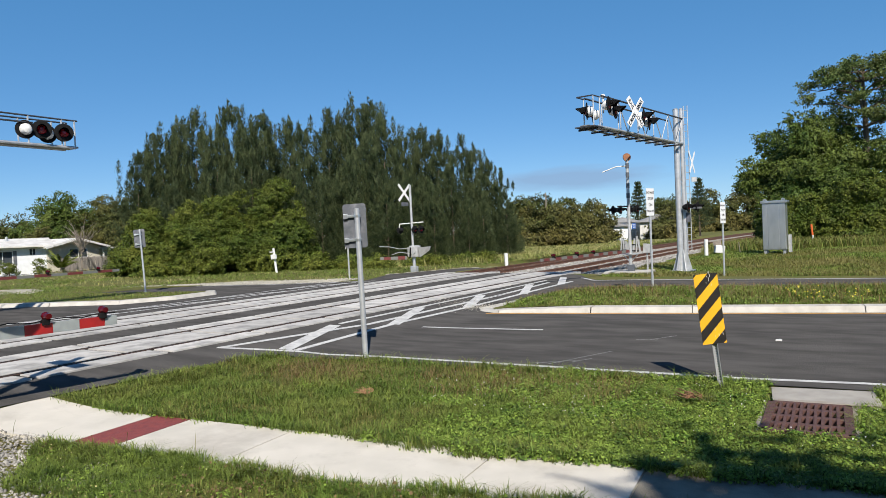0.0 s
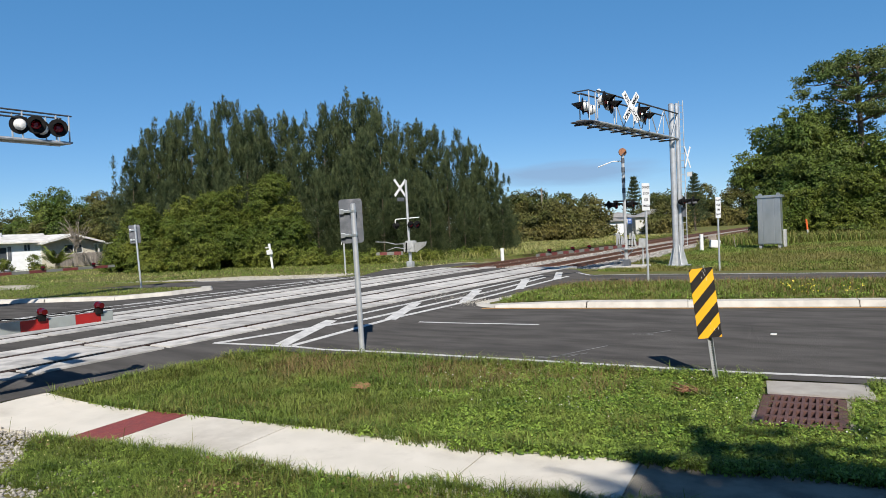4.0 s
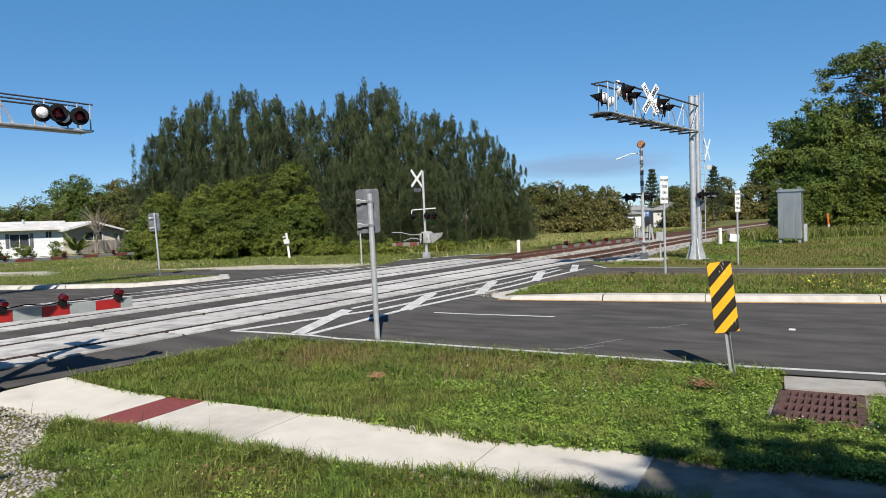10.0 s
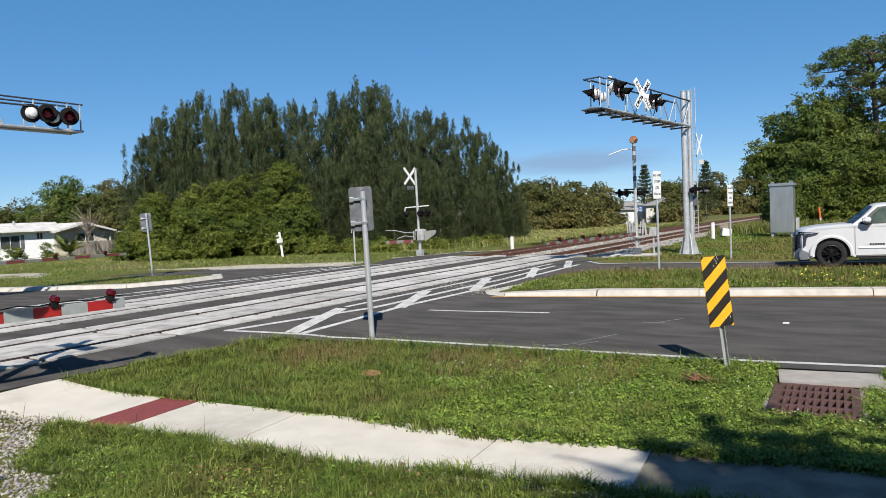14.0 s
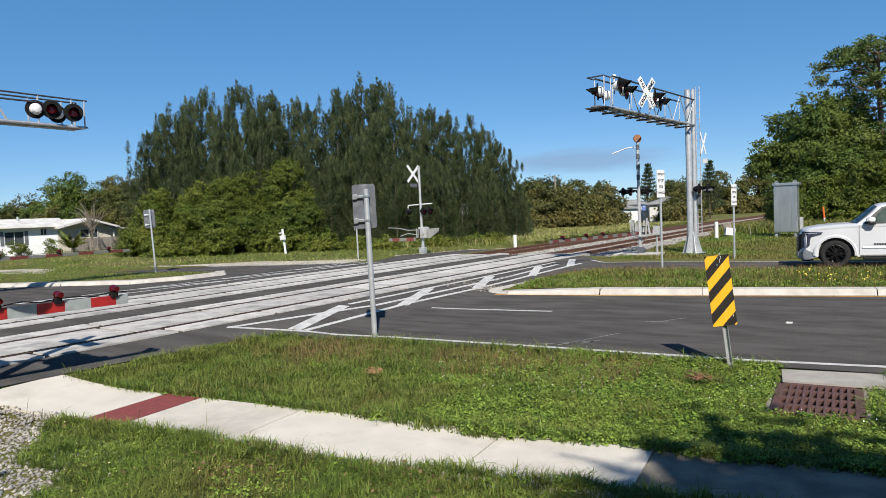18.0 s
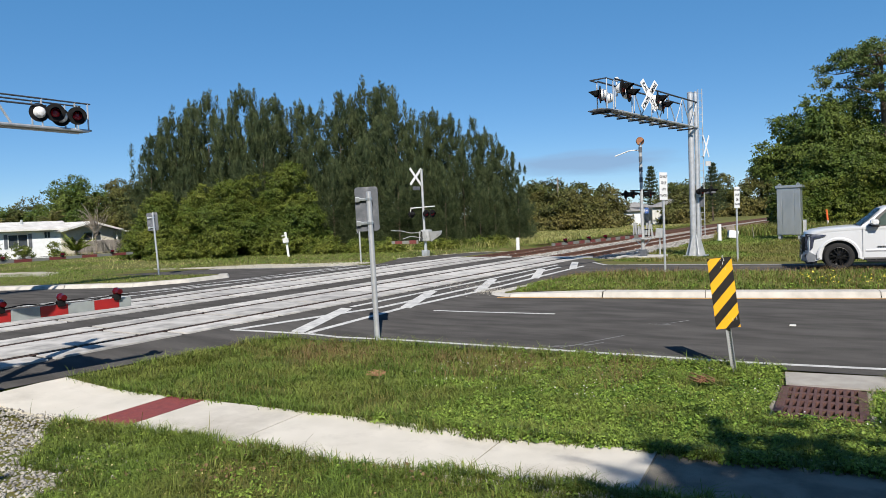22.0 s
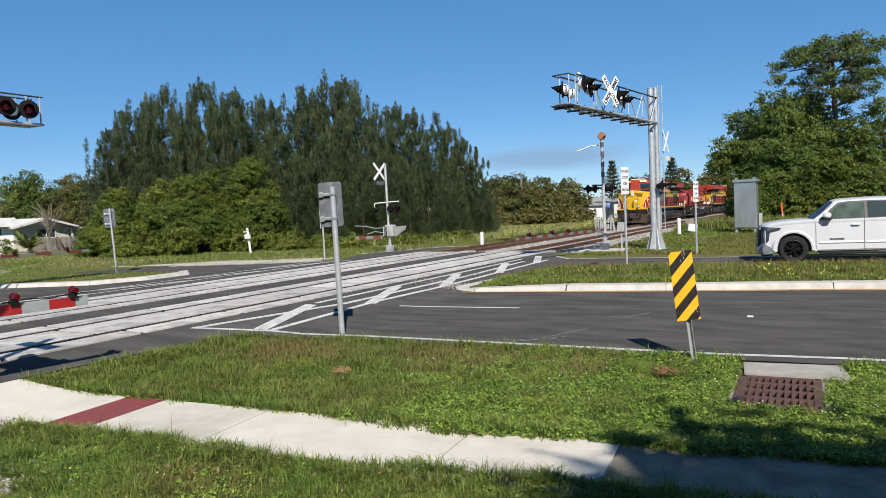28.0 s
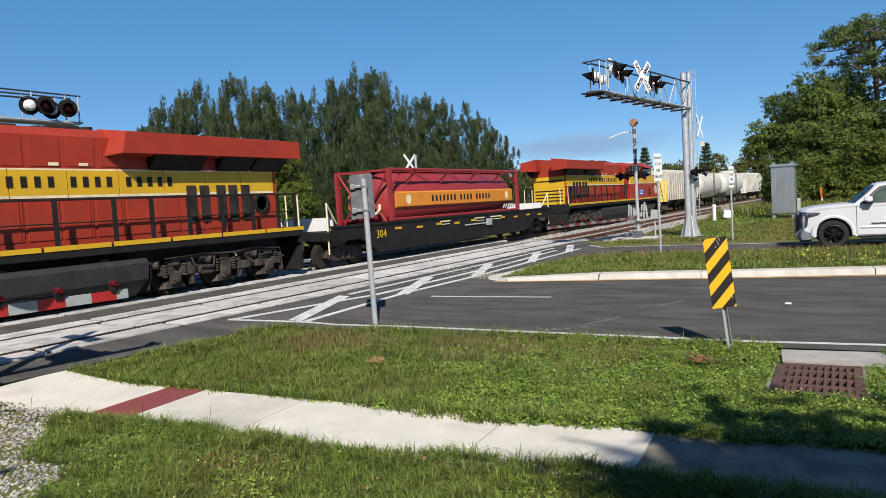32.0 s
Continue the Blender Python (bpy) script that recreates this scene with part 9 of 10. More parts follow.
        tube(bm, [cheek(0.95, 2.35, 0.06), cheek(0.80, 2.25, 0.10), cheek(0.82, 1.95, 0.12), cheek(1.02, 1.75, 0.10), (s * 1.50, 0.98, 1.50), (s * 1.50, 0.96, 0.72)], 0.020)
        P("nose_handrail", bm, TR_CREAM, "cream bent handrail")
        bm = BM()
        tube(bm, [cheek(0.36, 1.95, 0.05), cheek(0.42, 1.60, 0.14), (s * 1.18, 0.30, 1.30), (s * 1.20, 0.32, 0.95), (s * 0.95, 0.12, 0.80)], 0.018)
        P("step_handrail", bm, TR_YEL, "dull yellow bent handrail")
        bm = BM()
        box(bm, (s * 1.465, 0.80, 1.12), (0.05, 0.38, 0.82), bev=0.01)
        P("step_fender", bm, TR_BLACK)
    bm = BM()
    box(bm, (0, 0.39, 2.98), (0.27, 0.10, 0.50), bev=0.03)
    hl = P("headlight", bm, TR_CREAM)
    for z in (2.87, 3.09):
        bm = BM()
        rod(bm, (0, 0.345, z), (0, 0.325, z), 0.098, seg=14)
        part("lens", bm, LAMP_GLASS, hl)
    bm = BM()
    box(bm, (-0.34, 0.405, 2.02), (0.50, 0.02, 0.95), bev=0.01)
    rod(bm, (-0.55, 0.38, 2.15), (-0.35, 0.38, 2.15), 0.015, seg=6)
    P("nose_door", bm, TR_YEL)
    bm = BM()
    box(bm, (-0.36, 0.402, 2.86), (0.20, 0.03, 0.30), bev=0.02)
    P("nose_window", bm, TR_BLACK)
    bm = BM()
    rod(bm, (0.30, 0.41, 2.22), (0.30, 0.385, 2.22), 0.13, seg=18)
    P("nose_emblem", bm, TR_CREAM, "small round pale emblem")
    for z in (1.95, 2.42):
        bm = BM()
        tube(bm, [(0.30, 0.40, z), (0.30, 0.34, z), (0.60, 0.34, z), (0.60, 0.40, z)], 0.014)
        P("nose_grab", bm, TR_YEL)
    for x in (-0.95, -0.72, 0.10):
        bm = BM()
        box(bm, (x, 0.20, 1.86), (0.065, 0.045, 0.80))
        P("handrail_post", bm, TR_BLACK)
    # cab: upper part with windows
    bm = BM()
    hull(bm, [(s * x, y, z) for s in (-1, 1) for x, y, z in ((1.48, 2.12, 3.26), (0.45, 1.45, 3.28), (1.41, 2.30, 3.98), (0.42, 1.66, 4.04), (1.48, 4.5, 3.26), (1.41, 4.5, 3.98), (1.02, 2.38, 4.28), (0.38, 1.80, 4.30), (1.02, 4.5, 4.28))])
    P("cab", bm, TR_RED, "red cab roof and upper walls")
    for s in (-1, 1):
        face = lambda u, w, d=0.0: Vector((s * (0.45 + 1.03 * u - 0.03 * u * w - 0.03 * w), 1.45 + 0.67 * u + 0.20 * w - d, 3.28 + 0.74 * w))
        bm = BM()
        hull(bm, [face(u, w, d) for u, w in ((0.07, 0.16), (0.93, 0.14), (0.90, 0.84), (0.07, 0.86)) for d in (-0.04, 0.022)])
        P("windscreen_seal", bm, TR_BLACK)
        bm = BM()
        hull(bm, [face(u, w, d) for u, w in ((0.10, 0.20), (0.90, 0.18), (0.87, 0.80), (0.10, 0.82)) for d in (-0.04, 0.034)])
        P("windscreen", bm, GLASS, "dark windscreen pane")
        bm = BM()
        rod(bm, face(0.5, 0.14, 0.06), face(0.28, 0.62, 0.05), 0.012, seg=5)
        P("wiper", bm, TR_BLACK)
        bm = BM()
        board = lambda u, w, d: (s * (0.40 + 0.66 * u), 1.64 + 0.42 * u + 0.11 * w - d, 4.03 + 0.22 * w)
        hull(bm, [board(u, w, d) for u in (0, 1) for w in (0, 1) for d in (-0.1, 0.05)])
        nb = P("number_board", bm, TR_BLACK, "black framed number board")
        bm = BM()
        hull(bm, [board(u, w, d) for u in (0.06, 0.94) for w in (0.12, 0.88) for d in (0.04, 0.06)])
        part("board_face", bm, TR_CREAM, nb)
        word("board_number", "816", 0.19, Matrix.Translation(Vector(board(0.5, 0.5, 0.066))) @ Euler((-0.17, 0, s * 0.566)).to_matrix().to_4x4() @ FRONT, TR_BLACK, nb)
        bm = BM()
        hull(bm, [(s * 1.485, 2.46, 3.30), (s * 1.485, 4.32, 3.30), (s * 1.43, 2.50, 3.86), (s * 1.43, 4.30, 3.86), (s * 1.40, 2.46, 3.30), (s * 1.36, 4.30, 3.86), (s * 1.36, 2.50, 3.86), (s * 1.40, 4.32, 3.30)])
        P("window_recess", bm, TR_BLACK, "dark cab window opening")
        for y0, y1 in ((2.54, 2.98), (3.14, 3.66), (3.78, 4.26)):
            bm = BM()
            hull(bm, [(s * 1.494, y0, 3.35), (s * 1.494, y1, 3.35), (s * 1.442, y0, 3.82), (s * 1.442, y1, 3.82), (s * 1.44, y0, 3.35), (s * 1.40, y1, 3.82), (s * 1.40, y0, 3.82), (s * 1.44, y1, 3.35)])
            P("side_window", bm, GLASS, "dark cab side window")
        bm = BM()
        tube(bm, [(s * 1.496, 2.44, 3.86), (s * 1.50, 2.44, 3.29), (s * 1.50, 4.34, 3.29)], 0.022)
        box(bm, (s * 1.475, 3.05, 3.58), (0.05, 0.12, 0.5))
        P("window_frame", bm, TR_CREAM)
        bm = BM()
        hull(bm, [(s * 1.40, 2.6, 3.97), (s * 1.40, 4.4, 3.97), (s * 1.68, 2.7, 3.83), (s * 1.68, 4.35, 3.83), (s * 1.40, 2.6, 4.0), (s * 1.40, 4.4, 4.0), (s * 1.68, 2.7, 3.85), (s * 1.68, 4.35, 3.85)])
        P("sun_visor", bm, TR_RED)
        # lower side: red, cream line, yellow band, along the wide front body
        for nm, z0, z1, m in (("side_panel", 1.53, 2.64, TR_RED), ("cream_line", 2.64, 2.70, TR_CREAM), ("yellow_band", 2.70, 3.28, TR_YEL)):
            for y0, y1 in ((1.02, 4.2), (4.21, 7.7)):
                if nm == "yellow_band" and y0 == 1.02:
                    y0 = 2.15
                bm = BM()
                box(bm, (s * 1.43, (y0 + y1) / 2, (z0 + z1) / 2), (0.14, y1 - y0, z1 - z0), bev=0.008)
                P(nm, bm, m)
        for y0, y1, z in ((2.3, 3.95, 2.36), (4.8, 7.2, 1.98), (5.0, 7.2, 2.30), (1.12, 1.5, 2.45)):
            bm = BM()
            box(bm, (s * 1.503, (y0 + y1) / 2, z), (0.006, y1 - y0, 0.022))
            P("panel_seam", bm, TR_BLACK)
        bm = BM()
        box(bm, (s * 1.503, 3.18, 1.98), (0.012, 0.42, 0.55))
        P("air_grille", bm, TR_GREY)
        bm = BM()
        lathe(bm, [(0.34, 0), (0.34, 0.008), (0.30, 0.012)], Matrix.Translation((s * 1.50, 1.53, 2.13)) @ Euler((0, s * math.pi / 2, 0)).to_matrix().to_4x4(), 24)
        em = P("round_emblem", bm, TR_CREAM, "round pale emblem")
        bm = BM()
        lathe(bm, [(0.23, 0), (0.23, 0.006)], Matrix.Translation((s * 1.51, 1.53, 2.13)) @ Euler((0, s * math.pi / 2, 0)).to_matrix().to_4x4(), 20)
        part("emblem_disc", bm, mat("emblem_teal", (0.16, 0.27, 0.27), 0.6, 0, (0.50, 0.54, 0.52), 9, 0.6), em)
        word("unit_number", "816", 0.60, Matrix.Translation((s * 1.505, 3.18, 2.96)) @ (SIDE_R if s > 0 else SIDE_L), TR_BLACK, lo, "black unit number")
    # hood behind the cab
    bm = BM()
    hull(bm, [(s * x, y, z) for s in (-1, 1) for x, z in ((1.18, 3.28), (1.18, 3.98), (0.75, 4.24)) for y in (4.2, 7.9)])
    box(bm, (0, 6.0, 2.4), (2.7, 3.5, 1.75))
    P("equipment_hood", bm, TR_RED)
    bm = BM()
    hull(bm, [(s * x, y, z) for s in (-1, 1) for x, z in ((1.02, 1.45), (1.02, 4.0), (0.68, 4.22)) for y in (7.7, 18.1)])
    P("engine_hood", bm, TR_RED)
    for s in (-1, 1):
        for nm, z0, z1, m in (("cream_line", 2.60, 2.66, TR_CREAM), ("yellow_band", 2.66, 3.22, TR_YEL), ("cream_line", 3.22, 3.26, TR_CREAM)):
            for k in range(8):
                y0 = 7.75 + k * 1.28
                bm = BM()
                box(bm, (s * 1.025, y0 + 0.63, (z0 + z1) / 2), (0.02, 1.26, z1 - z0))
                P(nm, bm, m)
        for k in range(12):
            y0 = 8.2 + k * 0.80
            if y0 > 15.4:
                continue
            bm = BM()
            box(bm, (s * 1.024, y0 + 0.38, 2.12), (0.03, 0.72, 0.92), bev=0.012)
            dr = P("hood_door", bm, TR_RED)
            bm = BM()
            box(bm, (s * 1.045, y0 + 0.64, 2.12), (0.02, 0.03, 0.8))
            part("hinge_bar", bm, TR_BLACK if k % 3 == 0 else TR_RED, dr)
        for k in range(6):
            y0 = 8.3 + k * 0.82
            bm = BM()
            box(bm, (s * 1.022, y0 + 0.36, 3.62), (0.025, 0.68, 0.62), bev=0.01)
            P("upper_door", bm, TR_RED)
        for y0 in (8.6, 9.5, 11.3, 12.0):
            bm = BM()
            box(bm, (s * 1.04, y0, 3.36), (0.02, 0.22, 0.07))
            P("warning_label", bm, TR_CREAM)
        side_bars(lo, 9.37, 2.96, 1.042, s, [0.13] * 7 + [-0.22] + [0.13] * 4 + [-0.22] + [0.13] * 5, 0.24, TR_BLACK, 0.165)
        # blower louvres and catwalk rails on the front hood
        for y0 in (4.75, 6.1):
            bm = BM()
            box(bm, (s * 1.19, y0, 3.76), (0.06, 0.66, 0.46))
            lv = P("louvre", bm, TR_BLACK, "dark louvred intake")
            for q in range(5):
                bm = BM()
                box(bm, (s * 1.225, y0, 3.58 + q * 0.085), (0.05, 0.6, 0.022), Euler((0, s * 0.5, 0)).to_matrix().to_4x4())
                part("louvre_slat", bm, STEEL_W, lv)
        bm = BM()
        box(bm, (s * 1.185, 7.45, 3.65), (0.03, 0.42, 0.36))
        P("hood_window", bm, TR_GREY)
        for y0 in (4.62, 5.55, 6.55, 7.45):
            bm = BM()
            box(bm, (s * 1.45, y0, 3.58), (0.06, 0.12, 0.72))
            P("catwalk_post", bm, TR_BLACK)
        bm = BM()
        tube(bm, [(s * 1.45, 4.55, 3.96), (s * 1.45, 7.5, 3.96), (s * 1.45, 8.83, 2.62), (s * 1.45, 8.9, 1.5)], 0.03)
        tube(bm, [(s * 1.45, 4.55, 3.62), (s * 1.45, 7.4, 3.60)], 0.02)
        tube(bm, [(s * 1.45, 7.5, 3.4), (s * 1.45, 8.3, 2.65), (s * 1.45, 8.5, 1.5)], 0.03)
        P("catwalk_rail", bm, TR_BLACK)
        # side handrail of the long hood
        ys = [7.62, 8.56, 9.6, 11.0, 12.4, 13.4, 14.5, 15.6, 16.7, 17.7, 18.4]
        for y0 in ys:
            bm = BM()
            box(bm, (s * 1.45, y0, 2.02), (0.05, 0.10, 1.05))
            P("handrail_post", bm, TR_BLACK)
        bm = BM()
        tube(bm, [(s * 1.45, 7.7, 2.54), (s * 1.45, 18.5, 2.54)], 0.025)
        tube(bm, [(s * 1.45, 7.7, 2.02), (s * 1.45, 18.5, 2.02)], 0.015)
        P("handrail", bm, TR_BLACK)
        for y0 in (14.95, 15.38, 15.95, 16.38, 16.85):
            bm = BM()
            box(bm, (s * 1.04, y0, 2.35), (0.05, 0.3, 1.0), bev=0.01)
            P("tall_louvre", bm, TR_GREY)
        bm = BM()
        lathe(bm, [(0.30, 0), (0.30, 0.05), (0.22, 0.06), (0.2, 0)], Matrix.Translation((s * 1.03, 17.45, 2.3)) @ Euler((0, s * math.pi / 2, 0)).to_matrix().to_4x4(), 16)
        P("hand_brake_wheel", bm, TR_BLACK)
        # radiator wing
        bm = BM()
        hull(bm, [(s * 0.5, 12.75, 4.28), (s * 1.5, 12.85, 4.14), (s * 1.5, 12.72, 3.62), (s * 0.9, 12.5, 3.55), (s * 0.5, 18.75, 4.28), (s * 1.5, 18.75, 4.12), (s * 1.5, 18.75, 3.62), (s * 0.5, 18.75, 3.55)])
        P("radiator_wing", bm, TR_RED, "red overhanging radiator wing")
        for y0, y1 in ((13.7, 15.3), (15.85, 17.0), (17.1, 18.3)):
            bm = BM()
            hull(bm, [(s * 1.40, y0, 3.60), (s * 1.40, y1, 3.60), (s * 1.06, y0, 3.24), (s * 1.06, y1, 3.24), (s * 1.0, y0, 3.6), (s * 1.0, y1, 3.6)])
            P("radiator_screen", bm, TR_BLACK)
        # fuel tank
    bm = BM()
    hull(bm, [(s * x, y, z) for s in (-1, 1) for x, y, z in ((1.34, 6.25, 1.08), (1.34, 13.2, 1.08), (1.44, 6.25, 0.95), (1.44, 13.2, 0.95), (1.02, 6.4, 0.14), (1.02, 13.05, 0.14), (1.40, 6.28, 0.55), (1.40, 13.18, 0.55))])
    P("fuel_tank", bm, TR_TANK, "long dark grey fuel tank")
    for s in (-1, 1):
        for y0 in (7.2, 9.3, 11.6):
            bm = BM()
            rod(bm, (s * 1.25, y0, 1.0), (s * 1.25, y0, 1.14), 0.07, seg=8)
            P("filler_cap", bm, TR_GREY)
            bm = BM()
            box(bm, (s * 1.3, y0 + 0.5, 1.08), (0.12, 0.25, 0.12), bev=0.02)
            P("gauge_box", bm, TR_GREY)
        for y0 in (6.1, 13.3):
            bm = BM()
            hull(bm, [(s * 1.3, y0 - 0.05, 0.25), (s * 1.3, y0 + 0.05, 0.95), (s * 0.9, y0, 0.2), (s * 0.9, y0, 1.0), (s * 1.1, y0 + 0.2, 0.6)])
            P("tank_end", bm, TR_TRUCK)
    # roof fittings
    bm = BM()
    box(bm, (0, 2.9, 4.32), (1.1, 1.5, 0.16), bev=0.05)
    P("roof_air_unit", bm, TR_CREAM)
    for x, y, l in ((0.2, 8.4, 1.0), (-0.2, 10.4, 1.3), (0.1, 12.0, 0.7)):
        bm = BM()
        box(bm, (x, y, 4.28), (0.7, l, 0.12), bev=0.03)
        rod(bm, (x, y + l, 4.2), (x, y + l, 4.36), 0.16, seg=10)
        P("exhaust_housing", bm, TR_GREY)
    bm = BM()
    for k in range(3):
        rod(bm, (0.25, 4.6 + k * 0.12, 4.3), (0.25, 4.3 + k * 0.2, 4.38), 0.06, 0.09, 8)
    P("horn", bm, STEEL_W)
    # rear end
    bm = BM()
    box(bm, (0, 18.62, 1.28), (2.9, 0.16, 0.5), bev=0.02)
    box(bm, (0, 18.9, 0.78), (0.34, 0.7, 0.3), bev=0.05)
    hull(bm, [(-1.4, 18.5, 0.2), (1.4, 18.5, 0.2), (-1.4, 18.66, 1.1), (1.4, 18.66, 1.1), (-1.4, 18.7, 0.2), (1.4, 18.7, 0.2)])
    P("rear_sill", bm, TR_BLACK)
    bm = BM()
    box(bm, (0, 18.12, 2.35), (2.0, 0.03, 1.7))
    P("rear_door_panel", bm, TR_YEL, "yellow rear end with black stripes")
    for z in (1.75, 1.95, 2.15, 2.35, 2.95):
        bm = BM()
        box(bm, (0, 18.142, z), (1.8, 0.012, 0.07))
        P("speed_stripe", bm, TR_BLACK)
    for x in (-1.4, -0.9, 0.9, 1.4):
        bm = BM()
        tube(bm, [(x, 18.6, 1.45), (x, 18.6, 2.5)], 0.025)
        P("grab_rail", bm, TR_CREAM)
    bogie(lo, 1.25, 5.75, (1.75, 3.43, 5.15))
    bogie(lo, 13.55, 18.0, (14.1, 15.75, 17.4))
    return lo


def freight_truck(parent, y):
    for s in (-1, 1):
        bm = BM()
        prism(bm, [(y - 1.0, 0.40), (y - 0.8, 0.62), (y - 0.35, 0.72), (y + 0.35, 0.72), (y + 0.8, 0.62), (y + 1.0, 0.40), (y + 0.5, 0.25), (y - 0.5, 0.25)], "x", s * 1.0 - 0.07, s * 1.0 + 0.07)
        for k in (-0.15, 0.15):
            rod(bm, (s * 1.08, y + k, 0.3), (s * 1.08, y + k, 0.6), 0.07, seg=8)
        part("truck_frame", bm, TR_TRUCK, parent)
    for a in (y - 0.85, y + 0.85):
        for s in (-1, 1):
            bm = BM()
            lathe(bm, [(0.46, -0.03), (0.46, 0.0), (0.42, 0.02), (0.42, 0.11), (0.36, 0.12), (0.10, 0.09), (0.09, 0.15)], Matrix.Translation((s * 0.72, a, 0.43)) @ Euler((0, s * math.pi / 2, 0)).to_matrix().to_4x4(), 18)
            part("wheel", bm, TR_GREY, parent, smooth=True)


def well_car():
    """Black well car that carries the red tank container."""
    w = thing("well_car", Matrix(), "black well wagon with yellow marks along its side", "rail wagon")
    P = lambda n, bm, m, lb="": part(n, bm, m, w, lb)
    for s in (-1, 1):
        bm = BM()
        prism(bm, [(0.5, 0.92), (2.2, 0.92), (3.0, 0.36), (15.5, 0.36), (16.6, 0.92), (18.9, 0.92), (18.9, 1.38), (0.5, 1.38)], "x", s * 1.44 - 0.05, s * 1.44 + 0.05)
        bm2 = BM()
        prism(bm2, [(0.5, 1.36), (18.9, 1.36), (18.9, 1.44), (0.5, 1.44)], "x", s * 1.44 - 0.09, s * 1.44 + 0.09)
        P("side_sill", bm, TR_BLACK, "black side sill")
        P("top_chord", bm2, TR_BLACK)
        for k in range(10):
            bm = BM()
            box(bm, (s * 1.5, 4.2 + k * 1.45, 1.16 - 0.04 * (k % 2)), (0.012, 0.42, 0.08))
            P("reflector", bm, TR_YEL)
        side_bars(w, 1.95, 1.0, 1.5, s, [0.16, 0.16, 0.16], 0.30, TR_YEL, 0.07, "reporting_mark")
        word("wagon_number", "304", 0.42, Matrix.Translation((s * 1.502, 3.12, 1.0)) @ (SIDE_R if s > 0 else SIDE_L), TR_YEL, w, "yellow wagon number")
        for y0, wd in ((10.6, 0.9), (12.2, 1.2), (7.6, 0.8)):
            bm = BM()
            box(bm, (s * 1.5, y0, 1.24), (0.012, wd, 0.05))
            box(bm, (s * 1.5, y0, 1.12), (0.012, wd * 0.8, 0.03))
            P("stencil_bar", bm, TR_CREAM)
        bm = BM()
        box(bm, (s * 1.53, 11.4, 1.02), (0.14, 0.4, 0.3), bev=0.02)
        tube(bm, [(s * 1.52, 9.2, 0.98), (s * 1.52, 11.2, 0.98)], 0.03)
        P("brake_gear", bm, STEEL_W)
    bm = BM()
    box(bm, (0, 9.3, 0.45), (2.8, 12.4, 0.1))
    for y0 in (1.4, 17.9):
        box(bm, (0, y0, 1.1), (2.85, 2.0, 0.3))
    P("floor_frame", bm, TR_BLACK)
    for y0 in (0.0, 20.2):
        bm = BM()
        box(bm, (0, y0, 0.78), (0.32, 1.0 if y0 == 0 else 2.4, 0.3), bev=0.04)
        P("coupler", bm, TR_TRUCK)
        e = 0.45 if y0 == 0 else 18.95
        for x in (-1.3, 1.3):
            bm = BM()
            tube(bm, [(x, e, 0.5), (x, e, 2.2)], 0.03)
            tube(bm, [(x, e, 2.2), (x * 0.9, e + (0.6 if y0 == 0 else -0.6), 1.5)], 0.03)
            P("end_ladder", bm, TR_CREAM)
        bm = BM()
        box(bm, (0, e + (0.5 if y0 == 0 else -0.5), 1.5), (2.2, 0.06, 0.45))
        P("end_plate", bm, WHITE)
    freight_truck(w, 1.5)
    freight_truck(w, 17.7)
    return w


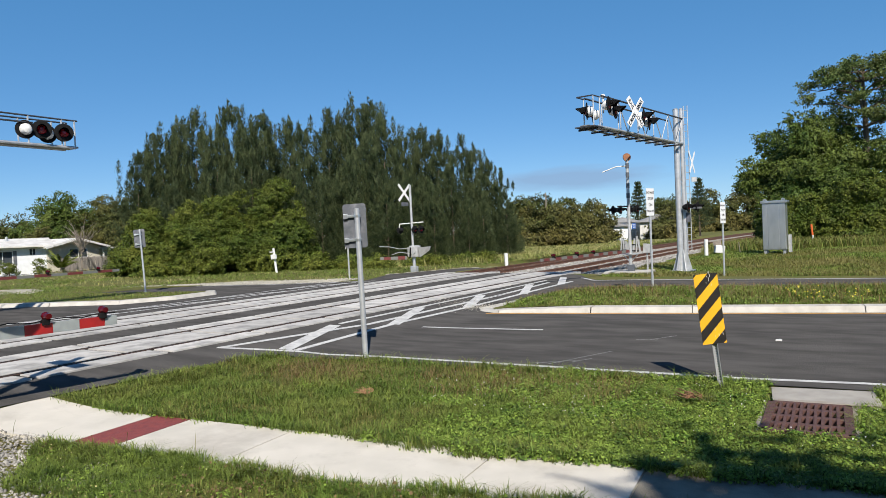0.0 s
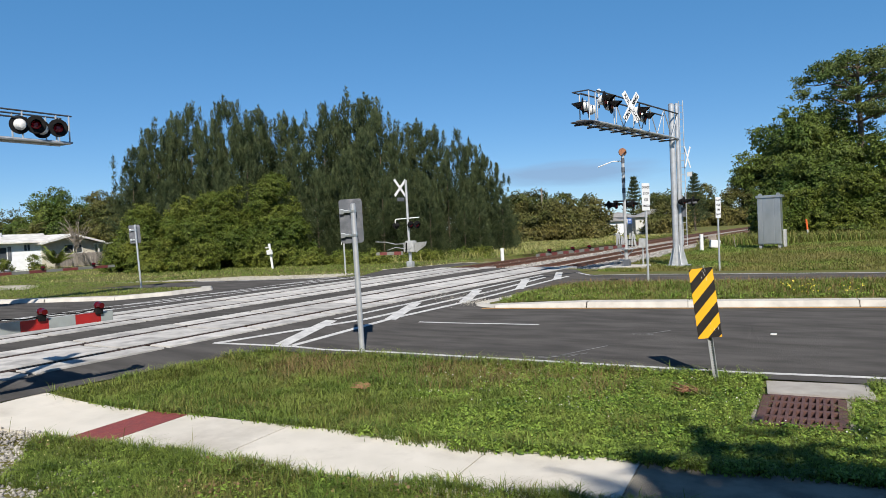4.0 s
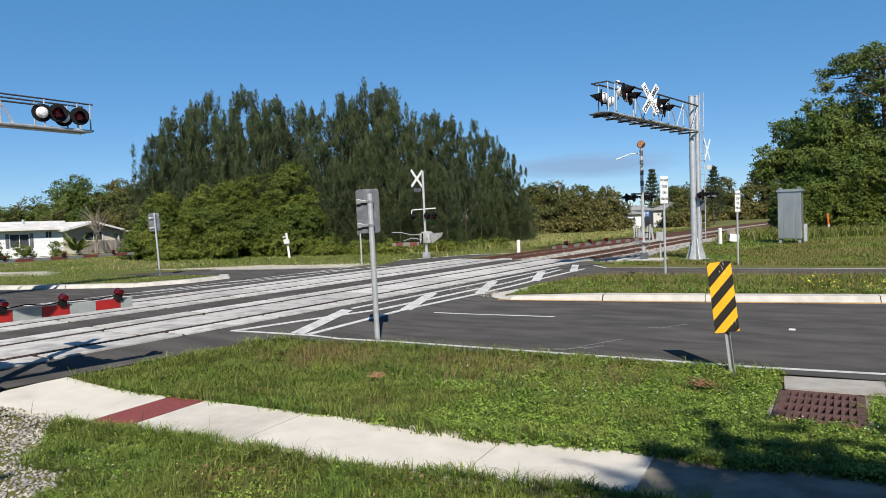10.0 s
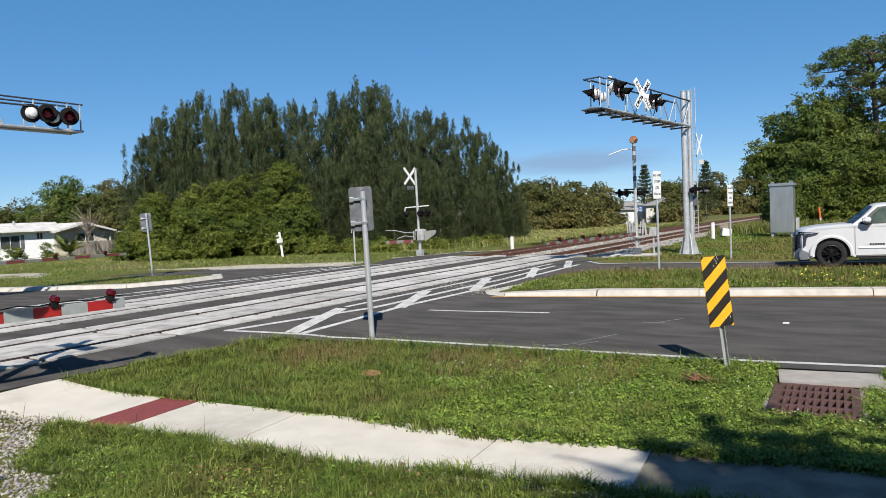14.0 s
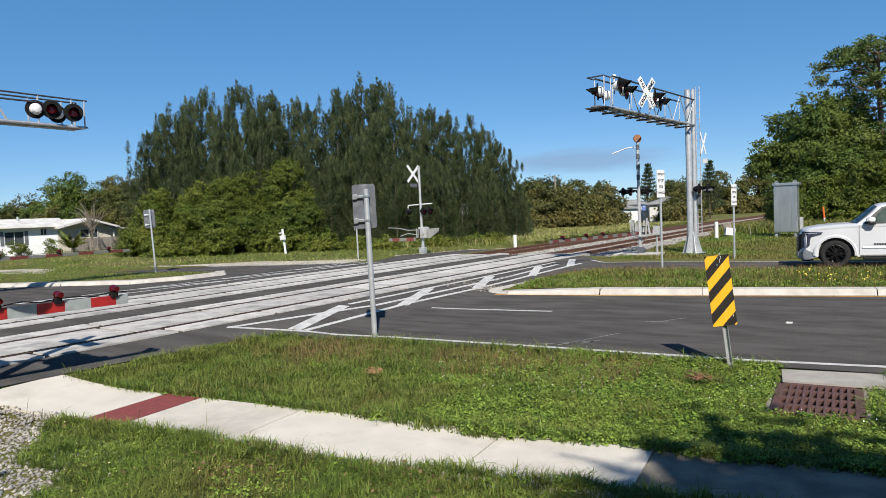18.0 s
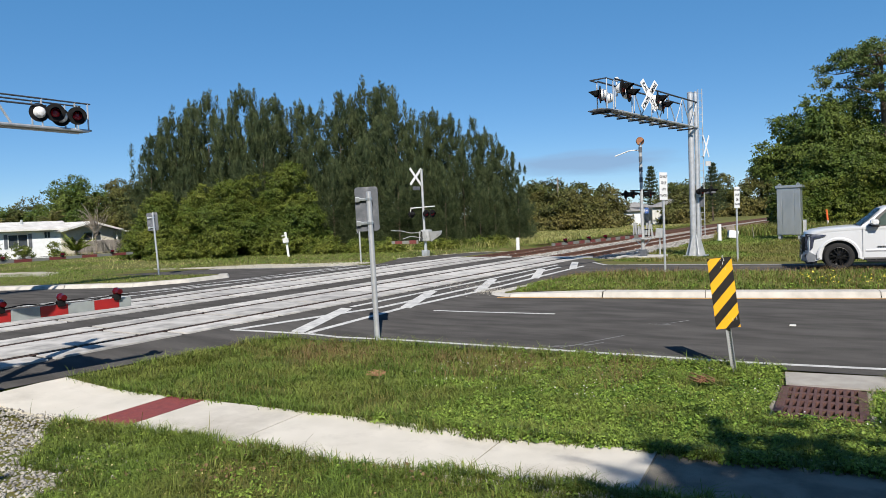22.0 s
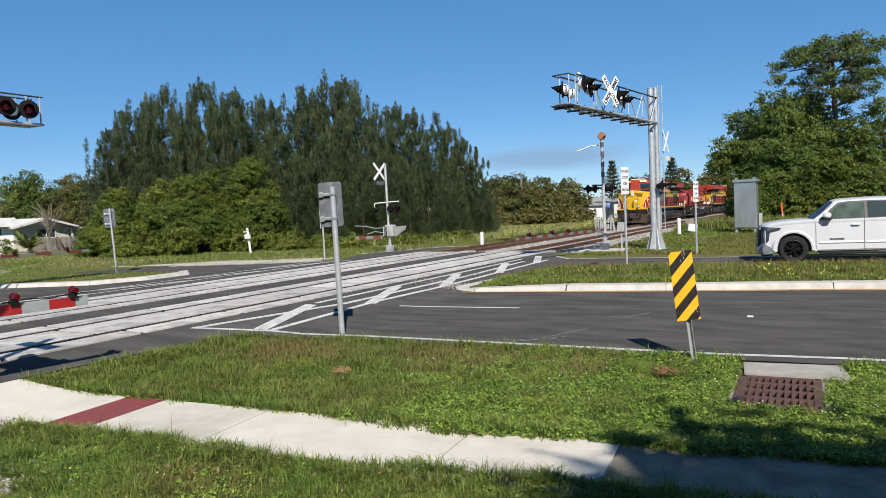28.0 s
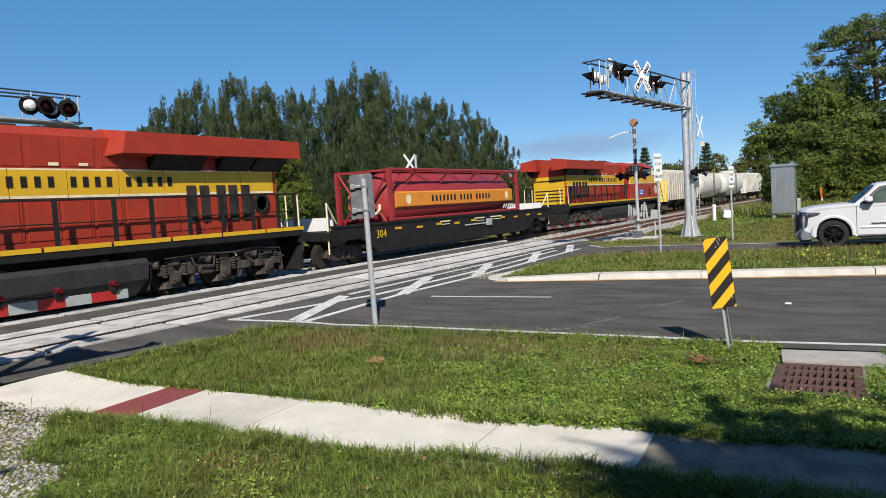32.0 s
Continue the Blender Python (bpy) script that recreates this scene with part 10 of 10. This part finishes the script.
def tank_container():
    """Red fuel tank in an open frame, riding in the well."""
    t = thing("tank_container", Matrix(), "red tank container with an orange band on the wagon", "tank container")
    P = lambda n, bm, m, lb="", sm=False: part(n, bm, m, t, lb, sm)
    bm = BM()
    lathe(bm, [(0.0, 0.15), (0.7, 0.18), (1.02, 0.34), (1.16, 0.62), (1.16, 10.4), (1.02, 10.68), (0.7, 10.82), (0.0, 10.85)], pose(0, 0, 1.22, -90), 32)
    P("tank_shell", bm, TR_RED2, "red cylindrical tank", True)
    for s in (-1, 1):
        bm = BM()
        hull(bm, [(s * x, y, z) for x, z in ((1.10, 0.92), (1.19, 0.98), (1.19, 1.50), (1.10, 1.56)) for y in (0.5, 10.55)])
        P("colour_band", bm, TR_ORANGE, "orange band")
        side_bars(t, 3.0, 1.25, 1.192, s, [0.13] * 7 + [-0.24] + [0.13] * 4 + [-0.24] + [0.13] * 5, 0.25, TR_BLACK, 0.17)
        for y0 in (1.3, 9.9):
            bm = BM()
            lathe(bm, [(0.17, 0), (0.17, 0.01)], Matrix.Translation((s * 1.190, y0, 1.24)) @ Euler((0, s * math.pi / 2, 0)).to_matrix().to_4x4() @ Matrix.Diagonal((1.2, 1, 1, 1)), 16)
            P("oval_emblem", bm, TR_CREAM)
        for y0 in (0.0, 10.96):
            bm = BM()
            box(bm, (s * 1.26, y0, 1.25), (0.14, 0.20, 2.36), bev=0.01)
            P("frame_post", bm, TR_RED2)
        bm = BM()
        tube(bm, [(s * 1.25, 0, 2.40), (s * 1.25, 10.96, 2.40)], 0.06)
        tube(bm, [(s * 1.3, 0, 0.5), (s * 1.3, 10.96, 0.5)], 0.06)
        P("frame_rail", bm, TR_RED2)
        for k in range(4):
            y0 = 1.9 + k * 2.5
            bm = BM()
            tube(bm, [(s * 1.25, y0, 2.36), (s * 0.98, y0 - 0.4, 1.90)], 0.055)
            P("frame_brace", bm, TR_RED2)
        for k in range(5):
            y0 = 0.5 + k * 2.3
            bm = BM()
            tube(bm, [(s * 1.28, y0, 0.15), (s * 0.75, y0 + 0.25, 0.5)], 0.06)
            P("saddle_brace", bm, TR_RED2)
        bm = BM()
        for k in range(5):
            tube(bm, [(s * 1.32, 9.2 + k * 0.25, 0.6), (s * 1.36, 9.3 + k * 0.25, 0.8), (s * 1.32, 9.45 + k * 0.25, 0.65)], 0.025)
        P("valve_pipes", bm, STEEL_W)
    for s in (-1, 1):
        bm = BM()
        tube(bm, [(s * 1.25, 0.05, 1.75), (s * 1.15, 0.9, 2.30)], 0.05)
        P("side_brace", bm, TR_RED2)
        bm = BM()
        tube(bm, [(s * 1.25, 10.9, 1.75), (s * 1.15, 10.1, 2.30)], 0.05)
        P("side_brace", bm, TR_RED2)
    bm = BM()
    tube(bm, [(-0.5, -0.02, 0.9), (-0.3, -0.06, 0.75), (0.6, -0.06, 0.75), (0.75, -0.04, 0.9), (0.75, -0.04, 1.1)], 0.06)
    P("end_pipe", bm, TR_CREAM)
    for x in (-1, 1):
        bm = BM()
        tube(bm, [(x * 1.25, 0, 0.1), (x * 0.4, 0, 1.2), (x * 1.25, 0, 2.4)], 0.05)
        P("end_brace", bm, TR_RED2)
    bm = BM()
    box(bm, (0, 5.5, 2.40), (0.7, 10.6, 0.03))
    for k in range(5):
        box(bm, (0, 0.1 + k * 2.69, 2.38), (2.4, 0.08, 0.08))
    for k in range(5):
        rod(bm, (0, 1.2 + k * 2.1, 2.32), (0, 1.2 + k * 2.1, 2.50), 0.2, seg=10)
    P("top_walkway", bm, TR_RED2)
    return t


def hopper(label, ends, side):
    h = thing("hopper_wagon", Matrix(), label, "rail wagon", "freight wagons")
    P = lambda n, bm, m, lb="": part(n, bm, m, h, lb)
    bm = BM()
    hull(bm, [(s * x, y, z) for s in (-1, 1) for x, z in ((1.35, 1.1), (1.45, 2.0), (1.45, 3.5), (1.0, 3.85)) for y in (1.6, 13.4)])
    P("body", bm, side)
    bm = BM()
    for y0 in (3.5, 7.5, 11.5):
        hull(bm, [(-1.2, y0 - 1.4, 1.15), (1.2, y0 - 1.4, 1.15), (-1.2, y0 + 1.4, 1.15), (1.2, y0 + 1.4, 1.15), (-0.5, y0 - 0.4, 0.4), (0.5, y0 - 0.4, 0.4), (-0.5, y0 + 0.4, 0.4), (0.5, y0 + 0.4, 0.4)])
    P("discharge_hopper", bm, TR_GREY)
    for s in (-1, 1):
        for k in range(14):
            bm = BM()
            box(bm, (s * 1.47, 1.8 + k * 0.88, 2.4), (0.07, 0.12, 2.5))
            P("side_rib", bm, side)
        bm = BM()
        tube(bm, [(s * 1.3, 0.6, 1.0), (s * 1.3, 0.6, 3.7)], 0.03)
        for z in (1.3, 1.7, 2.1, 2.5, 2.9, 3.3):
            rod(bm, (s * 1.3, 0.6, z), (s * 0.9, 0.6, z), 0.018, seg=6)
        P("ladder", bm, ends)
    for y0 in (0.9, 14.1):
        bm = BM()
        hull(bm, [(-1.3, y0, 1.0), (1.3, y0, 1.0), (-1.3, 7.5 + (y0 - 7.5) * 0.85, 3.7), (1.3, 7.5 + (y0 - 7.5) * 0.85, 3.7), (-1.3, 7.5 + (y0 - 7.5) * 0.84, 1.0), (1.3, 7.5 + (y0 - 7.5) * 0.84, 1.0)])
        P("end_slope", bm, ends)
        bm = BM()
        box(bm, (0, 7.5 + (y0 - 7.5) * 1.1, 0.8), (0.3, 1.2, 0.3))
        P("coupler", bm, TR_TRUCK)
    bm = BM()
    box(bm, (0, 7.5, 1.0), (0.5, 14, 0.25))
    P("centre_sill", bm, TR_GREY)
    freight_truck(h, 1.6)
    freight_truck(h, 13.4)
    return h


def tank_wagon():
    h = thing("tank_wagon", Matrix(), "dirty white cylindrical tank wagon", "rail wagon", "freight wagons")
    P = lambda n, bm, m, lb="", sm=False: part(n, bm, m, h, lb, sm)
    bm = BM()
    lathe(bm, [(0.0, 0.5), (0.9, 0.62), (1.3, 1.0), (1.45, 1.6), (1.45, 11.4), (1.3, 12.0), (0.9, 12.38), (0.0, 12.5)], pose(0, 0, 2.35, -90), 26)
    P("tank_shell", bm, TR_WHITE, "white tank with brown streaks", True)
    bm = BM()
    rod(bm, (0, 6.5, 3.7), (0, 6.5, 4.1), 0.6, seg=16)
    P("dome", bm, TR_WHITE)
    for s in (-1, 1):
        bm = BM()
        box(bm, (s * 1.3, 6.5, 4.05), (0.05, 2.6, 0.05))
        for y0 in (5.3, 6.5, 7.7):
            rod(bm, (s * 1.3, y0, 3.4), (s * 1.3, y0, 4.05), 0.025, seg=6)
        P("platform_rail", bm, TR_YPALE)
        bm = BM()
        tube(bm, [(s * 1.5, 6.2, 0.9), (s * 1.5, 6.2, 3.6)], 0.025)
        tube(bm, [(s * 1.5, 6.7, 0.9), (s * 1.5, 6.7, 3.6)], 0.025)
        P("ladder", bm, TR_GREY)
    bm = BM()
    box(bm, (0, 6.5, 0.95), (0.6, 13.2, 0.3))
    for y0 in (1.4, 11.6):
        box(bm, (0, y0, 1.15), (2.2, 0.5, 0.5), bev=0.05)
    P("centre_sill", bm, TR_GREY)
    freight_truck(h, 1.5)
    freight_truck(h, 11.5)
    return h


LOCO_A = locomotive("red and yellow diesel locomotive with black stripes, leading the train")
LOCO_B = copy_thing(LOCO_A, Matrix())
tagged(LOCO_B, "red and yellow diesel locomotive running tail first behind the well wagon")
for o in [o for o in LOCO_B.children if o.name.split(".")[0] == "unit_number"]:
    bpy.data.objects.remove(o)
for o in LOCO_B.children:                       # a longer unit of the same family
    o.matrix_basis = Matrix.Diagonal((1, 1.13, 1, 1)) @ o.matrix_basis
WELL = well_car()
TANK = tank_container()
HOP_Y = hopper("yellow-ended hopper wagon with pale ribbed sides", TR_YPALE, TR_WHITE)
TANK_W = tank_wagon()
TANK_W2 = copy_thing(TANK_W, Matrix())
HOP_W = hopper("dirty white covered hopper wagon", TR_WHITE, TR_WHITE)
# place along the train behind the front of the leading unit; True: turned about
CONSIST = [(LOCO_A, 0.0, False, 0), (WELL, 19.6, False, 0), (TANK, 23.75, False, 0.98), (LOCO_B, 62.4, True, 0), (HOP_Y, 63.9, False, 0), (TANK_W, 79.1, False, 0), (TANK_W2, 92.7, False, 0), (HOP_W, 106.3, False, 0)]


# ---- movement ----
TRAIN_Y = [(0, 640.0), (25.0, 128.5), (25.5, 118.0), (27.5, 77.3), (28.0, 67.4), (28.5, 57.6), (29.0, 48.0), (29.5, 39.3), (30.0, 30.8), (30.5, 22.3), (31.0, 13.8), (31.5, 5.6), (32.0, -2.5)]

TRUCK_S = [(0, 46.0), (9, 7.6), (10.4, 3.65), (10.8, 2.45), (11.0, 1.96), (11.2, 1.52), (11.4, 1.13), (11.6, 0.79), (11.8, 0.50), (12.0, 0.25), (12.2, 0.09), (12.4, 0.015), (12.6, 0.0), (22, 0.0), (32, 0.0)]


def motions():
    for_truck = [(t, pose(-2.07 + 0.94 * s * math.cos(radians(7)), 25.10 + 0.94 * s * math.sin(radians(7)), 0.115, rz=7)) for t, s in TRUCK_S]
    walk(TRUCK, for_truck)
    for ob, off, turned, up in CONSIST:
        walk(ob, [(t, pose(FAR_X + bend(y + off), y + off, ZT + 0.03 + up, rz=(180 if turned else 0) - math.degrees(math.atan(bend(y + off + 9) - bend(y + off + 8))))) for t, y in TRAIN_Y])


motions()
